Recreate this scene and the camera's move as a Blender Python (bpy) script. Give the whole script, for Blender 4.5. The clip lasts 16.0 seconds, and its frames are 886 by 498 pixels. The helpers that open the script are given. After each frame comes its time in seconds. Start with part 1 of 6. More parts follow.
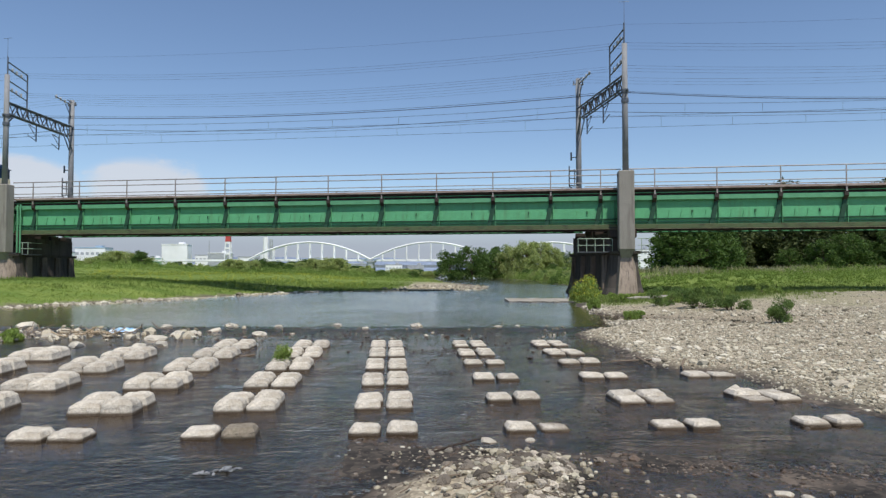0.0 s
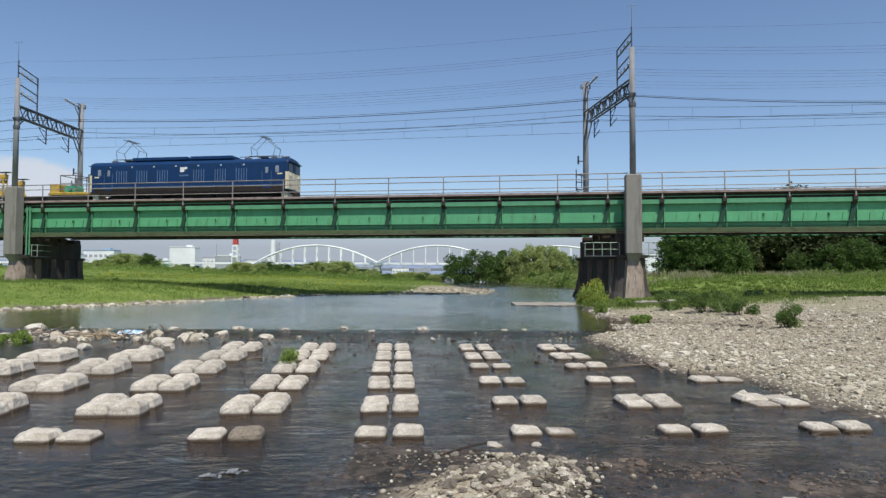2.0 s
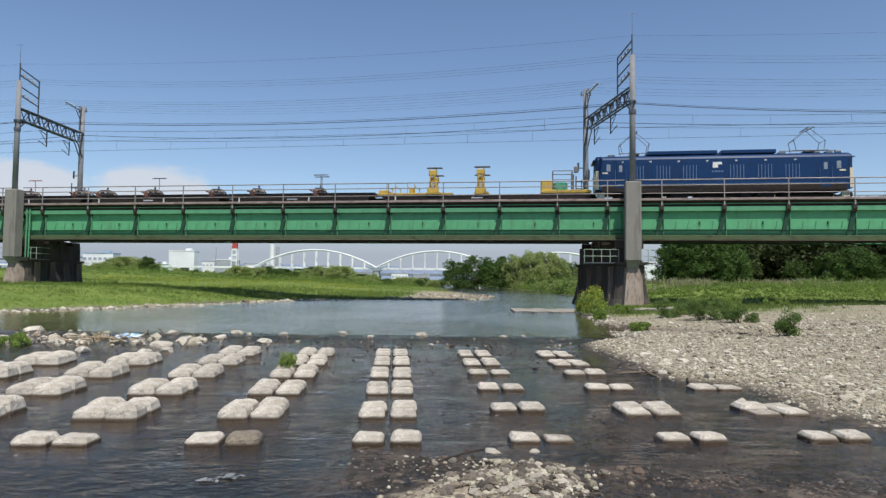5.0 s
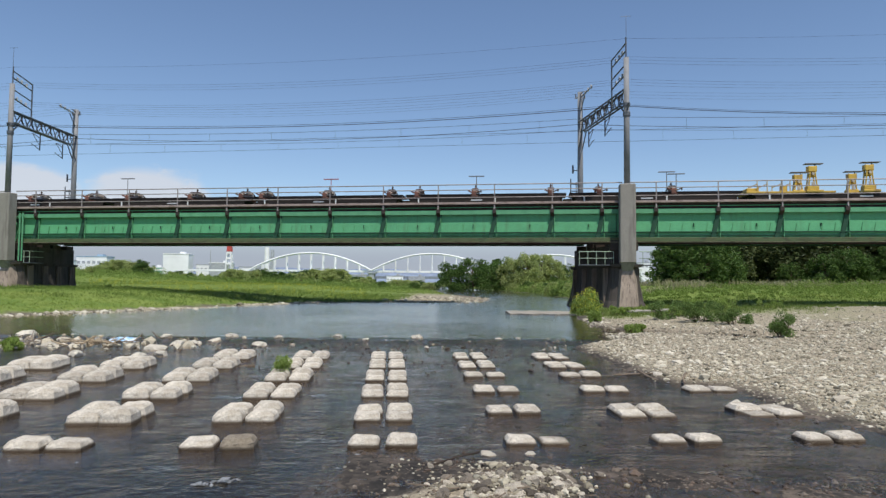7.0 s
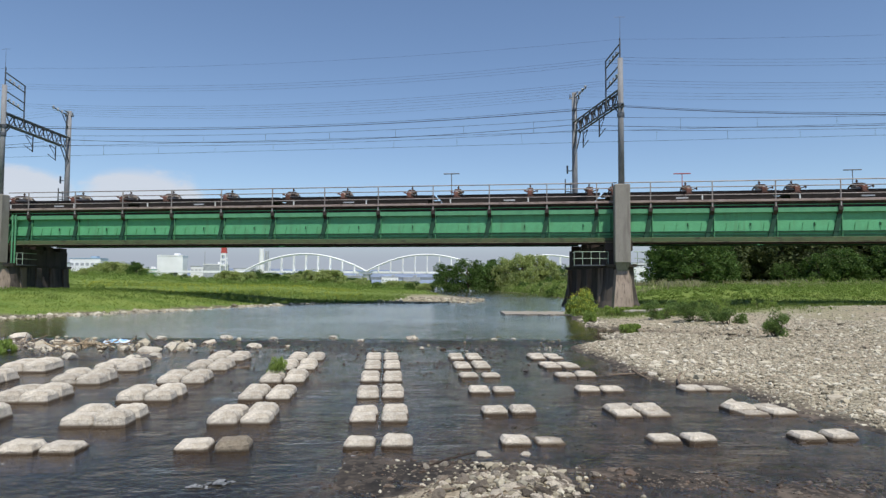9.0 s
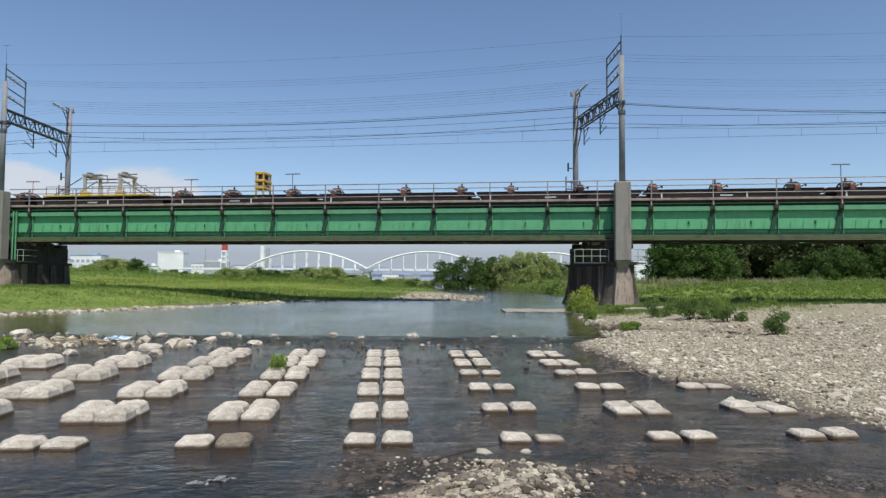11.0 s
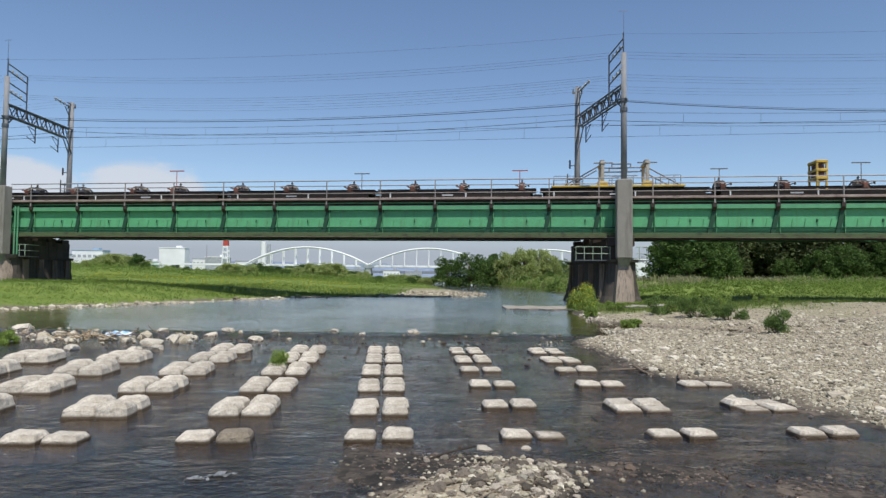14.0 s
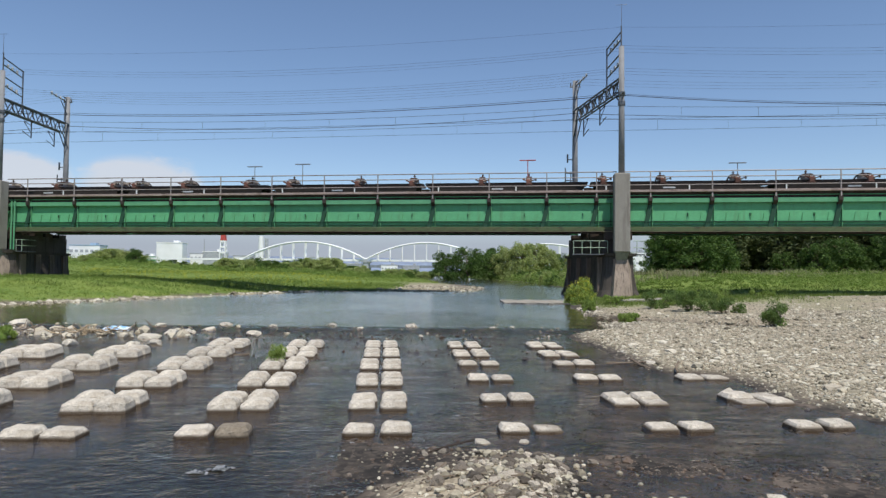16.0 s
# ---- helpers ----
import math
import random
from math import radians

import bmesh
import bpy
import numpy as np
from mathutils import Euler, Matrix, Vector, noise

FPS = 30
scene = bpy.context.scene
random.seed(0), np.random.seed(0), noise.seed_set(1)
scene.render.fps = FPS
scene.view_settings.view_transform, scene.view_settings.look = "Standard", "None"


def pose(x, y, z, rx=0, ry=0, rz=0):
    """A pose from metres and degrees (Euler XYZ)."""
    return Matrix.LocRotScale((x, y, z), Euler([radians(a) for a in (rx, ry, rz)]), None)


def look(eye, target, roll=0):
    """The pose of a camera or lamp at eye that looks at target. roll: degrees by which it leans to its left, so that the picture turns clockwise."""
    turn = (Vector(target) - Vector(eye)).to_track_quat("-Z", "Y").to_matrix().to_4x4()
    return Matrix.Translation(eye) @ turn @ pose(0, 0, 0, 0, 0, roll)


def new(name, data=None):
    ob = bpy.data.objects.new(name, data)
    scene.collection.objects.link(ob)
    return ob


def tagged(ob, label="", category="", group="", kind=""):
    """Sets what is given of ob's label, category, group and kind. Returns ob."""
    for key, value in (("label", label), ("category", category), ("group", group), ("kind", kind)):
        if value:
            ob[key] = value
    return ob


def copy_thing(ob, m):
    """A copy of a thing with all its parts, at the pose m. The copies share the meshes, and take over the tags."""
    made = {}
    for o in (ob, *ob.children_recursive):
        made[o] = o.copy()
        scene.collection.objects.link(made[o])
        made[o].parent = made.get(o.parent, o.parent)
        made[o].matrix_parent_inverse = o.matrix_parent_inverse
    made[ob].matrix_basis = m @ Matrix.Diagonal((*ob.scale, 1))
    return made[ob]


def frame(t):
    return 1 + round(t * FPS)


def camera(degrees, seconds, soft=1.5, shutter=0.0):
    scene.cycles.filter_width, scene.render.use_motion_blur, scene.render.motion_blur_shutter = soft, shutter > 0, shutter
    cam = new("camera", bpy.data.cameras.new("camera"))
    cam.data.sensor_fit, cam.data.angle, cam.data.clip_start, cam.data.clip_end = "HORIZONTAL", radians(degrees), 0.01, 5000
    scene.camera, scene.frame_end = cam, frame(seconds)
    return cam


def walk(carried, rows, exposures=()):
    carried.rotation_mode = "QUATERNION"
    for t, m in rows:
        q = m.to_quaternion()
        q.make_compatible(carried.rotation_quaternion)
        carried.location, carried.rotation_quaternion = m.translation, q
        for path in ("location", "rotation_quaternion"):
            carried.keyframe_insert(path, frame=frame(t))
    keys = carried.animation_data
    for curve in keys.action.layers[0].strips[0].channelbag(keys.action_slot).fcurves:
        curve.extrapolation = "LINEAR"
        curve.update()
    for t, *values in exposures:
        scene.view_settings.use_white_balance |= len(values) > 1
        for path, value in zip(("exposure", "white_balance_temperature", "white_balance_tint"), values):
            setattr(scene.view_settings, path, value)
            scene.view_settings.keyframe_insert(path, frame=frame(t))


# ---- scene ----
DEG = 68.57
cam = camera(DEG, 16.0, soft=1.4)
# the hand that holds the camera only sways: one standpoint, small turns
SWAY = [
    (0, 91.942, -0.000, -0.000),
    (0.5, 92.079, -0.014, 0.141),
    (1, 92.180, -0.024, 0.279),
    (1.5, 92.227, -0.170, 0.456),
    (2, 92.245, -0.202, 0.576),
    (2.5, 92.276, -0.183, 0.643),
    (3, 92.333, -0.208, 0.718),
    (3.5, 92.424, -0.272, 0.778),
    (4, 92.574, -0.595, 0.767),
    (6.5, 92.861, -0.483, 0.204),
    (7, 92.970, -0.476, 0.083),
    (7.5, 93.089, -0.355, -0.154),
    (8, 93.102, -0.381, -0.302),
    (8.5, 93.104, -0.354, -0.335),
    (9, 93.036, -0.268, -0.347),
    (11.5, 92.796, -0.442, -0.307),
    (12, 92.835, -0.507, -0.329),
    (12.5, 92.848, -0.568, -0.325),
    (13, 92.796, -0.767, -0.291),
    (13.5, 92.679, -0.643, -0.242),
    (14, 92.516, -0.644, -0.213),
    (14.5, 92.330, -0.546, -0.273),
    (15, 92.199, -0.499, -0.288),
    (15.5, 92.099, -0.339, -0.321),
    (16, 92.013, -0.532, -0.402),
]
EYE = (0.0, 0.0, 1.75)
walk(cam, [(t, pose(*EYE, rx, ry, rz)) for t, rx, ry, rz in SWAY])

# the railway line: u runs along the bridge, v across it, away from the camera
LINE = pose(0, 46.3, 0, 0, 0, -8.503)
RAIL_Z = 7.5
PIER_U, SPAN = 12.6, 47.3
SKEW = -0.255
TRACK_NEAR, TRACK_FAR = 2.6, 6.4

# ---------------------------------------------------------------- light
to_sun = (LINE.to_3x3() @ Vector((0.5, -1.0, 2.05))).normalized()
sun = new("sun", bpy.data.lights.new("sun", "SUN"))
sun.data.energy, sun.data.angle, sun.data.color = 5.0, radians(0.5), (1.0, 0.94, 0.84)
sun.matrix_world = look(tuple(to_sun * 100), (0, 0, 0))
scene.view_settings.exposure = -0.10

world = bpy.data.worlds.new("sky")
scene.world = world
world.use_nodes = True
wt = world.node_tree
wt.nodes.clear()
sky = wt.nodes.new("ShaderNodeTexSky")
sky.sky_type, sky.sun_disc = "NISHITA", False
sky.sun_elevation = math.asin(to_sun.z)
sky.sun_rotation = math.atan2(to_sun.x, to_sun.y)
sky.altitude, sky.air_density, sky.dust_density, sky.ozone_density = 50, 1.0, 0.25, 2.2
wco = wt.nodes.new("ShaderNodeTexCoord")


def wnode(kind, **kw):
    n = wt.nodes.new(kind)
    for k, v in kw.items():
        n.inputs[k].default_value = v
    return n


def wmath(op, a, b):
    n = wt.nodes.new("ShaderNodeMath")
    n.operation = op
    n.use_clamp = True
    for i, s in enumerate((a, b)):
        if isinstance(s, (int, float)):
            n.inputs[i].default_value = s
        else:
            wt.links.new(s, n.inputs[i])
    return n.outputs[0]


# low white cumulus over the horizon, thin veil above
wmap = wnode("ShaderNodeMapping", Scale=(1.0, 1.0, 2.2))
wt.links.new(wco.outputs["Generated"], wmap.inputs["Vector"])
wnoise = wnode("ShaderNodeTexNoise", Scale=9.0, Detail=8.0, Roughness=0.6)
wt.links.new(wmap.outputs[0], wnoise.inputs["Vector"])
wsep = wt.nodes.new("ShaderNodeSeparateXYZ")
wt.links.new(wco.outputs["Generated"], wsep.inputs[0])


def lobe(azimuth, elevation, size):
    d = wt.nodes.new("ShaderNodeVectorMath")
    d.operation = "DISTANCE"
    a, e = radians(azimuth), radians(elevation)
    d.inputs[1].default_value = (math.sin(a) * math.cos(e), math.cos(a) * math.cos(e), math.sin(e) * 2.0)
    st = wnode("ShaderNodeMapping", Scale=(1.0, 1.0, 2.0))
    wt.links.new(wco.outputs["Generated"], st.inputs["Vector"])
    wt.links.new(st.outputs[0], d.inputs[0])
    r = wnode("ShaderNodeMapRange", **{"From Min": 0.0, "From Max": size, "To Min": 0.95, "To Max": 0.0})
    wt.links.new(d.outputs["Value"], r.inputs["Value"])
    return r.outputs[0]


band = wnode("ShaderNodeMapRange", **{"From Min": 0.07, "From Max": 0.17, "To Min": 0.30, "To Max": 0.0})
wt.links.new(wsep.outputs["Z"], band.inputs["Value"])
amount = band.outputs[0]
for az, el, size in ((-33.0, 6.6, 0.13), (-24.8, 6.8, 0.15)):
    amount = wmath("MAXIMUM", amount, lobe(az, el, size))
cover = wmath("ADD", wmath("SUBTRACT", wnoise.outputs["Fac"], 0.5), amount)
wramp = wnode("ShaderNodeMapRange", **{"From Min": 0.40, "From Max": 0.64})
wramp.interpolation_type = "SMOOTHSTEP"
wt.links.new(cover, wramp.inputs["Value"])
wfac = wmath("MULTIPLY", wramp.outputs[0], 0.8)
wmix = wt.nodes.new("ShaderNodeMix")
wmix.data_type = "RGBA"
wt.links.new(wfac, wmix.inputs["Factor"])
tint = wt.nodes.new("ShaderNodeMix")
tint.data_type, tint.blend_type = "RGBA", "MULTIPLY"
tint.inputs["Factor"].default_value = 1.0
wt.links.new(sky.outputs[0], tint.inputs["A"])
tint.inputs["B"].default_value = SKY_TINT = (1.0, 1.02, 1.075, 1)
haze = wnode("ShaderNodeMapRange", **{"From Min": 0.03, "From Max": 0.115, "To Min": 0.92, "To Max": 0.0})
haze.interpolation_type = "SMOOTHSTEP"
wt.links.new(wsep.outputs["Z"], haze.inputs["Value"])
hmix = wt.nodes.new("ShaderNodeMix")
hmix.data_type = "RGBA"
wt.links.new(haze.outputs[0], hmix.inputs["Factor"])
wt.links.new(tint.outputs["Result"], hmix.inputs["A"])
hmix.inputs["B"].default_value = (3.1, 3.5, 4.3, 1)
wt.links.new(hmix.outputs["Result"], wmix.inputs["A"])
wmix.inputs["B"].default_value = (5.7, 5.9, 6.4, 1)
wbg = wnode("ShaderNodeBackground", Strength=0.126)
wt.links.new(wmix.outputs["Result"], wbg.inputs["Color"])
wout = wt.nodes.new("ShaderNodeOutputWorld")
wt.links.new(wbg.outputs[0], wout.inputs["Surface"])


# ---------------------------------------------------------------- materials
def material(name, base, second=None, rough=0.7, metal=0.0, scale=3.0, fine=40.0, bump=0.3, spread=0.5, vary=0.0, spec=0.2, stain=None, stain_scale=(0.6, 0.6, 0.08)):
    """Two-scale mottled surface in object space; vary: how far alike pieces differ from one another; stain: streaks of that colour."""
    m = bpy.data.materials.new(name)
    m.use_nodes = True
    nt = m.node_tree
    b = nt.nodes["Principled BSDF"]
    b.inputs["Roughness"].default_value = rough
    b.inputs["Metallic"].default_value = metal
    b.inputs["Specular IOR Level"].default_value = spec
    co = nt.nodes.new("ShaderNodeTexCoord")

    def tex(s, detail=5.0, vec=None):
        n = nt.nodes.new("ShaderNodeTexNoise")
        n.inputs["Scale"].default_value, n.inputs["Detail"].default_value, n.inputs["Roughness"].default_value = s, detail, 0.6
        nt.links.new(vec or co.outputs["Object"], n.inputs["Vector"])
        return n.outputs["Fac"]

    def mix(fac, a, c):
        n = nt.nodes.new("ShaderNodeMix")
        n.data_type = "RGBA"
        nt.links.new(fac, n.inputs["Factor"])
        for key, s in (("A", a), ("B", c)):
            if isinstance(s, tuple):
                n.inputs[key].default_value = (*s, 1)
            else:
                nt.links.new(s, n.inputs[key])
        return n.outputs["Result"]

    def span(s, lo, hi, to_lo=0.0, to_hi=1.0):
        n = nt.nodes.new("ShaderNodeMapRange")
        for k, v in (("From Min", lo), ("From Max", hi), ("To Min", to_lo), ("To Max", to_hi)):
            n.inputs[k].default_value = v
        nt.links.new(s, n.inputs["Value"])
        return n.outputs[0]

    second = second or tuple(c * 0.72 for c in base)
    big, small = tex(scale), tex(fine, 3.0)
    col = mix(span(big, 0.5 - spread / 2, 0.5 + spread / 2), base, second)
    dark = nt.nodes.new("ShaderNodeMix")
    dark.data_type, dark.blend_type = "RGBA", "MULTIPLY"
    dark.inputs["Factor"].default_value = 1.0
    nt.links.new(col, dark.inputs["A"])
    grey = nt.nodes.new("ShaderNodeCombineColor")
    g = span(small, 0.3, 0.7, 0.78, 1.18)
    for i in range(3):
        nt.links.new(g, grey.inputs[i])
    nt.links.new(grey.outputs[0], dark.inputs["B"])
    col = dark.outputs["Result"]
    if stain:
        st = nt.nodes.new("ShaderNodeMapping")
        st.inputs["Scale"].default_value = stain_scale
        nt.links.new(co.outputs["Object"], st.inputs["Vector"])
        col = mix(span(tex(4.0, 4.0, st.outputs[0]), 0.52, 0.72, 0.0, 0.85), col, stain)
    if vary:
        info = nt.nodes.new("ShaderNodeObjectInfo")
        hue = nt.nodes.new("ShaderNodeHueSaturation")
        nt.links.new(span(info.outputs["Random"], 0, 1, 1 - vary, 1 + vary), hue.inputs["Value"])
        nt.links.new(col, hue.inputs["Color"])
        col = hue.outputs[0]
    nt.links.new(col, b.inputs["Base Color"])
    if bump:
        bn = nt.nodes.new("ShaderNodeBump")
        bn.inputs["Strength"].default_value, bn.inputs["Distance"].default_value = bump, 0.02
        nt.links.new(small, bn.inputs["Height"])
        nt.links.new(bn.outputs[0], b.inputs["Normal"])
    return m


def island_material(name, colours, rough=0.85, bump=0.4, fine=30.0, through_light=0.0):
    """Colour picked anew for every loose piece of a joined mesh."""
    m = bpy.data.materials.new(name)
    m.use_nodes = True
    nt = m.node_tree
    b = nt.nodes["Principled BSDF"]
    b.inputs["Roughness"].default_value = rough
    b.inputs["Specular IOR Level"].default_value = 0.3
    geo = nt.nodes.new("ShaderNodeNewGeometry")
    ramp = nt.nodes.new("ShaderNodeValToRGB")
    ramp.color_ramp.elements[0].color = (*colours[0], 1)
    ramp.color_ramp.elements[1].color = (*colours[-1], 1)
    for i, c in enumerate(colours[1:-1]):
        e = ramp.color_ramp.elements.new((i + 1) / (len(colours) - 1))
        e.color = (*c, 1)
    nt.links.new(geo.outputs["Random Per Island"], ramp.inputs[0])
    co = nt.nodes.new("ShaderNodeTexCoord")
    n = nt.nodes.new("ShaderNodeTexNoise")
    n.inputs["Scale"].default_value = fine
    nt.links.new(co.outputs["Object"], n.inputs["Vector"])
    mul = nt.nodes.new("ShaderNodeMix")
    mul.data_type, mul.blend_type = "RGBA", "MULTIPLY"
    mul.inputs["Factor"].default_value = 0.5
    nt.links.new(ramp.outputs[0], mul.inputs["A"])
    nt.links.new(n.outputs["Fac"], mul.inputs["B"])
    nt.links.new(mul.outputs["Result"], b.inputs["Base Color"])
    if bump:
        bn = nt.nodes.new("ShaderNodeBump")
        bn.inputs["Strength"].default_value, bn.inputs["Distance"].default_value = bump, 0.01
        nt.links.new(n.outputs["Fac"], bn.inputs["Height"])
        nt.links.new(bn.outputs[0], b.inputs["Normal"])
    if through_light:
        tr = nt.nodes.new("ShaderNodeBsdfTranslucent")
        nt.links.new(mul.outputs["Result"], tr.inputs["Color"])
        ms = nt.nodes.new("ShaderNodeMixShader")
        ms.inputs[0].default_value = through_light
        nt.links.new(b.outputs[0], ms.inputs[1])
        nt.links.new(tr.outputs[0], ms.inputs[2])
        nt.links.new(ms.outputs[0], nt.nodes["Material Output"].inputs["Surface"])
    return m


GREEN = material("girder_green", (0.12, 0.395, 0.20), (0.097, 0.32, 0.162), 0.55, 0, 0.8, 25, 0.15, 0.6, spec=0.2, stain=(0.10, 0.24, 0.12))
# far darker copy of the girder green, shade put into the colour
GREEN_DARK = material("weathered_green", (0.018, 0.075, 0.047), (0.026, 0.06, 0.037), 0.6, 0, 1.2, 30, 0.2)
RUST = material("rusty_steel", (0.040, 0.025, 0.021), (0.026, 0.02, 0.018), 0.8, 0, 1.5, 40, 0.3, stain=(0.08, 0.055, 0.045))
RAILING = material("railing_steel", (0.33, 0.31, 0.305), (0.21, 0.18, 0.175), 0.55, 0.1, 2.0, 50, 0.15, vary=0.12)
PALE_LIP = material("dusty_steel_lip", (0.36, 0.30, 0.28), (0.22, 0.17, 0.155), 0.7, 0, 1.2, 40, 0.15, stain=(0.12, 0.085, 0.075), stain_scale=(0.5, 1, 1))
DARK_STEEL = material("dark_steel", (0.045, 0.042, 0.04), (0.075, 0.055, 0.045), 0.6, 0.4, 2.5, 40, 0.2)
WIRE = material("wire_copper", (0.05, 0.05, 0.055), None, 0.5, 0.6, 2.0, 30, 0.0)
GALV = material("galvanised_steel", (0.10, 0.11, 0.13), (0.16, 0.17, 0.18), 0.5, 0.5, 2.5, 40, 0.15)
POLE = material("pole_concrete", (0.27, 0.28, 0.295), (0.20, 0.205, 0.215), 0.85, 0, 1.5, 30, 0.25, stain=(0.12, 0.12, 0.12))
CONCRETE = material("pylon_concrete", (0.27, 0.26, 0.235), (0.21, 0.20, 0.18), 0.9, 0, 0.9, 25, 0.35, stain=(0.13, 0.115, 0.10))
# pier wall tone darkened to carry the shade under the deck
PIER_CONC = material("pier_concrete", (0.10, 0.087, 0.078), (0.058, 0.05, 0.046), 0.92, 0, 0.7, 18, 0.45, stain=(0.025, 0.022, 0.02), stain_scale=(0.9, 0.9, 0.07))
APRON = material("pale_apron_concrete", (0.38, 0.355, 0.31), (0.25, 0.23, 0.195), 0.9, 0, 1.6, 25, 0.4, stain=(0.20, 0.18, 0.14), stain_scale=(0.5, 1.2, 1))
# nose and buttress copies made paler, sunlight put into their colour
NOSE = material("nose_concrete", (0.36, 0.295, 0.245), (0.22, 0.175, 0.145), 0.92, 0, 0.8, 20, 0.4, stain=(0.06, 0.05, 0.043), stain_scale=(2.2, 2.2, 0.08))
BUTTRESS = material("buttress_concrete", (0.21, 0.165, 0.14), (0.13, 0.105, 0.09), 0.92, 0, 0.8, 20, 0.4, stain=(0.04, 0.03, 0.027), stain_scale=(2.0, 2.0, 0.08))
RAIL_GREEN = material("pale_green_handrail", (0.33, 0.43, 0.34), (0.24, 0.30, 0.24), 0.55, 0.1, 2.0, 50, 0.15)
SLEEPER = material("sleeper_wood", (0.10, 0.075, 0.06), (0.06, 0.05, 0.04), 0.9, 0, 4, 40, 0.4, vary=0.25)
RAILSTEEL = material("rail_steel", (0.075, 0.05, 0.042), (0.045, 0.034, 0.03), 0.55, 0.4, 4, 40, 0.2)
LOADED_STEEL = material("loaded_rail_steel", (0.030, 0.023, 0.022), (0.018, 0.016, 0.016), 0.6, 0.3, 4, 40, 0.2)
BLUE = material("locomotive_blue", (0.009, 0.043, 0.135), (0.010, 0.036, 0.105), 0.4, 0, 1.2, 20, 0.05, 0.8, stain=(0.014, 0.03, 0.068), stain_scale=(1.5, 1.5, 0.1))
CREAM = material("locomotive_cream", (0.74, 0.67, 0.48), (0.62, 0.55, 0.39), 0.45, 0, 2.5, 30, 0.05)
WHITE = material("white_paint", (0.78, 0.79, 0.78), (0.66, 0.67, 0.67), 0.5, 0, 0.5, 10, 0.05)
GLASS = material("dark_window_glass", (0.012, 0.016, 0.02), None, 0.08, 0, 2, 10, 0.0, spec=0.5)
# pale base colour paints the sky's reflection on the cab glass
PALE_GLASS = material("sky_bright_window_glass", (0.30, 0.34, 0.38), (0.16, 0.19, 0.22), 0.06, 0, 2, 10, 0.0, spec=0.5)
LOUVRE = material("louvre_grey_blue", (0.13, 0.21, 0.36), (0.07, 0.125, 0.24), 0.5, 0, 4, 30, 0.1)
UNDER = material("underframe_grime", (0.022, 0.019, 0.018), (0.04, 0.032, 0.028), 0.85, 0, 3, 30, 0.3)
YELLOW = material("machine_yellow", (0.60, 0.41, 0.075), (0.46, 0.31, 0.08), 0.5, 0, 2.5, 30, 0.1, stain=(0.22, 0.15, 0.08))
MACHINE_GREEN = material("machine_green", (0.08, 0.36, 0.22), None, 0.5, 0, 3, 30, 0.1)
SADDLE = material("saddle_red_brown", (0.19, 0.085, 0.065), (0.10, 0.055, 0.045), 0.75, 0, 3, 30, 0.3, 0.3, vary=0.35)
SADDLE_DARK = material("saddle_dark_iron", (0.05, 0.038, 0.034), (0.085, 0.055, 0.045), 0.7, 0.2, 4, 30, 0.3)
SADDLE_PAD = material("saddle_dusty_steel", (0.52, 0.44, 0.38), (0.34, 0.26, 0.21), 0.8, 0, 4, 30, 0.3, vary=0.25)
T_GREY = material("marker_grey", (0.20, 0.20, 0.21), None, 0.6, 0.2, 4, 30, 0.1)
T_RED = material("marker_red", (0.45, 0.10, 0.09), None, 0.6, 0.1, 4, 30, 0.1)
INSULATOR = material("insulator_porcelain", (0.55, 0.56, 0.58), None, 0.25, 0, 5, 20, 0.0)
BLOCK = material("block_concrete", (0.555, 0.515, 0.445), (0.41, 0.37, 0.31), 0.92, 0, 4.5, 34, 1.0, 0.5, vary=0.14, stain=(0.28, 0.24, 0.18), stain_scale=(1.4, 1.4, 1.1))
BLOCK_DARK = material("algae_brown_concrete", (0.27, 0.235, 0.18), (0.18, 0.15, 0.115), 0.85, 0, 5, 34, 1.2, 0.5)
def wet_foot(m, level, colour):
    """Dark algae on everything under the water line."""
    nt = m.node_tree
    b = nt.nodes["Principled BSDF"]
    dry = b.inputs["Base Color"].links[0].from_socket
    geo = nt.nodes.new("ShaderNodeNewGeometry")
    sep = nt.nodes.new("ShaderNodeSeparateXYZ")
    nt.links.new(geo.outputs["Position"], sep.inputs[0])
    r = nt.nodes.new("ShaderNodeMapRange")
    r.inputs["From Min"].default_value, r.inputs["From Max"].default_value = level, level + 0.032
    nt.links.new(sep.outputs["Z"], r.inputs["Value"])
    mx = nt.nodes.new("ShaderNodeMix")
    mx.data_type = "RGBA"
    nt.links.new(r.outputs[0], mx.inputs["Factor"])
    mx.inputs["A"].default_value = (*colour, 1)
    nt.links.new(dry, mx.inputs["B"])
    nt.links.new(mx.outputs["Result"], b.inputs["Base Color"])


wet_foot(BLOCK, -0.103, (0.085, 0.066, 0.048))
wet_foot(BLOCK_DARK, -0.115, (0.07, 0.057, 0.042))
STONE = island_material("river_stones", [(0.13, 0.115, 0.085), (0.38, 0.34, 0.25), (0.54, 0.495, 0.38), (0.74, 0.69, 0.56), (0.21, 0.185, 0.135), (0.48, 0.43, 0.32), (0.31, 0.295, 0.24)], 0.9, 0.5, 24)
PALE_STONE = island_material("pale_cobbles", [(0.46, 0.41, 0.31), (0.66, 0.60, 0.47), (0.56, 0.50, 0.39), (0.78, 0.72, 0.60), (0.34, 0.29, 0.22)], 0.9, 0.5, 24)
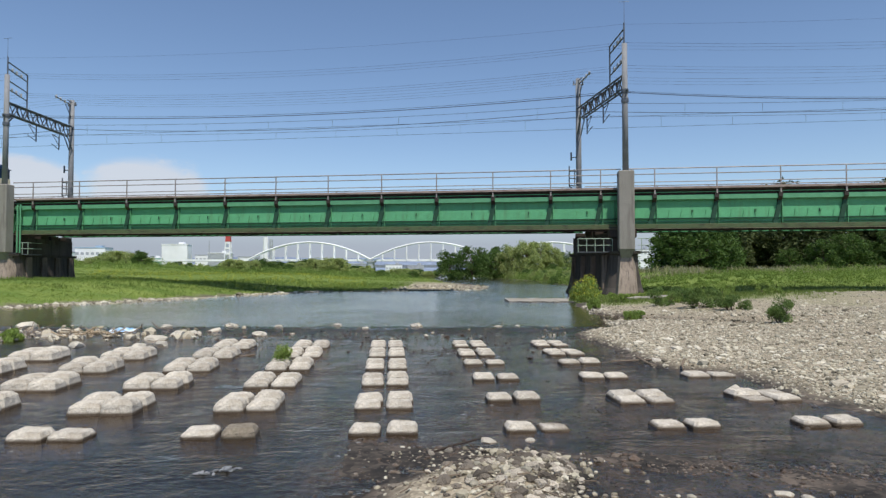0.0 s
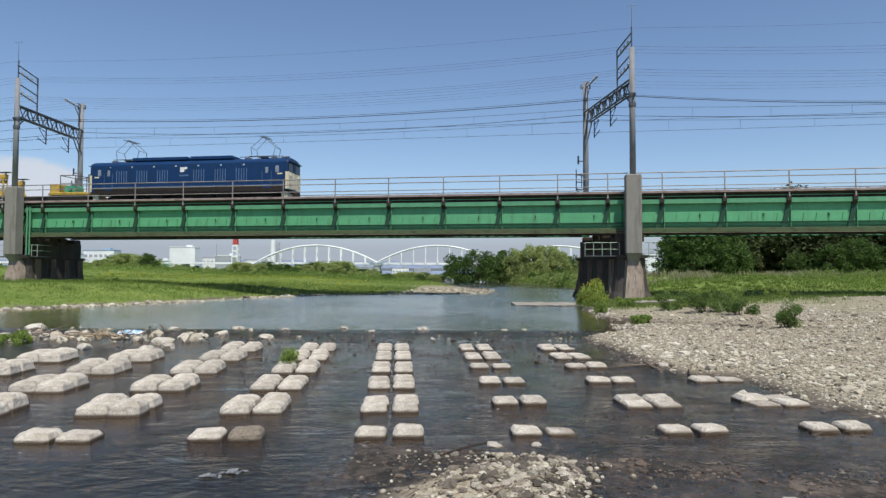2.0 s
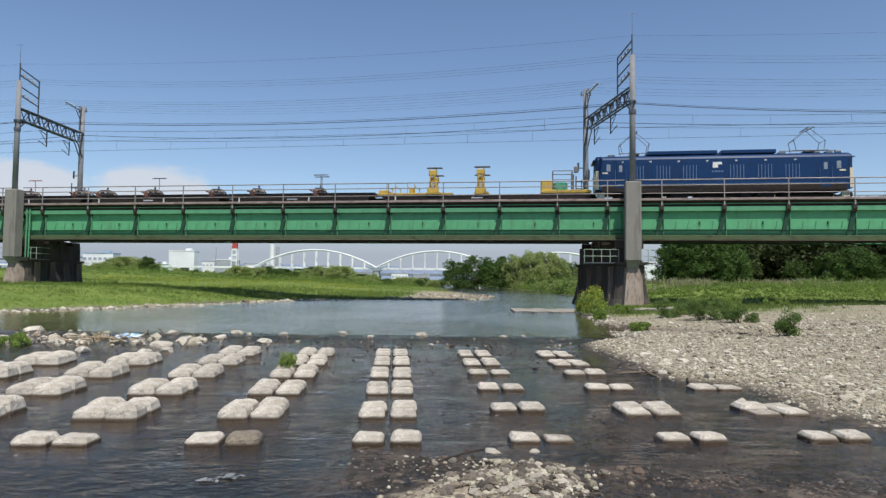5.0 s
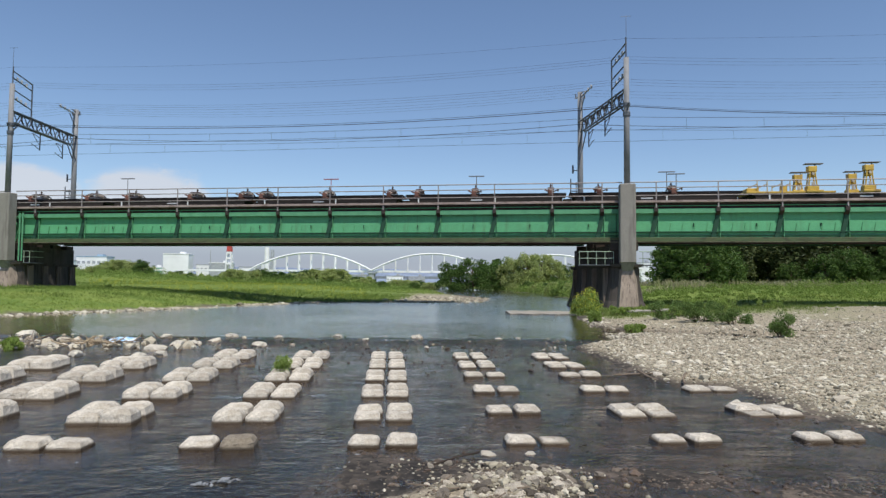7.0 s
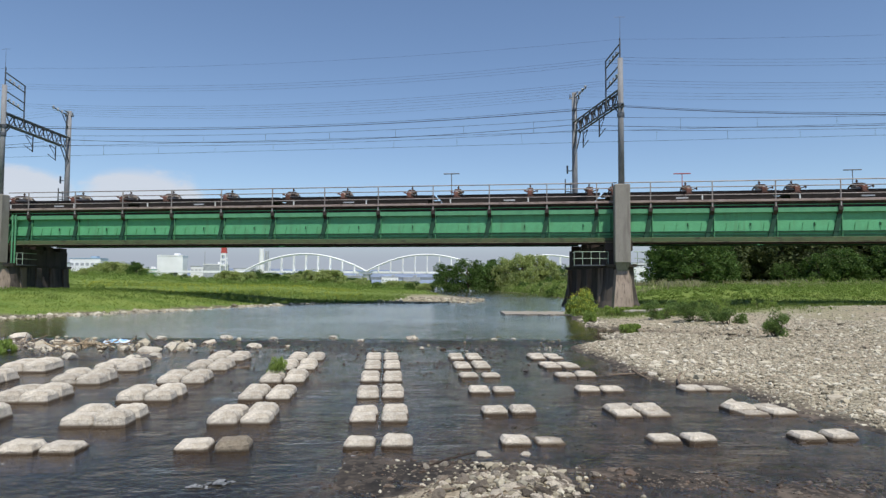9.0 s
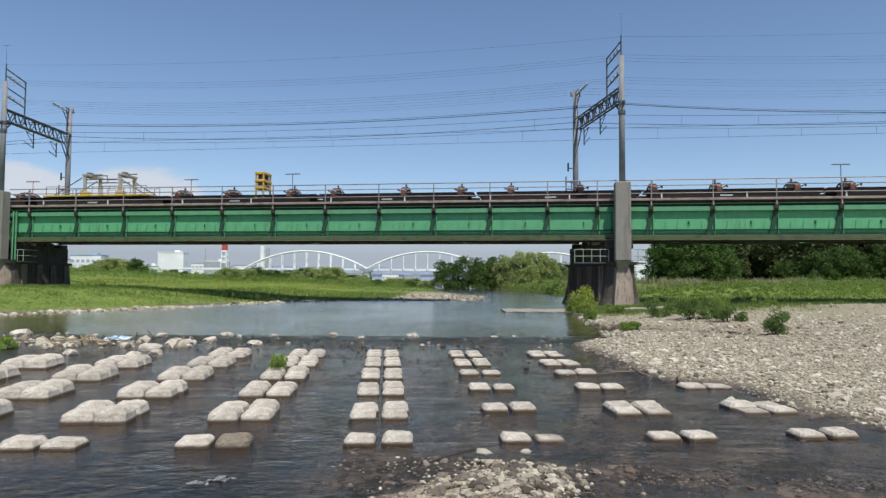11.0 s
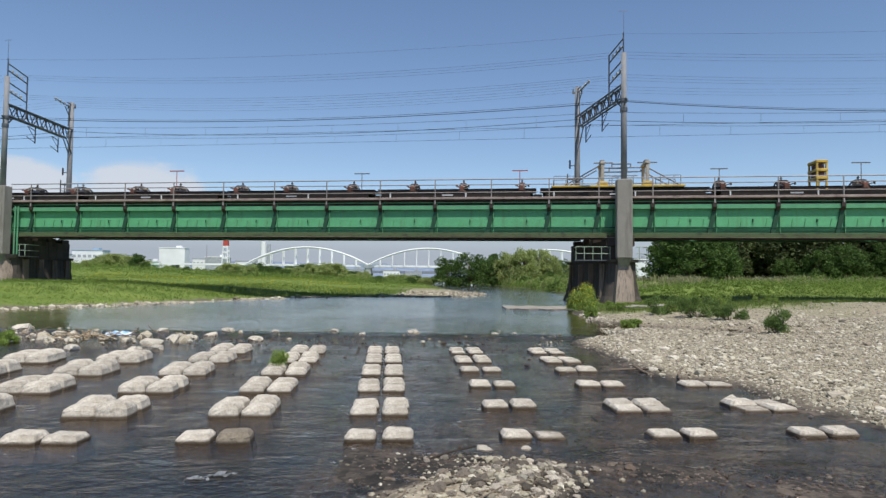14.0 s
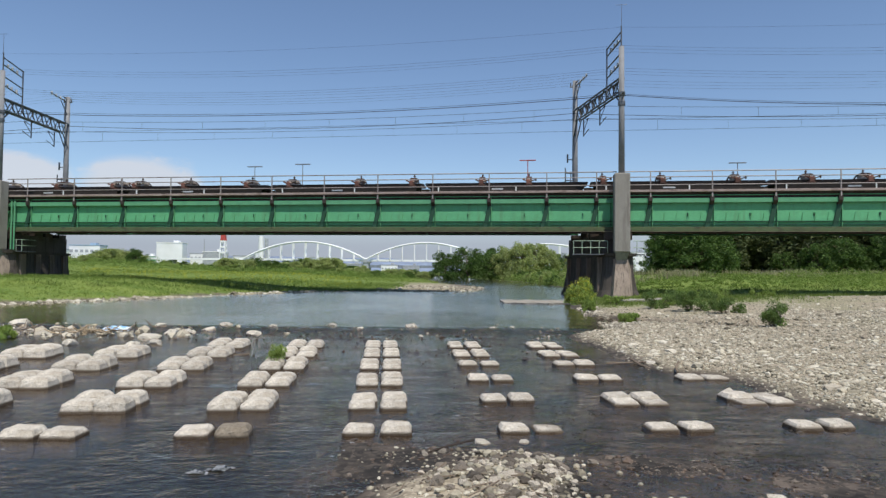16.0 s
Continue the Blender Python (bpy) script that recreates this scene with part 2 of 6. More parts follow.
WET_STONE = island_material("wet_stones", [(0.05, 0.042, 0.034), (0.12, 0.085, 0.06), (0.09, 0.075, 0.06), (0.17, 0.12, 0.085), (0.24, 0.21, 0.17)], 0.35, 0.4, 24)
OLIVE = material("olive_stained_flange", (0.075, 0.125, 0.06), (0.09, 0.095, 0.05), 0.7, 0, 1.0, 25, 0.2, stain=(0.04, 0.034, 0.028), stain_scale=(0.5, 1, 1))
LIP = material("pale_flange_lip", (0.22, 0.22, 0.14), (0.12, 0.115, 0.08), 0.7, 0, 0.6, 25, 0.2, stain=(0.04, 0.035, 0.03), stain_scale=(0.3, 1, 1))
TROUGH = material("trough_green", (0.12, 0.34, 0.19), (0.085, 0.25, 0.14), 0.6, 0, 1.5, 25, 0.2)
DIRT_GREY = material("pale_machine_grey", (0.46, 0.43, 0.37), (0.32, 0.29, 0.25), 0.6, 0, 3, 30, 0.15)
BUSH = island_material("bush_leaves", [(0.21, 0.34, 0.06), (0.31, 0.45, 0.09), (0.40, 0.50, 0.14), (0.17, 0.28, 0.055)], 0.65, 0, 2, 0.35)
HERB = island_material("dark_bush_leaves", [(0.10, 0.185, 0.045), (0.16, 0.26, 0.065), (0.23, 0.33, 0.09), (0.08, 0.15, 0.035)], 0.65, 0, 2, 0.35)
PEBBLE = material("river_stone", (0.52, 0.47, 0.39), (0.30, 0.26, 0.21), 0.9, 0, 9, 50, 0.5, vary=0.45)
ROCK = material("pale_boulder_stone", (0.60, 0.56, 0.48), (0.42, 0.38, 0.31), 0.9, 0, 5, 30, 0.6, vary=0.2)
PEBBLE_DARK = material("dark_river_stone", (0.20, 0.17, 0.135), (0.11, 0.095, 0.08), 0.85, 0, 9, 50, 0.5, vary=0.45)
# near-black tone paints the shade in the recess below the apron slabs
DARK_CONC = material("dark_wet_concrete", (0.030, 0.027, 0.024), (0.05, 0.044, 0.036), 0.8, 0, 2, 25, 0.4)
BARK = material("bark", (0.10, 0.075, 0.055), (0.16, 0.125, 0.095), 0.95, 0, 4, 25, 0.8)
LEAF = island_material("leaves_mid_green", [(0.06, 0.125, 0.028), (0.10, 0.185, 0.04), (0.145, 0.245, 0.055), (0.08, 0.155, 0.035)], 0.6, 0, 3, 0.4)
LEAF_DARK = island_material("leaves_dark_green", [(0.045, 0.070, 0.024), (0.085, 0.118, 0.037), (0.14, 0.175, 0.057), (0.062, 0.09, 0.029)], 0.6, 0, 3, 0.3)
LEAF_PALE = island_material("leaves_pale_willow", [(0.43, 0.51, 0.17), (0.53, 0.60, 0.24), (0.36, 0.46, 0.14), (0.57, 0.62, 0.28)], 0.6, 0, 3, 0.5)
GRASS = island_material("meadow_grass", [(0.12, 0.20, 0.034), (0.18, 0.275, 0.05), (0.245, 0.335, 0.075), (0.15, 0.24, 0.042), (0.31, 0.38, 0.11)], 0.7, 0, 2, 0.35)
LIME_GRASS = island_material("young_meadow_grass", [(0.21, 0.31, 0.055), (0.29, 0.39, 0.075), (0.36, 0.45, 0.11), (0.25, 0.35, 0.065)], 0.7, 0, 2, 0.35)
BANK_GRASS = island_material("bank_grass", [(0.13, 0.205, 0.04), (0.19, 0.275, 0.057), (0.26, 0.33, 0.085), (0.16, 0.24, 0.046), (0.33, 0.37, 0.13)], 0.7, 0, 2, 0.4)
LUSH = island_material("lush_herb_leaves", [(0.16, 0.26, 0.05), (0.24, 0.36, 0.075), (0.33, 0.44, 0.11), (0.20, 0.31, 0.06)], 0.65, 0, 2, 0.45)
REED = island_material("dry_reeds", [(0.50, 0.46, 0.30), (0.40, 0.38, 0.22), (0.26, 0.33, 0.10), (0.56, 0.51, 0.36)], 0.8, 0, 2, 0.3)
BLOSSOM = island_material("yellow_blossom", [(0.62, 0.58, 0.04), (0.72, 0.68, 0.08), (0.32, 0.40, 0.06), (0.50, 0.50, 0.05)], 0.7, 0, 2, 0.2)
TWIG = material("driftwood", (0.25, 0.20, 0.15), (0.13, 0.10, 0.075), 0.9, 0, 5, 40, 0.4)
DRY_TWIG = material("bleached_driftwood", (0.46, 0.37, 0.25), (0.30, 0.23, 0.15), 0.9, 0, 5, 40, 0.4)
DARK_TWIG = material("wet_driftwood", (0.07, 0.05, 0.04), (0.04, 0.032, 0.026), 0.7, 0, 5, 40, 0.4)
SKYBLUE = material("blue_plastic_sheet", (0.20, 0.43, 0.70), (0.70, 0.76, 0.82), 0.4, 0, 7, 20, 0.3, 0.15)
FOAM = material("white_water_foam", (0.42, 0.44, 0.46), (0.16, 0.17, 0.18), 0.35, 0, 22, 90, 0.8, 0.25)
FAR_WHITE = material("far_white_paint", (0.84, 0.85, 0.87), (0.76, 0.78, 0.81), 0.6, 0, 0.05, 0.03, 0.0)
# far greys are blued, distance haze put into the colour
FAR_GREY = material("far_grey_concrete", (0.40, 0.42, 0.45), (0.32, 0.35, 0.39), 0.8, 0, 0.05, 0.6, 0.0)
# darker copy of the far concrete with shade in its colour
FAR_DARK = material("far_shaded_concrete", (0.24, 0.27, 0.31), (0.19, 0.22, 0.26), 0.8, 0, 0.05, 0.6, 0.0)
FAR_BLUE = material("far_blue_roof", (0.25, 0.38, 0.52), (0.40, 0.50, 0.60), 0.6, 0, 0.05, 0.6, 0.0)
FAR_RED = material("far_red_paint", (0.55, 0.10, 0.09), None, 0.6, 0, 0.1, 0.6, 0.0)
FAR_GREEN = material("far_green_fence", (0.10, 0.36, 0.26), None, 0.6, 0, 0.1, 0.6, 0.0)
# haze of the distance is mixed into the hill colour
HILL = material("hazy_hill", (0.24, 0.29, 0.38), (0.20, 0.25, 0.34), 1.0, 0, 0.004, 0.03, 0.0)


def ground_material():
    m = material("river_ground", (0.105, 0.17, 0.032), (0.19, 0.24, 0.055), 0.95, 0, 0.35, 5, 0.6, 0.35)
    nt = m.node_tree
    b = nt.nodes["Principled BSDF"]
    grass = b.inputs["Base Color"].links[0].from_socket
    at = nt.nodes.new("ShaderNodeAttribute")
    at.attribute_name = "gravel"
    co = nt.nodes.new("ShaderNodeTexCoord")
    vor = nt.nodes.new("ShaderNodeTexVoronoi")
    vor.inputs["Scale"].default_value = 26.0
    nt.links.new(co.outputs["Object"], vor.inputs["Vector"])
    ramp = nt.nodes.new("ShaderNodeValToRGB")
    ramp.color_ramp.elements[0].color, ramp.color_ramp.elements[1].color = (0.15, 0.125, 0.088, 1), (0.45, 0.39, 0.295, 1)
    nt.links.new(vor.outputs["Color"], ramp.inputs[0])
    mixn = nt.nodes.new("ShaderNodeMix")
    mixn.data_type = "RGBA"
    nt.links.new(at.outputs["Fac"], mixn.inputs["Factor"])
    nt.links.new(grass, mixn.inputs["A"])
    nt.links.new(ramp.outputs[0], mixn.inputs["B"])
    wet = nt.nodes.new("ShaderNodeAttribute")
    wet.attribute_name = "bed"
    silt = nt.nodes.new("ShaderNodeTexNoise")
    silt.inputs["Scale"].default_value, silt.inputs["Detail"].default_value = 1.3, 6.0
    nt.links.new(co.outputs["Object"], silt.inputs["Vector"])
    mud = nt.nodes.new("ShaderNodeValToRGB")
    mud.color_ramp.elements[0].position, mud.color_ramp.elements[1].position = 0.40, 0.62
    mud.color_ramp.elements[0].color, mud.color_ramp.elements[1].color = (0.036, 0.034, 0.032, 1), (0.100, 0.087, 0.076, 1)
    nt.links.new(silt.outputs["Fac"], mud.inputs[0])
    peb = nt.nodes.new("ShaderNodeTexVoronoi")
    peb.inputs["Scale"].default_value = 15.0
    nt.links.new(co.outputs["Object"], peb.inputs["Vector"])
    shade = nt.nodes.new("ShaderNodeValToRGB")
    for e, p, c in zip(shade.color_ramp.elements, (0.2, 0.95), ((0.45, 0.44, 0.43, 1), (1.75, 1.6, 1.45, 1))):
        e.position, e.color = p, c
    nt.links.new(peb.outputs["Color"], shade.inputs[0])
    speck = nt.nodes.new("ShaderNodeMix")
    speck.data_type, speck.blend_type = "RGBA", "MULTIPLY"
    speck.inputs["Factor"].default_value = 0.8
    nt.links.new(mud.outputs[0], speck.inputs["A"])
    nt.links.new(shade.outputs[0], speck.inputs["B"])
    # channel bed darkened in the colour for light lost in deeper water
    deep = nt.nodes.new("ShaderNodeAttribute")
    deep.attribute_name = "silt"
    depth_dimming = nt.nodes.new("ShaderNodeMix")
    depth_dimming.data_type = "RGBA"
    nt.links.new(deep.outputs["Fac"], depth_dimming.inputs["Factor"])
    nt.links.new(speck.outputs["Result"], depth_dimming.inputs["A"])
    depth_dimming.inputs["B"].default_value = (0.020, 0.021, 0.020, 1)
    mix2 = nt.nodes.new("ShaderNodeMix")
    mix2.data_type = "RGBA"
    nt.links.new(wet.outputs["Fac"], mix2.inputs["Factor"])
    nt.links.new(mixn.outputs["Result"], mix2.inputs["A"])
    nt.links.new(depth_dimming.outputs["Result"], mix2.inputs["B"])
    nt.links.new(mix2.outputs["Result"], b.inputs["Base Color"])
    return m


def water_material(name, tint, rough, waves, strength, shine, patch=0.45, height=0.05):
    """Thin clear water: the bed shows through, the sky mirrors at flat angles; rough and smooth patches alternate."""
    m = bpy.data.materials.new(name)
    m.use_nodes = True
    nt = m.node_tree
    nt.nodes.remove(nt.nodes["Principled BSDF"])
    co = nt.nodes.new("ShaderNodeTexCoord")

    def noise(scale, stretch, detail=4.0):
        mp = nt.nodes.new("ShaderNodeMapping")
        mp.inputs["Scale"].default_value = stretch
        nt.links.new(co.outputs["Object"], mp.inputs["Vector"])
        n = nt.nodes.new("ShaderNodeTexNoise")
        n.inputs["Scale"].default_value, n.inputs["Detail"].default_value = scale, detail
        nt.links.new(mp.outputs[0], n.inputs["Vector"])
        return n.outputs["Fac"]

    total = None
    for s, k in waves:
        mu = nt.nodes.new("ShaderNodeMath")
        mu.operation = "MULTIPLY_ADD"
        mu.inputs[1].default_value, mu.inputs[2].default_value = k, 0.0
        nt.links.new(noise(s, (0.85, 1.2, 1)), mu.inputs[0])
        if total:
            nt.links.new(total, mu.inputs[2])
        total = mu.outputs[0]
    bn = nt.nodes.new("ShaderNodeBump")
    bn.inputs["Distance"].default_value = height
    zone = nt.nodes.new("ShaderNodeMapRange")
    for k, v in (("From Min", 0.40), ("From Max", 0.60), ("To Min", strength * 0.35), ("To Max", strength)):
        zone.inputs[k].default_value = v
    nt.links.new(noise(patch, (1.0, 0.7, 1), 3.0), zone.inputs["Value"])
    nt.links.new(zone.outputs[0], bn.inputs["Strength"])
    nt.links.new(total, bn.inputs["Height"])
    fr = nt.nodes.new("ShaderNodeFresnel")
    fr.inputs["IOR"].default_value = 1.33
    clear = nt.nodes.new("ShaderNodeBsdfTransparent")
    clear.inputs["Color"].default_value = (*tint, 1)
    gloss = nt.nodes.new("ShaderNodeBsdfGlossy")
    gloss.inputs["Roughness"].default_value = rough
    gloss.inputs["Color"].default_value = (*shine, 1)
    nt.links.new(bn.outputs[0], fr.inputs["Normal"])
    nt.links.new(bn.outputs[0], gloss.inputs["Normal"])
    ms = nt.nodes.new("ShaderNodeMixShader")
    nt.links.new(fr.outputs[0], ms.inputs[0])
    nt.links.new(clear.outputs[0], ms.inputs[1])
    nt.links.new(gloss.outputs[0], ms.inputs[2])
    nt.links.new(ms.outputs[0], nt.nodes["Material Output"].inputs["Surface"])
    return m


GROUND = ground_material()
WATER = water_material("river_water", (0.74, 0.68, 0.60), 0.07, ((0.9, 0.8), (4.0, 0.9), (11.0, 0.50), (30.0, 0.22)), 1.0, (1.0, 0.97, 0.94))
POOL = water_material("pool_water", (0.80, 0.75, 0.64), 0.10, ((0.33, 1.6), (1.0, 1.3), (3.0, 0.8), (9.0, 0.25)), 0.6, (1.0, 0.98, 0.95), 0.10, 0.06)


# ---------------------------------------------------------------- mesh building
class Shape:
    """Collects solids into one mesh."""

    def __init__(self):
        self.v, self.f = [], []

    def add(self, verts, faces):
        k = len(self.v)
        self.v += [tuple(p) for p in verts]
        self.f += [tuple(i + k for i in q) for q in faces]
        return self

    def box(self, c, s, turn=None, chamfer=0.0, taper=1.0):
        """Box of size s round c; chamfer cuts its edges; taper scales the top."""
        hx, hy, hz = (a / 2 for a in s)
        if chamfer <= 0:
            pts = [Vector((x * hx * (taper if z > 0 else 1), y * hy * (taper if z > 0 else 1), z * hz)) for z in (-1, 1) for y in (-1, 1) for x in (-1, 1)]
            faces = [(0, 2, 3, 1), (4, 5, 7, 6), (0, 1, 5, 4), (2, 6, 7, 3), (0, 4, 6, 2), (1, 3, 7, 5)]
        else:
            c0 = min(chamfer, hx * 0.9, hy * 0.9, hz * 0.9)
            pts, at = [], {}
            for z in (-1, 1):
                k = taper if z > 0 else 1
                for y in (-1, 1):
                    for x in (-1, 1):
                        for a in range(3):
                            p = [x * (hx - c0 * (a != 0)) * k, y * (hy - c0 * (a != 1)) * k, z * (hz - c0 * (a != 2))]
                            at[x, y, z, a] = len(pts)
                            pts.append(Vector(p))
            faces = []
            for s1 in (-1, 1):
                faces.append([at[s1, y, z, 0] for y, z in ((-1, -1), (1, -1), (1, 1), (-1, 1))][::s1])
                faces.append([at[x, s1, z, 1] for x, z in ((-1, -1), (-1, 1), (1, 1), (1, -1))][::s1])
                faces.append([at[x, y, s1, 2] for x, y in ((-1, -1), (1, -1), (1, 1), (-1, 1))][::s1])
            for a, b in ((-1, -1), (-1, 1), (1, -1), (1, 1)):
                o = -1 if a * b > 0 else 1
                faces.append([at[-1, a, b, 1], at[1, a, b, 1], at[1, a, b, 2], at[-1, a, b, 2]][:: -o])
                faces.append([at[a, -1, b, 2], at[a, 1, b, 2], at[a, 1, b, 0], at[a, -1, b, 0]][:: -o])
                faces.append([at[a, b, -1, 0], at[a, b, 1, 0], at[a, b, 1, 1], at[a, b, -1, 1]][:: -o])
            for z in (-1, 1):
                for y in (-1, 1):
                    for x in (-1, 1):
                        faces.append([at[x, y, z, a] for a in range(3)][:: x * y * z])
        m = Matrix.Translation(c) @ (turn.to_4x4() if turn else Matrix.Identity(4))
        return self.add([m @ p for p in pts], faces)

    def rod(self, a, b, r, r2=None, n=8):
        a, b = Vector(a), Vector(b)
        r2 = r if r2 is None else r2
        q = (b - a).to_track_quat("Z", "Y")
        ring = [(math.cos(2 * math.pi * i / n), math.sin(2 * math.pi * i / n)) for i in range(n)]
        pts = [a + q @ Vector((x * r, y * r, 0)) for x, y in ring] + [b + q @ Vector((x * r2, y * r2, 0)) for x, y in ring]
        return self.add(pts, [(i, (i + 1) % n, n + (i + 1) % n, n + i) for i in range(n)] + [tuple(range(n))[::-1], tuple(range(n, 2 * n))])

    def line(self, pts, r, n=6):
        for a, b in zip(pts, pts[1:]):
            self.rod(a, b, r, n=n)
        return self

    def loft(self, rings, closed=True):
        """Skin over rings of equal length, ends capped."""
        n = len(rings[0])
        faces = [(j * n + i, j * n + (i + 1) % n, (j + 1) * n + (i + 1) % n, (j + 1) * n + i) for j in range(len(rings) - 1) for i in range(n)]
        if closed:
            faces += [tuple(range(n))[::-1], tuple(range((len(rings) - 1) * n, len(rings) * n))]
        return self.add([p for r in rings for p in r], faces)

    def mesh(self, name, mat, smooth=False):
        me = bpy.data.meshes.new(name)
        me.from_pydata(self.v, [], self.f)
        bm = bmesh.new()
        bm.from_mesh(me)
        bmesh.ops.recalc_face_normals(bm, faces=bm.faces)
        bm.to_mesh(me)
        bm.free()
        me.materials.append(mat)
        if smooth:
            me.polygons.foreach_set("use_smooth", [True] * len(me.polygons))
        return me


def raw_mesh(name, verts, faces, mat, smooth=False):
    me = bpy.data.meshes.new(name)
    verts = np.asarray(verts, dtype=np.float32)
    faces = np.asarray(faces, dtype=np.int32)
    k = faces.shape[1]
    me.vertices.add(len(verts))
    me.vertices.foreach_set("co", verts.ravel())
    me.loops.add(faces.size)
    me.loops.foreach_set("vertex_index", faces.ravel())
    me.polygons.add(len(faces))
    me.polygons.foreach_set("loop_start", np.arange(0, faces.size, k, dtype=np.int32))
    me.polygons.foreach_set("use_smooth", np.full(len(faces), smooth))
    me.update(calc_edges=True)
    me.materials.append(mat)
    return me


def part(name, shape, mat, parent, label="", smooth=False, at=None):
    ob = new(name, shape if isinstance(shape, bpy.types.Mesh) else shape.mesh(name, mat, smooth))
    ob.parent = parent
    if at is not None:
        ob.matrix_basis = at
    return tagged(ob, label)


def thing(name, m, label, category, group="", kind="", mesh=None):
    ob = new(name, mesh)
    ob.matrix_basis = m
    return tagged(ob, label, category, group, kind)


# ---------------------------------------------------------------- ground and river
LEFT_EDGE = ([-400, -80, 0, 20, 31, 38, 48, 54, 56, 58, 62, 70, 80, 100, 155, 250, 400, 900, 4000],
             [-60, -40, -34, -27, -21, -17.6, -13.9, -10.6, -6.0, 0.0, 4.0, 4.6, 4.4, 1.4, -3.0, -9.6, -25, -60, -60])
RIGHT_EDGE = ([-400, -80, 0, 5, 8.6, 9.6, 11.8, 12.6, 18.3, 20.7, 33.5, 44, 50, 60, 80, 112, 168, 250, 400, 900, 4000],
              [30, 16, 10, 8.0, 6.3, 6.0, 5.9, 4.9, 4.6, 4.9, 7.2, 8.6, 9.6, 13, 15, 16, 9.6, 1.3, -12, -45, -45])


def smooth_step(a, lo, hi):
    t = np.clip((a - lo) / (hi - lo), 0, 1)
    return t * t * (3 - 2 * t)


def wave(x, y, s, seed):
    """Cheap smooth wobble from a few sines, about -1 to 1."""
    r = np.random.RandomState(seed)
    out = 0
    for k in range(5):
        a, p = r.uniform(0, 6.28), r.uniform(0, 6.28)
        f = s * (0.6 + 0.5 * k)
        out = out + np.sin((x * np.cos(a) + y * np.sin(a)) * f + p) / (1 + 0.5 * k)
    return out / 2.6


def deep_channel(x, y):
    """How far the bed drops into the quiet channel below the blocks; also masks its painted dimming."""
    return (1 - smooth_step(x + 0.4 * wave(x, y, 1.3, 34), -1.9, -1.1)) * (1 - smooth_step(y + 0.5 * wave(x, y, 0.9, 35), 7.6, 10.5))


def terrain(x, y):
    """Height of the ground and how much of it is bare gravel."""
    x, y = np.asarray(x, float), np.asarray(y, float)
    wob = wave(x, y, 0.9, 3) * np.clip((np.abs(y) + 10) / 60, 0.15, 1.0)
    dl = np.interp(y, *LEFT_EDGE) - x + wob
    dr = x - np.interp(y, *RIGHT_EDGE) + wob
    left = 1.28 * (1 - np.exp(-np.maximum(dl, 0) / (9.0 + 26.0 * smooth_step(x, -27, -13) * smooth_step(y, 40, 48)))) + 0.10 * wave(x, y, 0.35, 5) * smooth_step(dl, 1, 8) + 0.5 * smooth_step(y, 110, 260) + 1.9 * smooth_step(y, 95, 150) * smooth_step(-x - 0.2 * y, 14, 48)
    flat = smooth_step(y, 40, 48) * (1 - smooth_step(y, 76, 95))
    low = (0.10 + 1.0 * smooth_step(-x, 9, 28)) * (1 - np.exp(-np.maximum(dl, 0) / 3.0))
    left = left * (1 - flat) + low * flat
    left = left - 0.5 * smooth_step(y, 54, 58) * (1 - smooth_step(y, 72, 88)) * smooth_step(-x, 19, 27)
    right = np.minimum(0.05 * np.maximum(dr, 0), 0.72) + 0.05 * wave(x, y, 0.8, 7) * smooth_step(dr, 0.3, 2) + 1.0 * smooth_step(y + 0.15 * x, 52, 88) * smooth_step(dr, 3, 12)
    right = right - 0.36 * smooth_step(y, 33, 41) * (1 - smooth_step(y, 56, 66)) * smooth_step(dr, 4, 14)
    bed = np.where(y > 20.5, -0.45 - 0.15 * smooth_step(np.minimum(-dl, -dr), 0, 3), -0.175 - 0.01 * smooth_step(np.minimum(-dl, -dr), 0, 3) + 0.025 * wave(x, y, 1.1, 33))
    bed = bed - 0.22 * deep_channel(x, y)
    z = np.where(dl > 0, left, np.where(dr > 0, right, bed))
    edge = np.maximum(dl, dr)
    z = np.where((edge < 0) & (y < 20) & (np.abs(x - 2.5) < 3.5), np.maximum(z, -0.24 + 0.05 * wave(x, y, 1.4, 31) + 0.02 * wave(x, y, 6, 32)), z)
    z = np.where((edge < 0) & (edge > -1.2), z + (0.0 - z) * (1 + edge / 1.2), z)
    # mud flat that just breaks the surface below the blocks
    mud = smooth_step(x, -1.35, -0.95) * (1 - smooth_step(y + 0.28 * x + 0.3 * wave(x, y, 1.2, 81), 7.0, 7.9)) * (y > 2) * (edge < 0)
    z = np.where(mud > 0.02, np.maximum(z, -0.32 + mud * (0.204 + 0.022 * wave(x, y, 2.2, 82) + 0.012 * wave(x, y, 9, 83))), z)
    # wet ditch behind the bar
    dy = np.interp(x, [5.0, 7.1, 9.1, 10.9, 13.0], [25.3, 24.2, 21.0, 19.6, 19.0])
    ditch = np.exp(-((y - dy) / np.interp(x, [5, 8, 12], [1.5, 0.9, 0.7])) ** 2) * smooth_step(x, 4.6, 5.4) * (1 - smooth_step(x, 9.5, 12.5))
    z = z - np.where(dr > -1, np.minimum(ditch * 1.4, 1) * (z + 0.13), 0)
    mound = np.exp(-((x - 12.0) / 2.6) ** 2 - ((y - 28.3) / 2.2) ** 2)
    z = z + 0.12 * mound * (dr > 0)
    # the gravel spit on which the camera stands
    cx = np.clip(0.5 + 0.75 * (y - 5.85), 0.3, 1.0)
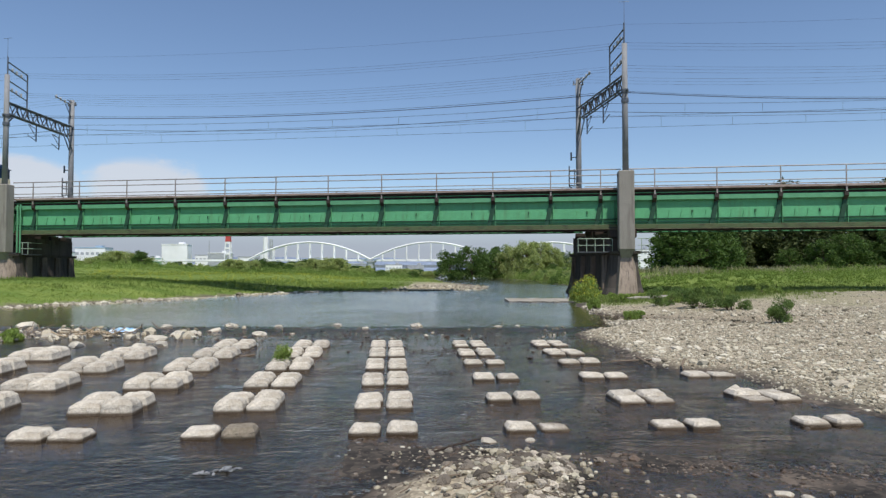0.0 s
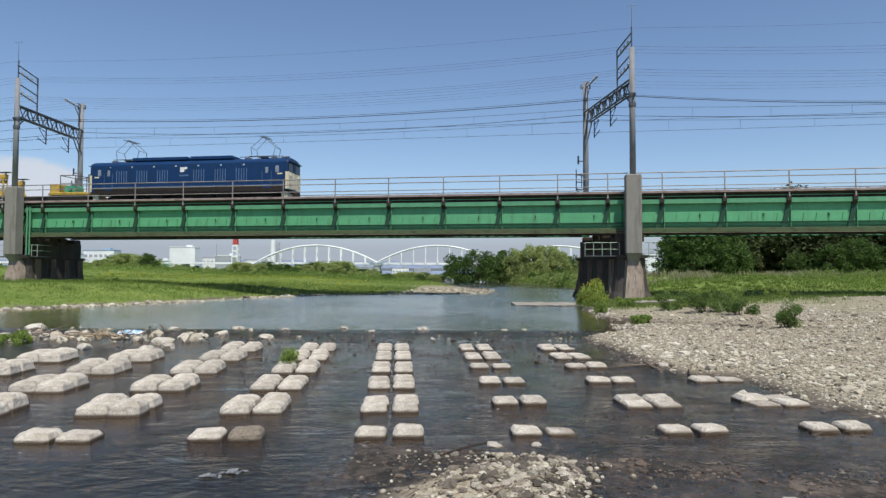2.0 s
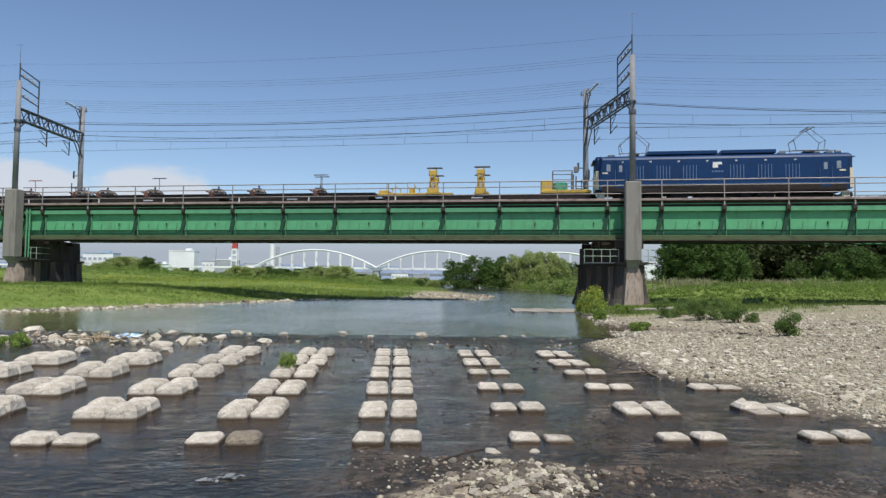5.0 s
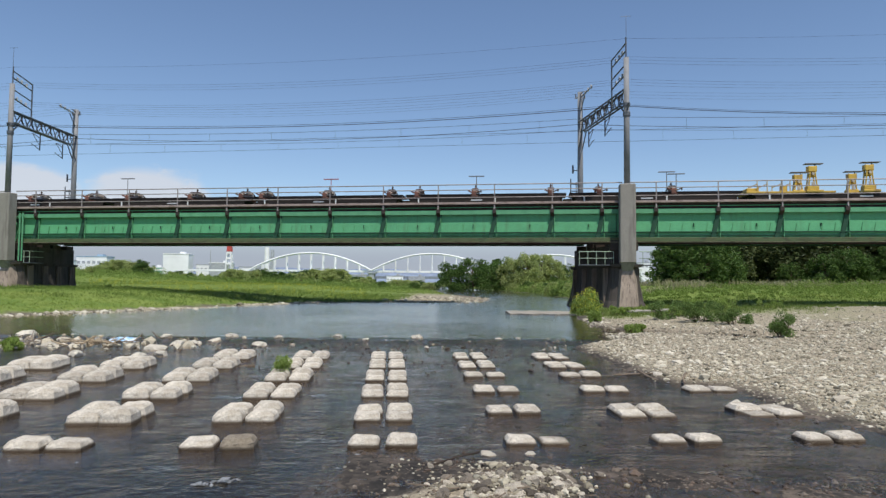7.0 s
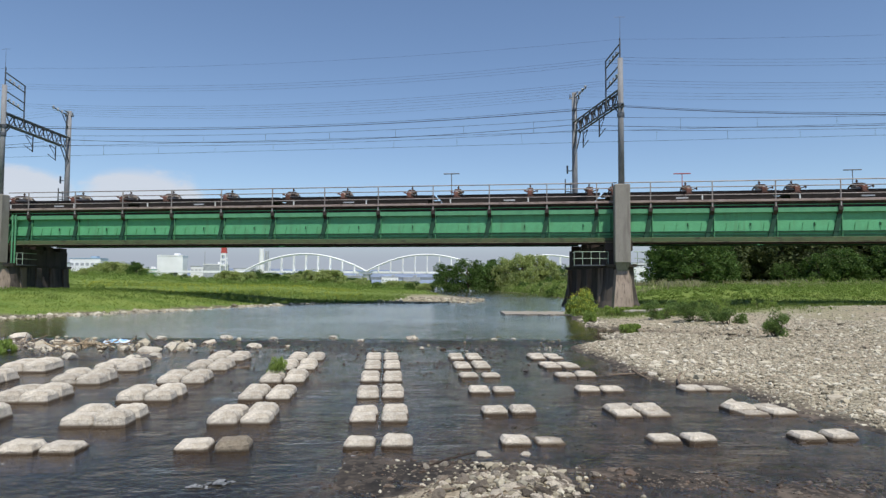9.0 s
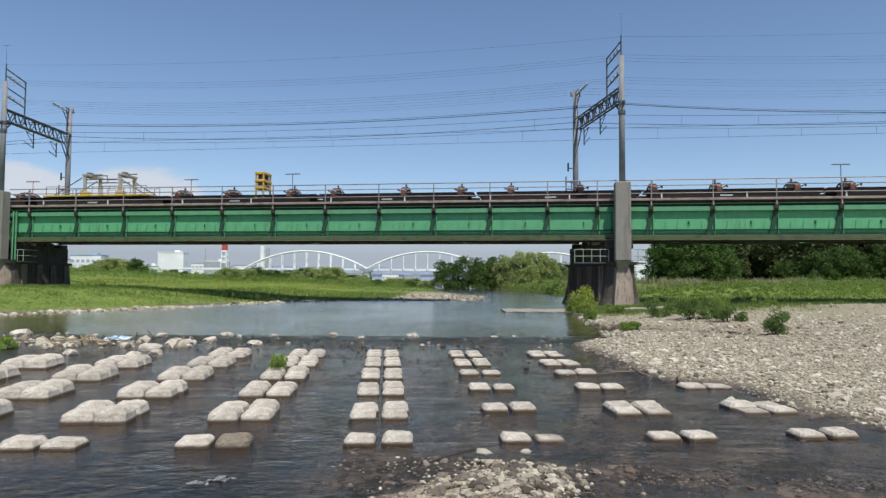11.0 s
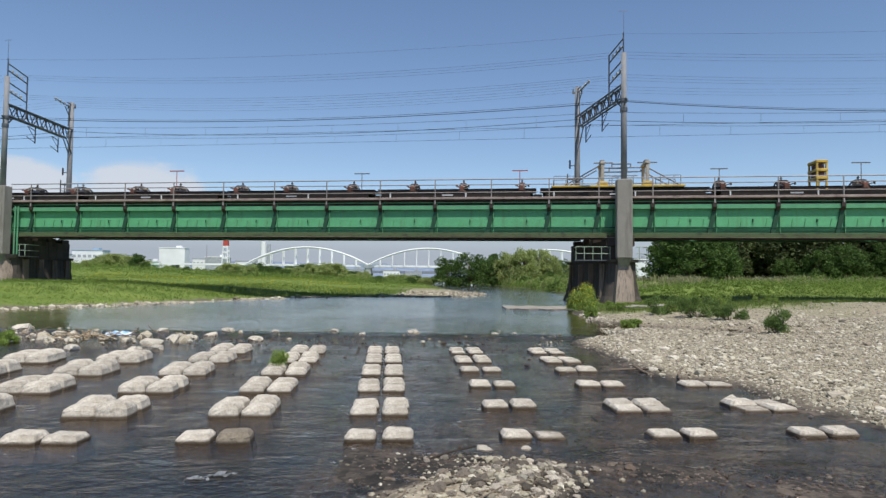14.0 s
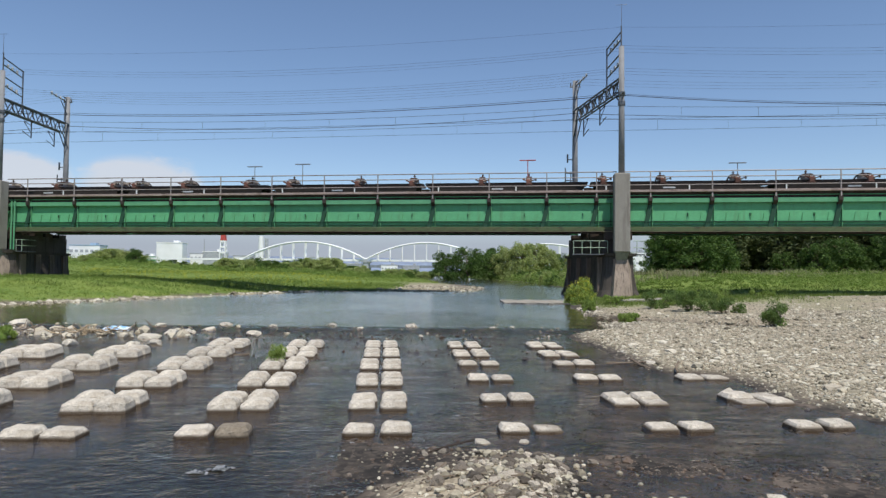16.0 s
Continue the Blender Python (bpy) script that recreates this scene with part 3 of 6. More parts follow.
    d2 = ((x - cx) / np.clip(0.85 - 0.45 * (y - 5.85), 0.35, 0.95)) ** 2 + (np.maximum(np.abs(y - 5.5) - 0.2, 0) / 1.05) ** 2
    d3 = ((x - 0.2) / 1.5) ** 2 + ((y - 0.6) / 2.9) ** 2
    z = np.maximum(z, -0.32 + 0.35 * np.exp(-d2 * (0.75 + 0.3 * wave(x, y, 2.6, 71))) + 0.028 * wave(x, y, 4, 9))
    z = np.maximum(z, -0.32 + 0.42 * np.exp(-d3 * 0.6))
    shore = smooth_step(dl, 0.25, 0.9)
    green_right = smooth_step(y + 1.5 * wave(x, y, 0.3, 11) - 0.30 * np.maximum(x - 15, 0), 36.5, 40)
    weeds = smooth_step(wave(x, y, 0.55, 51) + 0.5 * wave(x, y, 1.7, 52) + 0.05 * (y - 29) - 1.0 * mound + 0.3 - 0.6 * smooth_step(x, 15, 19), -0.2, 0.5)
    green_right = np.maximum(green_right, 0.7 * weeds * smooth_step(y - dy, 0.8, 2.4) * (x > 5) * (0.25 + 0.75 * smooth_step(y, 29, 35)))
    green_right = np.maximum(green_right, 0.3 * smooth_step(x - 0.25 * y, 5, 10) * smooth_step(wave(x, y, 0.8, 53), -0.3, 0.6))
    gravel = np.where(dl > -1.5, 1 - shore, np.where(dr > -1.5, 1 - green_right, 1.0))
    spit = smooth_step(x, -8, -2) * smooth_step(y, 52, 56) * (1 - smooth_step(y, 75, 110)) * (dl > -2)
    gravel = np.maximum(gravel, spit * (dl > -2) * (1 - smooth_step(dl, 7, 11)))
    return z, gravel


def build_ground():
    radii = np.concatenate([[0.02], np.geomspace(0.7, 3800, 330)])
    n = 560
    ang = np.arange(n) * 2 * np.pi / n
    x = (radii[:, None] * np.sin(ang)).ravel()
    y = (radii[:, None] * np.cos(ang)).ravel()
    z, g = terrain(x, y)
    i, j = np.meshgrid(np.arange(len(radii) - 1), np.arange(n), indexing="ij")
    a, b = i * n + j, i * n + (j + 1) % n
    me = raw_mesh("ground", np.c_[x, y, z], np.c_[a.ravel(), b.ravel(), (b + n).ravel(), (a + n).ravel()][:, ::-1], GROUND, True)
    at = me.attributes.new("gravel", "FLOAT", "POINT")
    at.data.foreach_set("value", g.astype(np.float32))
    bed = me.attributes.new("bed", "FLOAT", "POINT")
    # mask of the dimming painted on the channel bed
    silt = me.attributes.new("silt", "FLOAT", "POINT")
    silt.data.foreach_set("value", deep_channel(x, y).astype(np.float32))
    level = np.where(y > 20.6, 0.0, -0.12)
    bed.data.foreach_set("value", (1 - smooth_step(z - level, 0.01, 0.10)).astype(np.float32))
    thing("ground", Matrix.Identity(4), "river banks of green meadow and pale gravel", "ground", kind="structure", mesh=me)


def build_water():
    """Still pool behind the weir, and the shallow run below it, one rippled sheet."""
    ys = np.concatenate([np.linspace(-120, 0, 12)[:-1], np.linspace(0, 30, 150)[:-1], np.linspace(30, 110, 80)[:-1], np.geomspace(110, 900, 30)])
    ts = np.linspace(0, 1, 130)
    xl, xr = np.interp(ys, *LEFT_EDGE) - 3.5, np.interp(ys, *RIGHT_EDGE) + 2.5 + 4.0 * np.exp(-((ys - 24) / 2.5) ** 2)
    x = xl[:, None] + (xr - xl)[:, None] * ts
    y = np.repeat(ys[:, None], len(ts), 1)
    crest = 20.6 + 0.5 * wave(x, y * 0, 0.7, 21)
    z = -0.12 * (1 - smooth_step(y, crest - 1.3, crest)) + 0.012 * wave(x, y, 5.0, 22) * (y < crest) * (y > 2)
    n = len(ts)
    i, j = np.meshgrid(np.arange(len(ys) - 1), np.arange(n - 1), indexing="ij")
    a = (i * n + j).ravel()
    me = raw_mesh("water", np.c_[x.ravel(), y.ravel(), z.ravel()], np.c_[a, a + 1, a + n + 1, a + n], WATER, True)
    me.materials.append(POOL)
    me.polygons.foreach_set("material_index", (np.repeat(ys[:-1, None], n - 1, 1) > 20.2).astype(np.int32).ravel())
    thing("water", Matrix.Identity(4), "dark shallow river water with small ripples", "water", kind="structure", mesh=me)


build_ground()
build_water()


# ---------------------------------------------------------------- railway bridge
def build_span():
    """One span from pier to pier; its origin lies over the near end of its left pier."""
    sp = thing("bridge_span", Matrix.Identity(4), "green steel plate girder railway bridge span with rusty walkway edge", "bridge", "bridge spans")
    L0, L1 = 0.35, SPAN - 0.35
    mid = (L0 + L1) / 2
    posts = [2.0 + 4.03 * j for j in range(11)] + [45.7]
    for k, v in enumerate((0.36, 3.7, 5.4, 7.8)):
        off = SKEW * v
        g = part("girder", Shape().box((mid + off, v, 5.98), (L1 - L0, 0.035, 2.28)), GREEN, sp, "deep green riveted web plate")
        part("top_flange", Shape().box((mid + off, v, 7.12), (L1 - L0, 0.42, 0.05)), GREEN, g)
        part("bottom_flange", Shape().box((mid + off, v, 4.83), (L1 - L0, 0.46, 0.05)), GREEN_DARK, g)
        if k == 0:
            part("flange_cover", Shape().box((mid + off, v - 0.02, 4.815), (L1 - L0, 0.50, 0.29), chamfer=0.02), OLIVE, g, "olive stained bottom flange")
            part("flange_lip", Shape().box((mid + off, v - 0.04, 4.645), (L1 - L0, 0.62, 0.045)), LIP, g, "pale stained flange edge")
            part("flange_base", Shape().box((mid + off, v + 0.03, 4.56), (L1 - L0, 0.46, 0.12), chamfer=0.02), RUST, g, "dark rusty lower flange plate")
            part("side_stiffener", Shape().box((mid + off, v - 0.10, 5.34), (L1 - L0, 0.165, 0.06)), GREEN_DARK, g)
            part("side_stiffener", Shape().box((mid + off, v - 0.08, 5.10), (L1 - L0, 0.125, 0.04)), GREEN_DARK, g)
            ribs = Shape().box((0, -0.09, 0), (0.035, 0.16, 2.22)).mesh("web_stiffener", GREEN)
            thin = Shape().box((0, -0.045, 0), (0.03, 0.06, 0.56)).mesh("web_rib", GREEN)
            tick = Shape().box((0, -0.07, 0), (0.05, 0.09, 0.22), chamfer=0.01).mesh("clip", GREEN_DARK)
            # slanted dark bars stand in for the brackets' shadows on the web
            shadow_bar = Shape().box((0, 0, 0), (0.30, 0.12, 2.15), chamfer=0.015).mesh("diagonal_brace", GREEN_DARK)
            for p in posts:
                part("web_stiffener", ribs, None, g, at=pose(p + off + 0.25, v, 5.97))
                part("diagonal_brace", shadow_bar, None, g, at=pose(p + off + 0.02, v - 0.09, 5.95, 0, 12.5, 0))
                for q in (0.85, 1.65, 2.45, 3.25):
                    if p + q < L1:
                        part("web_rib", thin, None, g, at=pose(p + q * 1.0 + off + 0.2, v, 5.655, 0, 10, 0))
                if p + 2 < L1:
                    part("clip", tick, None, g, at=pose(p + 2.25 + off + 0.33, v, 5.82))
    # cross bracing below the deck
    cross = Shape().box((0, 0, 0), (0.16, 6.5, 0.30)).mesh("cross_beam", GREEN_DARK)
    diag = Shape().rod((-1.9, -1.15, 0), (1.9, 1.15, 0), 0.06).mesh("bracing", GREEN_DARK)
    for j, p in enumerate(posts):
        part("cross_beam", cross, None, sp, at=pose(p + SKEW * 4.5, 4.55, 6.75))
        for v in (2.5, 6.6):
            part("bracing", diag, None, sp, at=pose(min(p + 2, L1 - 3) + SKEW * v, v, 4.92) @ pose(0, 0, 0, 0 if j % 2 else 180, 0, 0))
    # cantilever brackets, cable trough, walkway and its edge
    brk = Shape()
    for w in (-0.13, 0.13):
        brk.add([(w, -0.06, 7.0), (w, 0.48, 7.0), (w, 0.48, 6.25), (w, 0.38, 6.3), (w, -0.06, 6.72)], [(0, 1, 2, 3, 4)])
    brk.add([(a, b, c) for a in (-0.13, 0.13) for b, c in ((-0.06, 7.0), (-0.06, 6.72), (0.38, 6.3), (0.48, 6.25))], [(0, 1, 5, 4), (1, 2, 6, 5), (2, 3, 7, 6)])
    brk.box((0, 0.22, 7.02), (0.30, 0.5, 0.04))
    brk_me = brk.mesh("bracket", DARK_STEEL)
    for p in posts:
        part("bracket", brk_me, None, sp, at=pose(p, 0, 0))
    part("cable_trough", Shape().box((mid, 0.15, 6.765), (L1 - L0, 0.14, 0.33), chamfer=0.02), TROUGH, sp, "pale green cable trough under the walkway")
    part("walkway", Shape().box((mid + SKEW * 0.7, 0.70, 7.26), (L1 - L0, 1.1, 0.06)), DARK_STEEL, sp, "steel grating walkway")
    part("edge_channel", Shape().box((mid, 0.25, 7.17), (L1 - L0, 0.10, 0.44)), RUST, sp, "rust brown walkway edge channel")
    part("edge_lip", Shape().box((mid, 0.02, 7.40), (L1 - L0, 0.30, 0.16), chamfer=0.015), PALE_LIP, sp, "pale dusty walkway edge lip")
    part("edge_channel", Shape().box((mid + SKEW * 9, 9.05, 7.22), (L1 - L0, 0.10, 0.46)), RUST, sp)
    part("walkway", Shape().box((mid + SKEW * 8.4, 8.45, 7.26), (L1 - L0, 1.1, 0.06)), DARK_STEEL, sp)
    # railing
    post = Shape().box((0, -0.04, 7.95), (0.07, 0.07, 1.62), chamfer=0.012).box((0, -0.04, 7.13), (0.09, 0.09, 0.30)).mesh("railing_post", RAILING)
    for p in posts:
        part("railing_post", post, None, sp, at=pose(p, 0, 0))
        part("railing_post", post, None, sp, at=pose(p + SKEW * 9, 9.15, 0))
    for v in (-0.04, 9.11):
        for z, r in ((8.74, 0.040), (8.36, 0.036), (7.82, 0.032)):
            part("railing_bar", Shape().rod((L0 - 0.1 + SKEW * max(v, 0), v, z), (L1 + 0.1 + SKEW * max(v, 0), v, z), r, n=6), RAILING, sp)
    # sleepers and rails
    sl = Shape().box((0, 0, 0), (0.22, 2.5, 0.18), chamfer=0.015).mesh("sleeper", SLEEPER)
    for c in (TRACK_NEAR, TRACK_FAR):
        p = L0 + 0.3
        while p < L1 - 0.1:
            part("sleeper", sl, None, sp, at=pose(p + SKEW * c, c, 7.235))
            p += 0.75
        for s in (-0.5335, 0.5335):
            rail = Shape()
            for w, z, h in ((0.12, 0.011, 0.022), (0.018, 0.085, 0.13), (0.065, 0.160, 0.03)):
                rail.box(((L0 + L1) / 2 + SKEW * c, c + s, 7.325 + z), (SPAN, w, h))
            part("track_rail", rail, RAILSTEEL, sp)
    return sp


def build_pier():
    """Skewed wall pier with a concrete pylon at its near end."""
    pr = thing("bridge_pier", Matrix.Identity(4), "stained concrete bridge pier with inspection platform", "bridge pier", "bridge piers")

    def oval(v0, v1, half, z, n=10):
        ring = []
        for i in range(n + 1):
            a = math.pi * i / n
            ring.append((half * math.cos(a) + SKEW * v1, v1 + half * 0.6 * math.sin(a), z))
        for i in range(n + 1):
            a = math.pi + math.pi * i / n
            ring.append((half * math.cos(a) + SKEW * v0, v0 + half * 0.6 * math.sin(a), z))
        return ring

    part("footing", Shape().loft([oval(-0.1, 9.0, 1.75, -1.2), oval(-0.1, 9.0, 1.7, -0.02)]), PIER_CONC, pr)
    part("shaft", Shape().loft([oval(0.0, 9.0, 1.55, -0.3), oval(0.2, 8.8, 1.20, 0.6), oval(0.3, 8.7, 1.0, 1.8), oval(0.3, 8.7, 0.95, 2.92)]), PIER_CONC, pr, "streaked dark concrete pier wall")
    for i in range(4):
        v = 1.0 + 2.3 * i
        rib = Shape()
        for s in (-1, 1):
            rib.box((SKEW * v + s * 1.0, v, 1.33), (0.5, 0.7, 3.1), chamfer=0.05, taper=0.8)
        part("buttress", rib, BUTTRESS, pr)
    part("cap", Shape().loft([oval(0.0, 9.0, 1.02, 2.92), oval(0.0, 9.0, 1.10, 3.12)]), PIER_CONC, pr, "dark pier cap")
    for v in (0.5, 3.7, 5.4, 7.8):
        for s in (-0.55, 0.55):
            b = part("bearing", Shape().box((SKEW * v + s, v, 3.58), (0.5, 0.6, 0.94), chamfer=0.04), DARK_STEEL, pr)
            part("bearing_block", Shape().box((SKEW * v + s, v, 4.40), (0.75, 0.9, 0.72), chamfer=0.03), DARK_STEEL, b)
            part("end_stiffener", Shape().box((SKEW * v + s * 0.9, v - 0.14, 5.95), (0.03, 0.24, 2.2)), GREEN_DARK, b)
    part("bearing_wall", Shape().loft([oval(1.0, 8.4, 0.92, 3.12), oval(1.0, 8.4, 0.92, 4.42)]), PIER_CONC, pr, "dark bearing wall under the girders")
    # pylon that carries the catenary pole
    part("pylon", Shape().box((0, -0.62, 5.85), (1.05, 0.85, 5.35), chamfer=0.06), CONCRETE, pr, "pale concrete pylon for the catenary pole")
    part("corbel", Shape().loft([[(-0.46, -0.98, 3.18), (0.46, -0.98, 3.18), (0.46, 0.1, 3.18), (-0.46, 0.1, 3.18)],
                                 [(-0.32, -0.55, 2.6), (0.32, -0.55, 2.6), (0.4, 0.1, 2.6), (-0.4, 0.1, 2.6)]]), CONCRETE, pr)
    part("nose", Shape().loft([[(-0.68, -1.2, -0.4), (0.68, -1.2, -0.4), (0.95, 0.4, -0.4), (-0.95, 0.4, -0.4)],
                               [(-0.36, -0.55, 2.75), (0.36, -0.55, 2.75), (0.7, 0.3, 2.75), (-0.7, 0.3, 2.75)]]), NOSE, pr, "stained tapering pier nose")
    for s, w in ((-1, 2.3), (1, 0.75)):
        a, e = s * 0.85, s * (0.85 + w)
        pf = part("platform", Shape().box(((a + e) / 2, 0.75, 3.06), (w, 1.5, 0.06)), GALV, pr, "steel inspection platform with handrail")
        n = 5 if w > 1 else 2
        for i in range(n):
            part("rail_post", Shape().rod((a + (e - a) * (i + 0.5 * (n == 2)) / (n - 1 + (n == 2) * 0.5), 0.02, 3.08), (a + (e - a) * (i + 0.5 * (n == 2)) / (n - 1 + (n == 2) * 0.5), 0.02, 3.98), 0.026), RAIL_GREEN, pf)
        for z in (3.52, 3.98):
            part("handrail", Shape().line([(a, 0.02, z), (e, 0.02, z), (e, 1.45, z)], 0.026), RAIL_GREEN, pf)
    return pr


FAR_POLE = Vector((-2.5, 9.75, 0))


def build_portal():
    """Catenary portal across both tracks, standing on a pier."""
    po = thing("catenary_portal", Matrix.Identity(4), "grey catenary portal with lattice beam across two tracks", "catenary mast", "catenary portals")
    near, far = Vector((0, -0.62, 0)), FAR_POLE
    way = (far - near).normalized()
    P = lambda d, z: tuple(near + way * d + Vector((0, 0, z)))
    full = (far - near).length
    part("pole", Shape().rod(P(0, 8.5), P(0, 17.25), 0.21, 0.18, 14), POLE, po, "tapered round concrete pole", True)
    part("pole", Shape().rod(P(full, 5.2), P(full, 18.0), 0.25, 0.21, 14), POLE, po, "", True)
    beam = Shape()
    lo, hi, n = 14.05, 15.05, 7
    for w in (-0.16, 0.16):
        e = Vector((w, 0, 0))
        Q = lambda d, z: tuple(Vector(P(d, z)) + e)
        beam.rod(Q(0, hi), Q(full, hi + 0.35), 0.07)
        beam.rod(Q(0.2, lo + 0.1), Q(full - 1.2, lo + 0.35), 0.065)
        beam.rod(Q(full - 1.2, lo + 0.35), Q(full, lo - 1.0), 0.05)
        beam.rod(Q(0.0, lo - 0.55), Q(1.0, lo + 0.15), 0.05)
        for i in range(n):
            d0, d1 = full * i / n, full * (i + 0.5) / n
            beam.rod(Q(d0, hi + 0.35 * i / n), Q(d1, lo + 0.1 + 0.25 * i / n), 0.042, n=6)
            beam.rod(Q(d1, lo + 0.1 + 0.25 * i / n), Q(full * (i + 1) / n, hi + 0.35 * (i + 1) / n), 0.042, n=6)
    part("lattice_beam", beam, GALV, po, "dark lattice truss beam")
    rack = part("feeder_rack", Shape().rod(P(2.9, 14.6), P(2.9, 18.1), 0.055), GALV, po)
    part("rack_bar", Shape().rod(P(0.05, 14.6), P(0.05, 18.7), 0.05), GALV, rack)
    for z in (15.9, 16.6, 17.5, 18.05):
        part("rack_bar", Shape().rod(P(0, z + 0.25), P(2.9, z), 0.05), GALV, rack)
    arm = Shape().rod(P(full, 16.2), P(full - 1.3, 17.35), 0.04).rod(P(full - 0.3, 17.5), P(full - 3.2, 17.55), 0.05).rod(P(full - 0.6, 15.6), P(full - 0.5, 17.5), 0.04)
    arm.rod(P(full + 0.8, 17.8), P(full - 0.9, 17.8), 0.045)
    part("cross_arm", arm, GALV, po)
    disc = Shape()
    for k in range(3):
        disc.rod((0, 0, 0.1 * k), (0, 0, 0.1 * k + 0.07), 0.10, 0.06, 8)
    disc = disc.mesh("insulator", INSULATOR)
    for d, z in ((0.7, 15.95), (1.3, 15.9), (2.0, 15.85), (0.7, 17.55), (1.3, 17.5), (2.0, 17.45), (full - 1.4, 17.3), (full - 2.2, 17.3), (full - 3.0, 17.3)):
        part("insulator", disc, None, po, "grey porcelain insulator", at=pose(*P(d, z + 0.14)))
    feed = Shape().rod(P(-0.55, 13.98), P(0.9, 13.98), 0.045).rod(P(0.1, 13.3), P(-0.5, 13.95), 0.035).rod(P(0.1, 13.35), P(0.85, 13.95), 0.035)
    feed.rod(P(0, 13.2), P(0, 13.45), 0.25, n=12).rod(P(0, 13.88), P(0, 14.1), 0.25, n=12)
    part("feeder_arm", feed, GALV, po, "short feeder arm strapped to the pole")
    drop = Shape().rod((0, 0, 0), (0, 0, -0.42), 0.075, 0.045, 8).rod((0, 0, -0.42), (-0.03, 0.12, -0.6), 0.03, n=6).mesh("beam_insulator", DARK_STEEL)
    for i in range(1, n):
        part("beam_insulator", drop, None, po, "dark insulator hanging in the beam", at=pose(*P(full * i / n, hi + 0.35 * i / n - 0.12)))
    tops = Shape().rod(P(full - 0.1, 17.45), P(full - 0.1, 17.46), 0.02)
    for w in (-0.36, 0.36):
        c = Vector(P(full, 17.55)) + Vector((w, 0, 0))
        tops.rod(tuple(c), tuple(c + Vector((0, 0, 0.3))), 0.06, 0.045, 8)
    tops.rod(tuple(Vector(P(full, 17.5)) + Vector((-0.45, 0, 0))), tuple(Vector(P(full, 17.5)) + Vector((0.45, 0, 0))), 0.05)
    part("top_crossarm", tops, GALV, po)
    for c in (TRACK_NEAR, TRACK_FAR):
        d = (c + 0.62) / way.y
        b = Shape().rod(P(d + 1.1, lo + 0.1), P(d + 1.1, 12.8), 0.045).rod(P(d + 1.1, 12.85), P(d - 0.25, 13.12), 0.03).rod(P(d + 1.1, 13.85), P(d, 14.02), 0.03)
        b.rod(P(d + 1.1, 13.2), P(d - 0.1, 14.0), 0.025)
        part("cantilever_arm", b, DARK_STEEL, po)
    spike = Shape().rod(P(0, 17.2), P(0, 20.2), 0.022, 0.01, 6).rod(tuple(Vector(P(0, 20.15)) + Vector((-0.35, 0, 0))), tuple(Vector(P(0, 20.15)) + Vector((0.35, 0, 0))), 0.012)
    part("lightning_rod", spike, GALV, po)
    base = Vector(P(full, 0))
    at = lambda dx, z: tuple(base + Vector((dx, -0.1, z)))
    gear = Shape().rod(at(-0.8, 8.9), at(-0.8, 10.6), 0.05).rod(at(-0.35, 9.0), at(-0.35, 10.3), 0.04)
    for z in (8.9, 9.5, 10.1):
        gear.rod(at(0, z), at(-0.8, z + 0.06), 0.045)
    gear.rod(at(-0.8, 8.9), at(-0.1, 8.2), 0.045)
    part("switch_frame", gear, GALV, po)
    part("switch_box", Shape().box(at(-0.5, 8.1), (0.45, 0.4, 0.8), chamfer=0.04), GALV, po)
    part("signal_horn", Shape().rod(at(0, 11.3), at(-0.62, 11.3), 0.04).rod(at(-0.62, 11.05), at(-0.62, 11.75), 0.075), GALV, po)
    return po


span0 = build_span()
span0.matrix_basis = LINE @ pose(PIER_U - SPAN, 0, 0)
pier0 = build_pier()
pier0.matrix_basis = LINE @ pose(PIER_U, 0, 0)
portal0 = build_portal()
portal0.matrix_basis = LINE @ pose(PIER_U, 0, 0)
for k in range(-6, 5):
    if k != -1:
        copy_thing(span0, LINE @ pose(PIER_U + k * SPAN, 0, 0))
for k in range(-6, 6):
    if k != 0:
        pier = copy_thing(pier0, LINE @ pose(PIER_U + k * SPAN, 0, 0))
        copy_thing(portal0, LINE @ pose(PIER_U + k * SPAN, 0, 0))
        if k == -1:
            for du in (0.72, 0.98):
                part("drain_pipe", Shape().rod((du, -0.1, 3.2), (du, -0.1, 7.0), 0.06), TROUGH, pier, "pale green drain pipe")


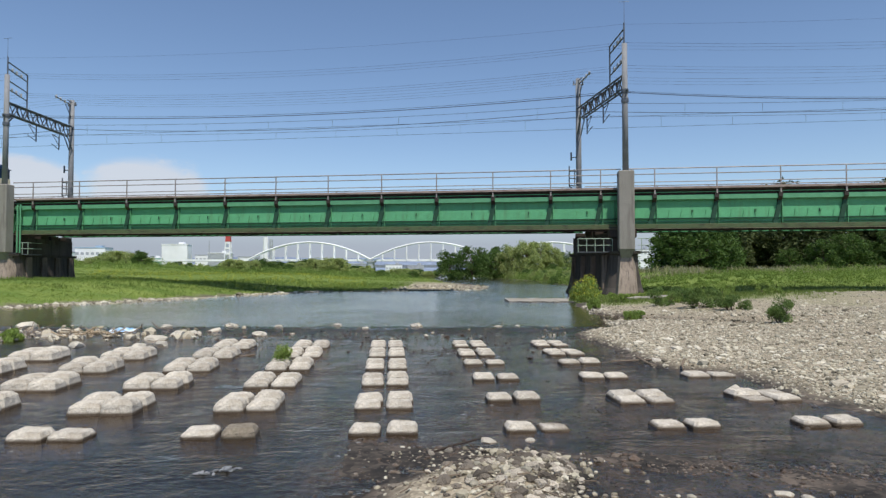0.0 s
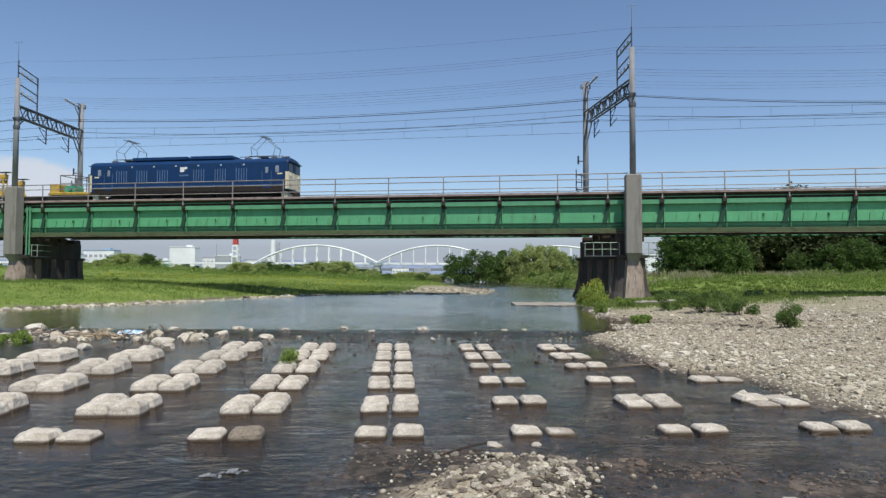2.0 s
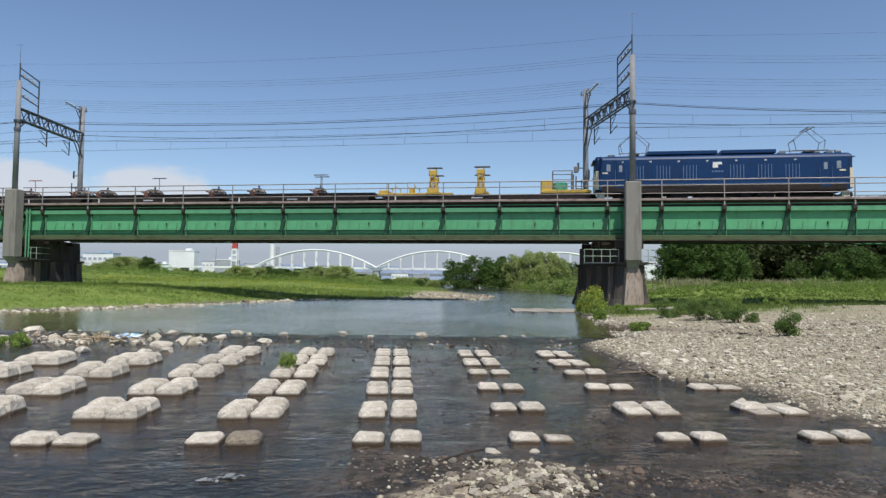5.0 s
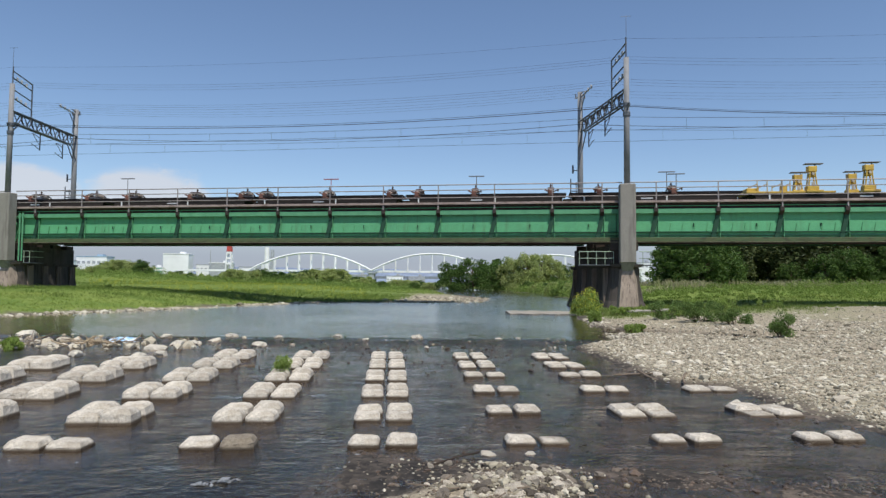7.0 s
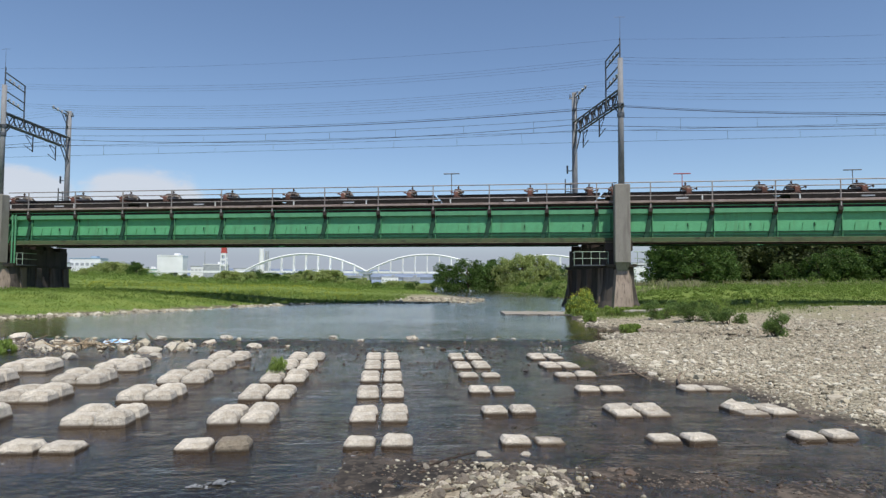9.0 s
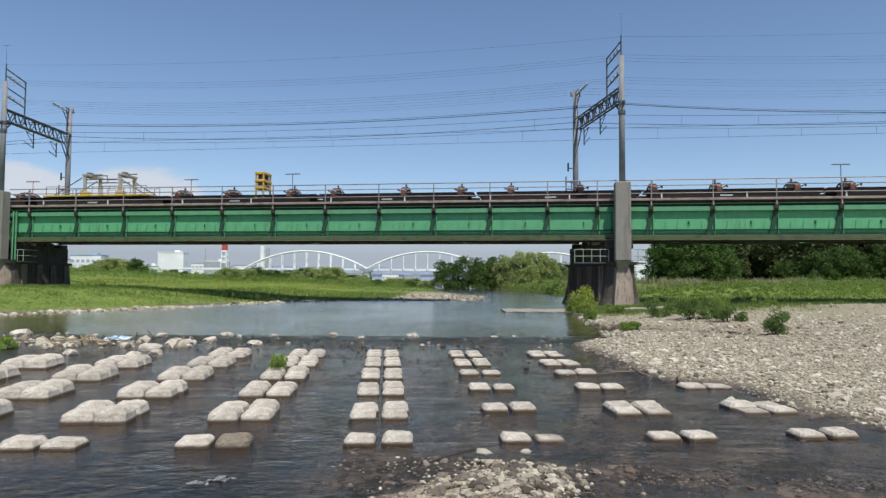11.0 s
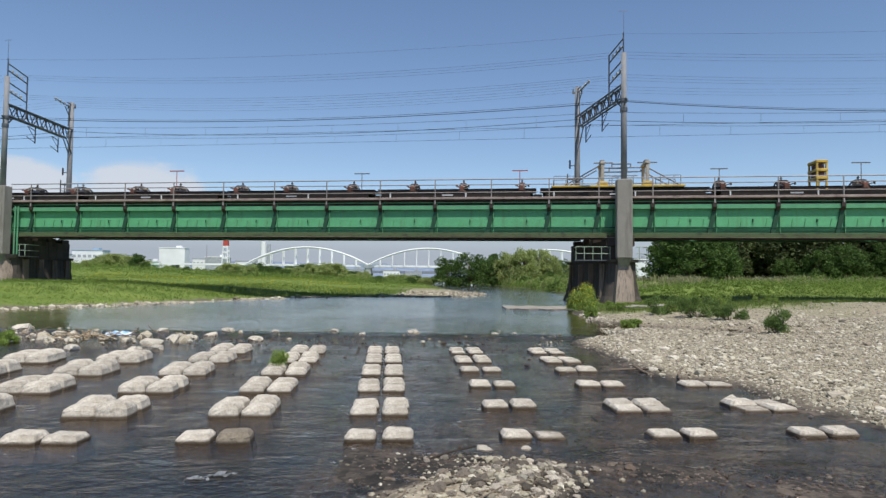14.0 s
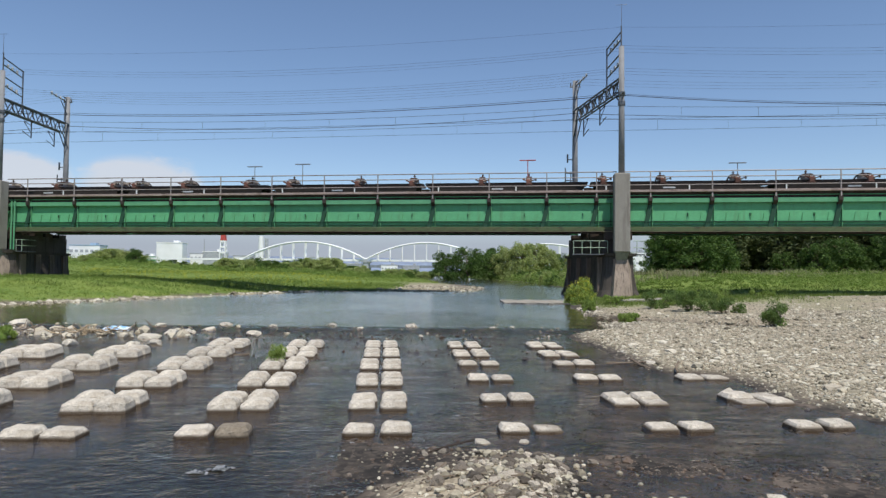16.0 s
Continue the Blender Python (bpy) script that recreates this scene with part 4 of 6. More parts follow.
def build_wires():
    """Wires along the line, each sagging from portal to portal. Rows: v, height, sag, radius."""
    wires = [("contact_wire", TRACK_NEAR, 13.0, 0.03, 0.012), ("contact_wire", TRACK_FAR, 13.0, 0.03, 0.012),
             ("messenger_wire", TRACK_NEAR, 14.0, 0.5, 0.013), ("messenger_wire", TRACK_FAR, 14.0, 0.5, 0.013),
             ("feeder_cable", -0.45, 13.95, 0.75, 0.024), ("feeder_cable", 0.25, 14.25, 0.75, 0.013), ("feeder_cable", 9.55, 15.2, 0.75, 0.022)]
    for z in (16.0, 17.6):
        for v in (0.1, 0.7, 1.35):
            wires.append(("feeder_wire", v, z, 0.9, 0.006))
    for v in (6.7, 7.5, 8.3):
        wires.append(("feeder_wire", v, 17.25, 0.9, 0.006))
    wires.append(("ground_wire", -0.62, 18.6, 0.6, 0.005))
    for name, v, z, sag, r in wires:
        s = Shape()
        pts = []
        for k in range(-6, 5):
            for i in range(12):
                t = i / 12
                pts.append((PIER_U + (k + t) * SPAN + SKEW * (v + 0.62), v, z - 4 * sag * (1.6 if k >= 0 and name == "feeder_cable" and v < 1 else 1) * t * (1 - t)))
        pts.append((PIER_U + 5 * SPAN + SKEW * (v + 0.62), v, z))
        s.line(pts, r, 5)
        w = thing(name, LINE, "thin dark overhead wire strung between catenary portals", "overhead wire", "overhead wires", mesh=s.mesh(name, WIRE))
        if name == "messenger_wire":
            dr = Shape()
            for k in range(-2, 2):
                for i in range(1, 9):
                    t = i / 9
                    x = PIER_U + (k + t) * SPAN + SKEW * v
                    dr.rod((x, v, 12.98), (x, v, z - 4 * sag * t * (1 - t)), 0.008, n=5)
            part("dropper", dr, WIRE, w)


build_wires()


# ---------------------------------------------------------------- train
# metres along the line at which the locomotive's front stands, by time
RUN = [(0, -41.3), (1, -27.75), (2, -13.75), (3, 0.45), (4.2, 17.8), (6.3, 48.0), (9, 87.1), (12.5, 138.1), (14.5, 167.5), (16, 190.2)]
MOVING = []


def wheelset(parent, x, r, name="wheelset"):
    s = Shape().rod((x, -0.62, r), (x, 0.62, r), 0.07)
    for y in (-0.53, 0.53):
        s.rod((x, y - 0.06, r), (x, y + 0.06, r), r, n=20)
        s.rod((x, y * 1.02 - 0.02, r), (x, y * 1.02 + 0.02, r), r + 0.03, n=20)
    return part(name, s, UNDER, parent)


def bogie(parent, x, base, r):
    b = Shape()
    for y in (-0.95, 0.95):
        b.box((x, y, r + 0.12), (base + 0.9, 0.14, 0.22), chamfer=0.03)
        for d in (-base / 2, base / 2):
            b.box((x + d, y, r), (0.34, 0.22, 0.34), chamfer=0.04)
        b.box((x, y * 1.04, r - 0.02), (0.5, 0.16, 0.3), chamfer=0.03)
    b.box((x, 0, r + 0.12), (0.5, 1.9, 0.25))
    bg = part("bogie", b, UNDER, parent, "grimy bogie")
    for d in (-base / 2, base / 2):
        wheelset(bg, x + d, r)
    return bg


def build_locomotive():
    """Front at x = 0, the rest towards -x; z from the rail's top."""
    lo = thing("locomotive", Matrix.Identity(4), "dark blue electric freight locomotive with cream cab ends", "locomotive")
    L, W = 18.2, 1.40

    def section(x, w=W, zr=3.72):
        pts = [(x, -w, 1.15), (x, -w, 3.28)]
        for i in range(7):
            a = math.pi * (0.08 + 0.84 * i / 6)
            pts.append((x, -(w - 0.06) * math.cos(a), 3.34 + (zr - 3.34) * math.sin(a)))
        return pts + [(x, w, 3.28), (x, w, 1.15)]

    body = Shape().loft([section(-0.02, W - 0.08, 3.62), section(-0.14, W, 3.70), section(-L + 0.14, W, 3.70), section(-L + 0.02, W - 0.08, 3.62)])
    b = part("body", body, BLUE, lo, "dark blue steel body")
    sill = Shape().box((-L / 2, 0, 1.26), (L - 0.9, 2 * W + 0.016, 0.50))
    part("sill", sill, UNDER, b, "grimy dark lower body band")
    part("white_line", Shape().box((-L / 2, -W - 0.014, 1.53), (L - 0.9, 0.012, 0.04)).box((-L / 2, W + 0.014, 1.53), (L - 0.9, 0.012, 0.04)), LOUVRE, b)
    for end in (0, 1):
        s = 1 if end == 0 else -1
        x0 = 0 if end == 0 else -L
        X = lambda d: x0 - s * d
        face = Shape().box((X(0.02), 0, 1.86), (0.10, 2 * W - 0.10, 1.32), chamfer=0.03)
        for y in (-1, 1):
            face.box((X(0.13), y * (W - 0.012), 1.86), (0.18, 0.04, 1.32))
        f = part("cab_front", face, CREAM, b, "cream cab front")
        for y in (-0.72, 0.72):
            part("windscreen", Shape().box((X(0.01), y, 2.88), (0.06, 1.0, 0.60), chamfer=0.02), GLASS, f)
            part("headlight", Shape().rod((X(0.02), y * 1.25, 2.28), (X(-0.09), y * 1.25, 2.28), 0.11, 0.09, 12), WHITE, f)
            part("marker_light", Shape().rod((X(0.02), y * 1.25, 1.55), (X(-0.07), y * 1.25, 1.55), 0.08, 0.07, 10), FAR_RED, f)
        part("gangway_door", Shape().box((X(-0.02), 0, 1.86), (0.06, 0.66, 1.20), chamfer=0.02), CREAM, f)
        part("upper_door", Shape().box((X(-0.02), 0, 2.88), (0.06, 0.62, 0.78), chamfer=0.02), BLUE, f)
        part("visor", Shape().box((X(-0.06), 0, 3.30), (0.30, 2.5, 0.05), chamfer=0.01), BLUE, f)
        skirt = Shape().box((X(0.25), 0, 0.62), (0.12, 2.3, 0.62), chamfer=0.03)
        for y in (-1.05, 1.05):
            skirt.box((X(0.42), y, 0.72), (0.55, 0.20, 0.62), chamfer=0.03)
        part("skirt", skirt, CREAM, f, "pale grey step and skirt")
        part("coupler", Shape().box((X(-0.2), 0, 0.88), (0.6, 0.26, 0.3), chamfer=0.05), UNDER, f)
        for y in (-1, 1):
            part("cab_window", Shape().box((X(0.95), y * (W + 0.002), 2.72), (0.30, 0.03, 0.50), chamfer=0.01), PALE_GLASS, b, "cab side window with painted sky reflection")
            door = part("cab_door", Shape().box((X(1.85), y * (W + 0.004), 2.25), (0.62, 0.024, 1.95), chamfer=0.008), BLUE, b)
            part("door_window", Shape().box((X(1.85), y * (W + 0.016), 2.66), (0.24, 0.02, 0.46)), PALE_GLASS, door)
            part("hand_bar", Shape().rod((X(1.45), y * (W + 0.05), 1.5), (X(1.45), y * (W + 0.05), 2.6), 0.018).rod((X(2.25), y * (W + 0.05), 1.5), (X(2.25), y * (W + 0.05), 2.6), 0.016), LOUVRE, door)
            part("number_bars", Shape().box((X(0.70), y * (W + 0.006), 2.36), (0.42, 0.012, 0.10)), CREAM, b)
    # louvre groups
    for c in (3.06, 4.98, 6.90, 10.25, 12.2, 14.1):
        for y in (-1, 1):
            lv = Shape()
            for k in range(5):
                lv.box((-L + c - 0.46 + 0.23 * k, y * (W + 0.012), 2.35), (0.06, 0.035, 0.95), chamfer=0.01)
            part("louvre", lv, LOUVRE, b, "pale vertical louvres")
    for k in range(7):
        c = 2.0 + 2.05 * k
        part("roof_vent", Shape().box((-L + c, -W - 0.006, 3.12), (0.16, 0.02, 0.10)).box((-L + c, W + 0.006, 3.12), (0.16, 0.02, 0.10)), INSULATOR, b)
    logo = Shape()
    for y in (-1, 1):
        yy = y * (W + 0.008)
        logo.box((-L + 8.86, yy, 2.94), (0.64, 0.014, 0.17)).box((-L + 8.72, yy, 2.75), (0.38, 0.014, 0.22))
    part("emblem", logo, WHITE, b, "white painted emblem")
    nb = Shape()
    for y in (-1, 1):
        for k in range(4):
            nb.box((-L + 8.55 + 0.22 * k, y * (W + 0.008), 2.38), (0.15, 0.014, 0.12))
        nb.box((-L + 8.9, y * (W + 0.008), 1.85), (0.34, 0.014, 0.14))
    part("number_bars", nb, LOUVRE, b)
    # raised roof covers and equipment
    for a, c in ((3.85, 8.95), (9.25, 13.1)):
        part("roof_cover", Shape().box((-L + (a + c) / 2, 0, 3.78), (c - a, 2.2, 0.26), chamfer=0.035), BLUE, b, "raised dark blue roof cover")
    for x in (-1.0, -1.9, -4.3, -15.3, -16.9):
        part("roof_box", Shape().box((x, 0.3, 3.80), (0.5, 0.5, 0.22), chamfer=0.04), GALV, b)
    for x0, x1, y in ((-0.8, -4.7, -0.5), (-14.0, -17.3, 0.5)):
        part("roof_cable", Shape().rod((x0, y, 3.85), (x1, y, 3.85), 0.03), GALV, b)
    part("horn", Shape().rod((-0.35, -0.25, 3.78), (-0.75, -0.25, 3.78), 0.09, n=10), GALV, b)
    for xc in (-2.6, -15.2):
        p = Shape()
        for y in (-0.62, 0.62):
            p.rod((xc - 1.25, y, 3.86), (xc + 1.25, y, 3.86), 0.035)
            for s in (-1, 1):
                p.rod((xc + s * 0.95, y, 3.9), (xc + s * 1.1, y * 0.9, 4.55), 0.026)
                p.rod((xc + s * 1.1, y * 0.9, 4.55), (xc + s * 0.12, y * 0.65, 5.36), 0.020)
        for s in (-1, 1):
            p.rod((xc + s * 1.1, -0.56, 4.55), (xc + s * 1.1, 0.56, 4.55), 0.02)
            p.rod((xc + s * 0.16, -0.9, 5.41), (xc + s * 0.16, 0.9, 5.41), 0.034)
        p.rod((xc - 0.2, -0.4, 5.37), (xc + 0.2, -0.4, 5.37), 0.03).rod((xc - 0.2, 0.4, 5.37), (xc + 0.2, 0.4, 5.37), 0.03)
        p.box((xc, 0, 3.80), (0.7, 1.1, 0.10), chamfer=0.02)
        part("pantograph", p, GALV, lo, "raised diamond pantograph")
    under = Shape()
    for x, w in ((-5.9, 1.2), (-12.0, 1.2), (-7.3, 0.8)):
        under.box((x, 0, 0.68), (w, 2.3, 0.55), chamfer=0.04)
    part("underfloor_box", under, UNDER, lo)
    for x in (-2.9, -8.95, -15.0):
        bogie(lo, x, 2.5, 0.56)
    # tall body: all heights over the rail grow alike
    for ob in lo.children_recursive:
        if ob.type == "MESH":
            ob.data.transform(Matrix.Diagonal((1, 1, 1.09, 1)))
    return lo


def flat_wagon(length, joint):
    """Flat wagon, centre at the origin."""
    w = thing("rail_wagon", Matrix.Identity(4), "grimy brown flat wagon carrying long steel rails", "freight wagon", "rail wagons")
    s = Shape().box((0, 0, 0.98), (length, 2.5, 0.16), chamfer=0.02)
    for y in (-1.2, 1.2):
        s.box((0, y, 0.80), (length - 0.4, 0.08, 0.34))
        s.add([(-length * 0.28, y, 0.66), (length * 0.28, y, 0.66), (length * 0.22, y, 0.42), (-length * 0.22, y, 0.42)], [(0, 1, 2, 3)])
    part("wagon_deck", s, UNDER, w)
    stakes = Shape()
    for x in (-length * 0.43, length * 0.07):
        for y in (-1.27, 1.27):
            stakes.box((x, y, 0.78), (0.10, 0.06, 0.50), chamfer=0.01)
    part("stake", stakes, WHITE, w, "white stake marker")
    tags = Shape()
    for k in range(1):
        tags.box((-0.6, -1.255, 0.80), (0.9, 0.02, 0.11))
    part("number_bar", tags, INSULATOR, w)
    part("coupler", Shape().box((-length / 2 - joint / 2 - 0.02, 0, 0.86), (joint * 0.9, 0.2, 0.22), chamfer=0.04), UNDER, w)
    for x in (-length / 2 + 2.3, length / 2 - 2.3):
        bogie(w, x, 1.65, 0.42)
    return w


def saddle_mesh():
    """Red-brown foot blocks and side screws of the frame that clamps the rails."""
    s = Shape().box((0, 0, 1.14), (0.5, 2.4, 0.14), chamfer=0.02)
    s.box((0, 0, 1.86), (0.26, 0.34, 0.12), chamfer=0.03)
    for y in (-1.2, 1.2):
        s.box((-0.04, y, 1.32), (0.34, 0.16, 0.44), chamfer=0.03)
        s.rod((-0.22, y, 1.42), (-0.42, y, 1.56), 0.06, n=6).box((-0.44, y, 1.56), (0.10, 0.14, 0.16), chamfer=0.02)
    return s.mesh("rail_saddle", SADDLE)


def arch_mesh():
    """Pair of arches across the wagon with their posts and centre screw."""
    s = Shape()
    for w in (-0.17, 0.17):
        pts = []
        for i in range(9):
            a = math.pi * i / 8
            pts.append((w, -1.12 * math.cos(a), 1.42 + 0.44 * math.sin(a)))
        s.line(pts, 0.06, 6)
        for y in (-1.12, 1.12):
            s.rod((w, y, 1.05), (w, y, 1.62), 0.055, n=6)
    s.rod((0, 0, 1.8), (0, 0, 2.16), 0.05, n=6).box((0, 0, 2.05), (0.16, 0.16, 0.08), chamfer=0.02)
    for y in (-1.25, 1.25):
        s.rod((0.05, y, 1.36), (0.52, y, 1.52), 0.045, n=6).box((0.54, y, 1.50), (0.10, 0.12, 0.22), chamfer=0.02)
    return s.mesh("clamp_arch", SADDLE_DARK)


def pad_mesh():
    s = Shape().box((0, 0, 1.46), (0.24, 2.05, 0.36), chamfer=0.08)
    s.box((0.10, -1.15, 1.40), (0.30, 0.24, 0.20), chamfer=0.04)
    s.box((0.05, 0.3, 1.70), (0.42, 0.7, 0.20), chamfer=0.05)
    return s.mesh("clamp_body", SADDLE_PAD)


def marker_mesh(h, mat):
    s = Shape().rod((0, 0, 1.1), (0, 0, h), 0.032, n=6).box((0, 0, h), (1.28, 0.14, 0.07), chamfer=0.01)
    return s.mesh("marker_post", mat)


SADDLES = [41.3, 46.8, 50.5, 56.5, 61.1, 63.4, 68.8, 74.3, 76.1, 80.7, 86.5, 90.3, 95.8, 100.5, 106.0, 111.4, 115.4, 120.0, 125.8, 129.6, 135.0, 139.5, 154.5,
           159.2, 163.2, 168.4, 173.8, 178.2, 183.9, 187.6, 193.2, 197.7, 203.5, 207.2, 212.8, 217.3, 219.3, 224.6, 229.9, 235.2, 240.5]
MARKERS = [(41.5, 3.1, 0), (41.0, 2.75, 0), (56.5, 3.0, 0), (68.9, 2.95, 1), (87.0, 3.1, 0), (129.6, 3.1, 0), (139.3, 2.95, 0), (154.7, 3.0, 1), (167.9, 2.9, 0), (184.0, 3.15, 1), (202.6, 3.1, 0), (206.8, 2.95, 0)]


def yellow_tower(parent, x, y, h):
    """Splayed legs under a wide head, with a waist box, a base and an offset roof bar."""
    s = Shape()
    for dx in (-1, 1):
        for dy in (-0.2, 0.2):
            s.rod((x + dx * 0.32, y + dy, 1.2), (x + dx * 0.17, y + dy, h - 0.55), 0.055, n=6)
            s.rod((x + dx * 0.17, y + dy, h - 0.55), (x + dx * 0.27, y + dy, h - 0.05), 0.05, n=6)
    s.box((x, y, h - 0.28), (0.62, 0.5, 0.42), chamfer=0.05)
    s.box((x, y, h - 0.78), (0.40, 0.42, 0.16), chamfer=0.04)
    s.box((x, y, 1.42), (0.84, 0.6, 0.34), chamfer=0.06)
    s.box((x + 0.1, y, 1.17), (1.15, 0.8, 0.20), chamfer=0.03)
    t = part("guide_tower", s, YELLOW, parent, "yellow rail guide tower with roof bar")
    part("roof_bar", Shape().box((x + 0.12, y, h + 0.12), (1.25, 0.5, 0.06), chamfer=0.01).rod((x + 0.24, y, h - 0.4), (x + 0.24, y, h + 0.12), 0.045), T_GREY, t)
    part("roller", Shape().rod((x, y - 0.34, h - 0.62), (x, y + 0.34, h - 0.62), 0.10, n=10).box((x, y - 0.27, 1.72), (0.22, 0.06, 0.30), chamfer=0.02), DIRT_GREY, t, "dusty roller and plate")
    return t


def build_train():
    lo = build_locomotive()
    MOVING.append((lo, 0.55))
    # lead wagon with winch platform and guide towers, joints at 18.4 and 36.0
    lead = flat_wagon(16.8, 0.7)
    tagged(lead, "flat wagon with yellow guide towers, winch and green machine", "freight wagon")
    C = 27.3
    MOVING.append((lead, C))
    p = Shape().box((C - 21.0, 0, 1.22), (3.9, 2.4, 0.20), chamfer=0.03).box((C - 22.5, 0, 1.68), (0.9, 2.2, 0.95), chamfer=0.12)
    for y in (-1.15, 1.15):
        p.rod((C - 22.7, y, 1.3), (C - 19.2, y, 1.3), 0.07)
    part("winch_platform", p, YELLOW, lead, "yellow winch platform")
    part("winch", Shape().box((C - 21.4, 0.1, 1.72), (1.1, 1.2, 0.7), chamfer=0.12).rod((C - 21.4, -0.8, 1.7), (C - 21.4, 0.8, 1.7), 0.3, n=12), MACHINE_GREEN, lead, "green winch")
    fr = Shape()
    for x, h in ((C - 22.0, 2.9), (C - 20.5, 2.9), (C - 20.4, 2.6), (C - 19.4, 2.7)):
        for y in (-0.9, 0.9):
            fr.rod((x, y, 1.3), (x, y, h), 0.04, n=6)
        fr.rod((x, -0.9, h), (x, 0.9, h), 0.04, n=6)
    for y in (-0.9, 0.9):
        fr.rod((C - 22.0, y, 2.9), (C - 20.5, y, 2.9), 0.04, n=6).rod((C - 22.0, y, 2.2), (C - 20.5, y, 2.2), 0.03, n=6)
    fr.box((C - 20.2, -0.7, 3.0), (0.35, 0.25, 0.5), chamfer=0.05).box((C - 19.3, -0.6, 2.6), (0.28, 0.3, 0.8), chamfer=0.05)
    part("pipe_frame", fr, T_GREY, lead, "grey pipe frame with lamps")
    for x, y, h in ((31.5, -1.0, 3.12), (31.7, 1.15, 2.85), (27.65, -1.0, 3.16), (27.85, 1.15, 2.85)):
        yellow_tower(lead, C - x, y, h)
    tray = Shape().box((C - 33.0, 0, 1.16), (6.2, 2.3, 0.14), chamfer=0.02)
    for x in (33.0, 33.6, 34.6, 35.3):
        tray.rod((C - x, -1.0, 1.2), (C - x, -1.0, 2.1), 0.035, n=6).rod((C - x, 1.0, 1.2), (C - x, 1.0, 1.9), 0.035, n=6).rod((C - x, -1.0, 1.8), (C - x, 1.0, 1.8), 0.03, n=6)
    tray.box((C - 33.3, -0.5, 1.45), (0.4, 0.5, 0.5), chamfer=0.04).box((C - 35.6, 0.0, 1.36), (0.8, 1.8, 0.3), chamfer=0.04)
    part("guide_rollers", tray, YELLOW, lead, "yellow roller tray")
    # rail wagons, 13 m from joint to joint
    sad, pad, arch = saddle_mesh(), pad_mesh(), arch_mesh()
    marks, rails = {}, {}
    joint0, pitch = 36.2, 13.005
    first = None
    for k in range(16):
        c = joint0 + pitch * (k + 0.5)
        if first is None:
            first = flat_wagon(12.25, 0.75)
            w = first
            bare = [o for o in (w, *w.children_recursive)]
        else:
            made = {}
            for o in bare:
                made[o] = o.copy()
                scene.collection.objects.link(made[o])
                made[o].parent = made.get(o.parent)
            w = made[first]
        MOVING.append((w, c))
        gantry = k == 8
        for s in SADDLES:
            if abs(s - c) <= pitch / 2:
                a = part("rail_saddle", sad, None, w, "red-brown arched rail clamp", at=pose(c - s, 0, 0))
                part("clamp_body", pad, None, a)
                part("clamp_arch", arch, None, a)
        for s, h, red in MARKERS:
            if abs(s - c) <= pitch / 2:
                if (h, red) not in marks:
                    marks[h, red] = marker_mesh(h, T_RED if red else T_GREY)
                part("marker_post", marks[h, red], None, w, "slim T-shaped marker post", at=pose(c - s, (-0.5, 0.6)[int(s * 10) % 2], 0))
        ends = 0.25 if not gantry else 0.35
        if ends not in rails:
            one = Shape()
            for wide, z, h in ((0.13, 1.19, 0.03), (0.03, 1.25, 0.10), (0.07, 1.31, 0.04)):
                one.box((0, 0, z), (pitch - ends, wide, h))
            rails[ends] = one.mesh("loaded_rail", LOADED_STEEL)
        for y in (-0.95, -0.68, -0.4, -0.13, 0.14, 0.41, 0.68, 0.95):
            part("loaded_rail", rails[ends], None, w, "long rusty steel rail", at=pose(0, y, 0))
        if k == 7:
            t = Shape()
            x = c - 132.4
            for y in (-0.7, 0.7):
                for dx in (-0.32, 0.32):
                    t.box((x + dx, y, 2.1), (0.14, 0.14, 2.1), chamfer=0.02)
            for z in (3.2, 2.55, 1.95):
                t.box((x, 0, z), (0.85, 1.6, 0.22), chamfer=0.04)
            part("control_cabin", t, YELLOW, w, "open yellow control cabin")
            part("seat_box", Shape().box((x, 0, 2.85), (0.45, 1.2, 0.45), chamfer=0.05).box((x, 0, 2.25), (0.5, 1.3, 0.40), chamfer=0.06), SADDLE, w)
        if gantry:
            tagged(w, "flat wagon with yellow rail handling gantry", "freight wagon")
            g = Shape().box((c - 147.2, 0, 1.42), (10.0, 2.4, 0.16), chamfer=0.03)
            for s in (148.3, 144.95):
                x = c - s
                for y in (-1.0, 1.0):
                    part("gantry_post", Shape().box((x, y, 2.35), (0.26, 0.20, 1.9), chamfer=0.03), DIRT_GREY, w, "dusty pale gantry post")
                part("gantry_beam", Shape().box((x, 0, 3.25), (0.40, 2.3, 0.22), chamfer=0.04), DIRT_GREY, w)
                g.box((x, -0.9, 1.62), (0.8, 0.5, 0.35), chamfer=0.05)
            part("gantry", g, YELLOW, w, "yellow gantry frame")
            t = Shape()
            for y in (-1.0, 1.0):
                t.rod((c - 151.2, y, 1.5), (c - 148.6, y, 3.0), 0.05).rod((c - 142.6, y, 1.5), (c - 145.2, y, 3.0), 0.05)
                t.rod((c - 148.4, y, 2.85), (c - 145.4, y, 2.85), 0.05).rod((c - 148.4, y, 2.55), (c - 145.4, y, 2.55), 0.04)
                t.rod((c - 147.6, y, 3.15), (c - 146.2, y, 3.15), 0.05).rod((c - 147.6, y, 2.85), (c - 147.6, y, 3.15), 0.04).rod((c - 146.2, y, 2.85), (c - 146.2, y, 3.15), 0.04)
                for s in (152.0, 151.0, 149.8, 147.6, 146.6, 146.0, 144.0, 143.0, 142.5):
                    t.rod((c - s, y, 1.45), (c - s, y, 2.25), 0.028, n=6)
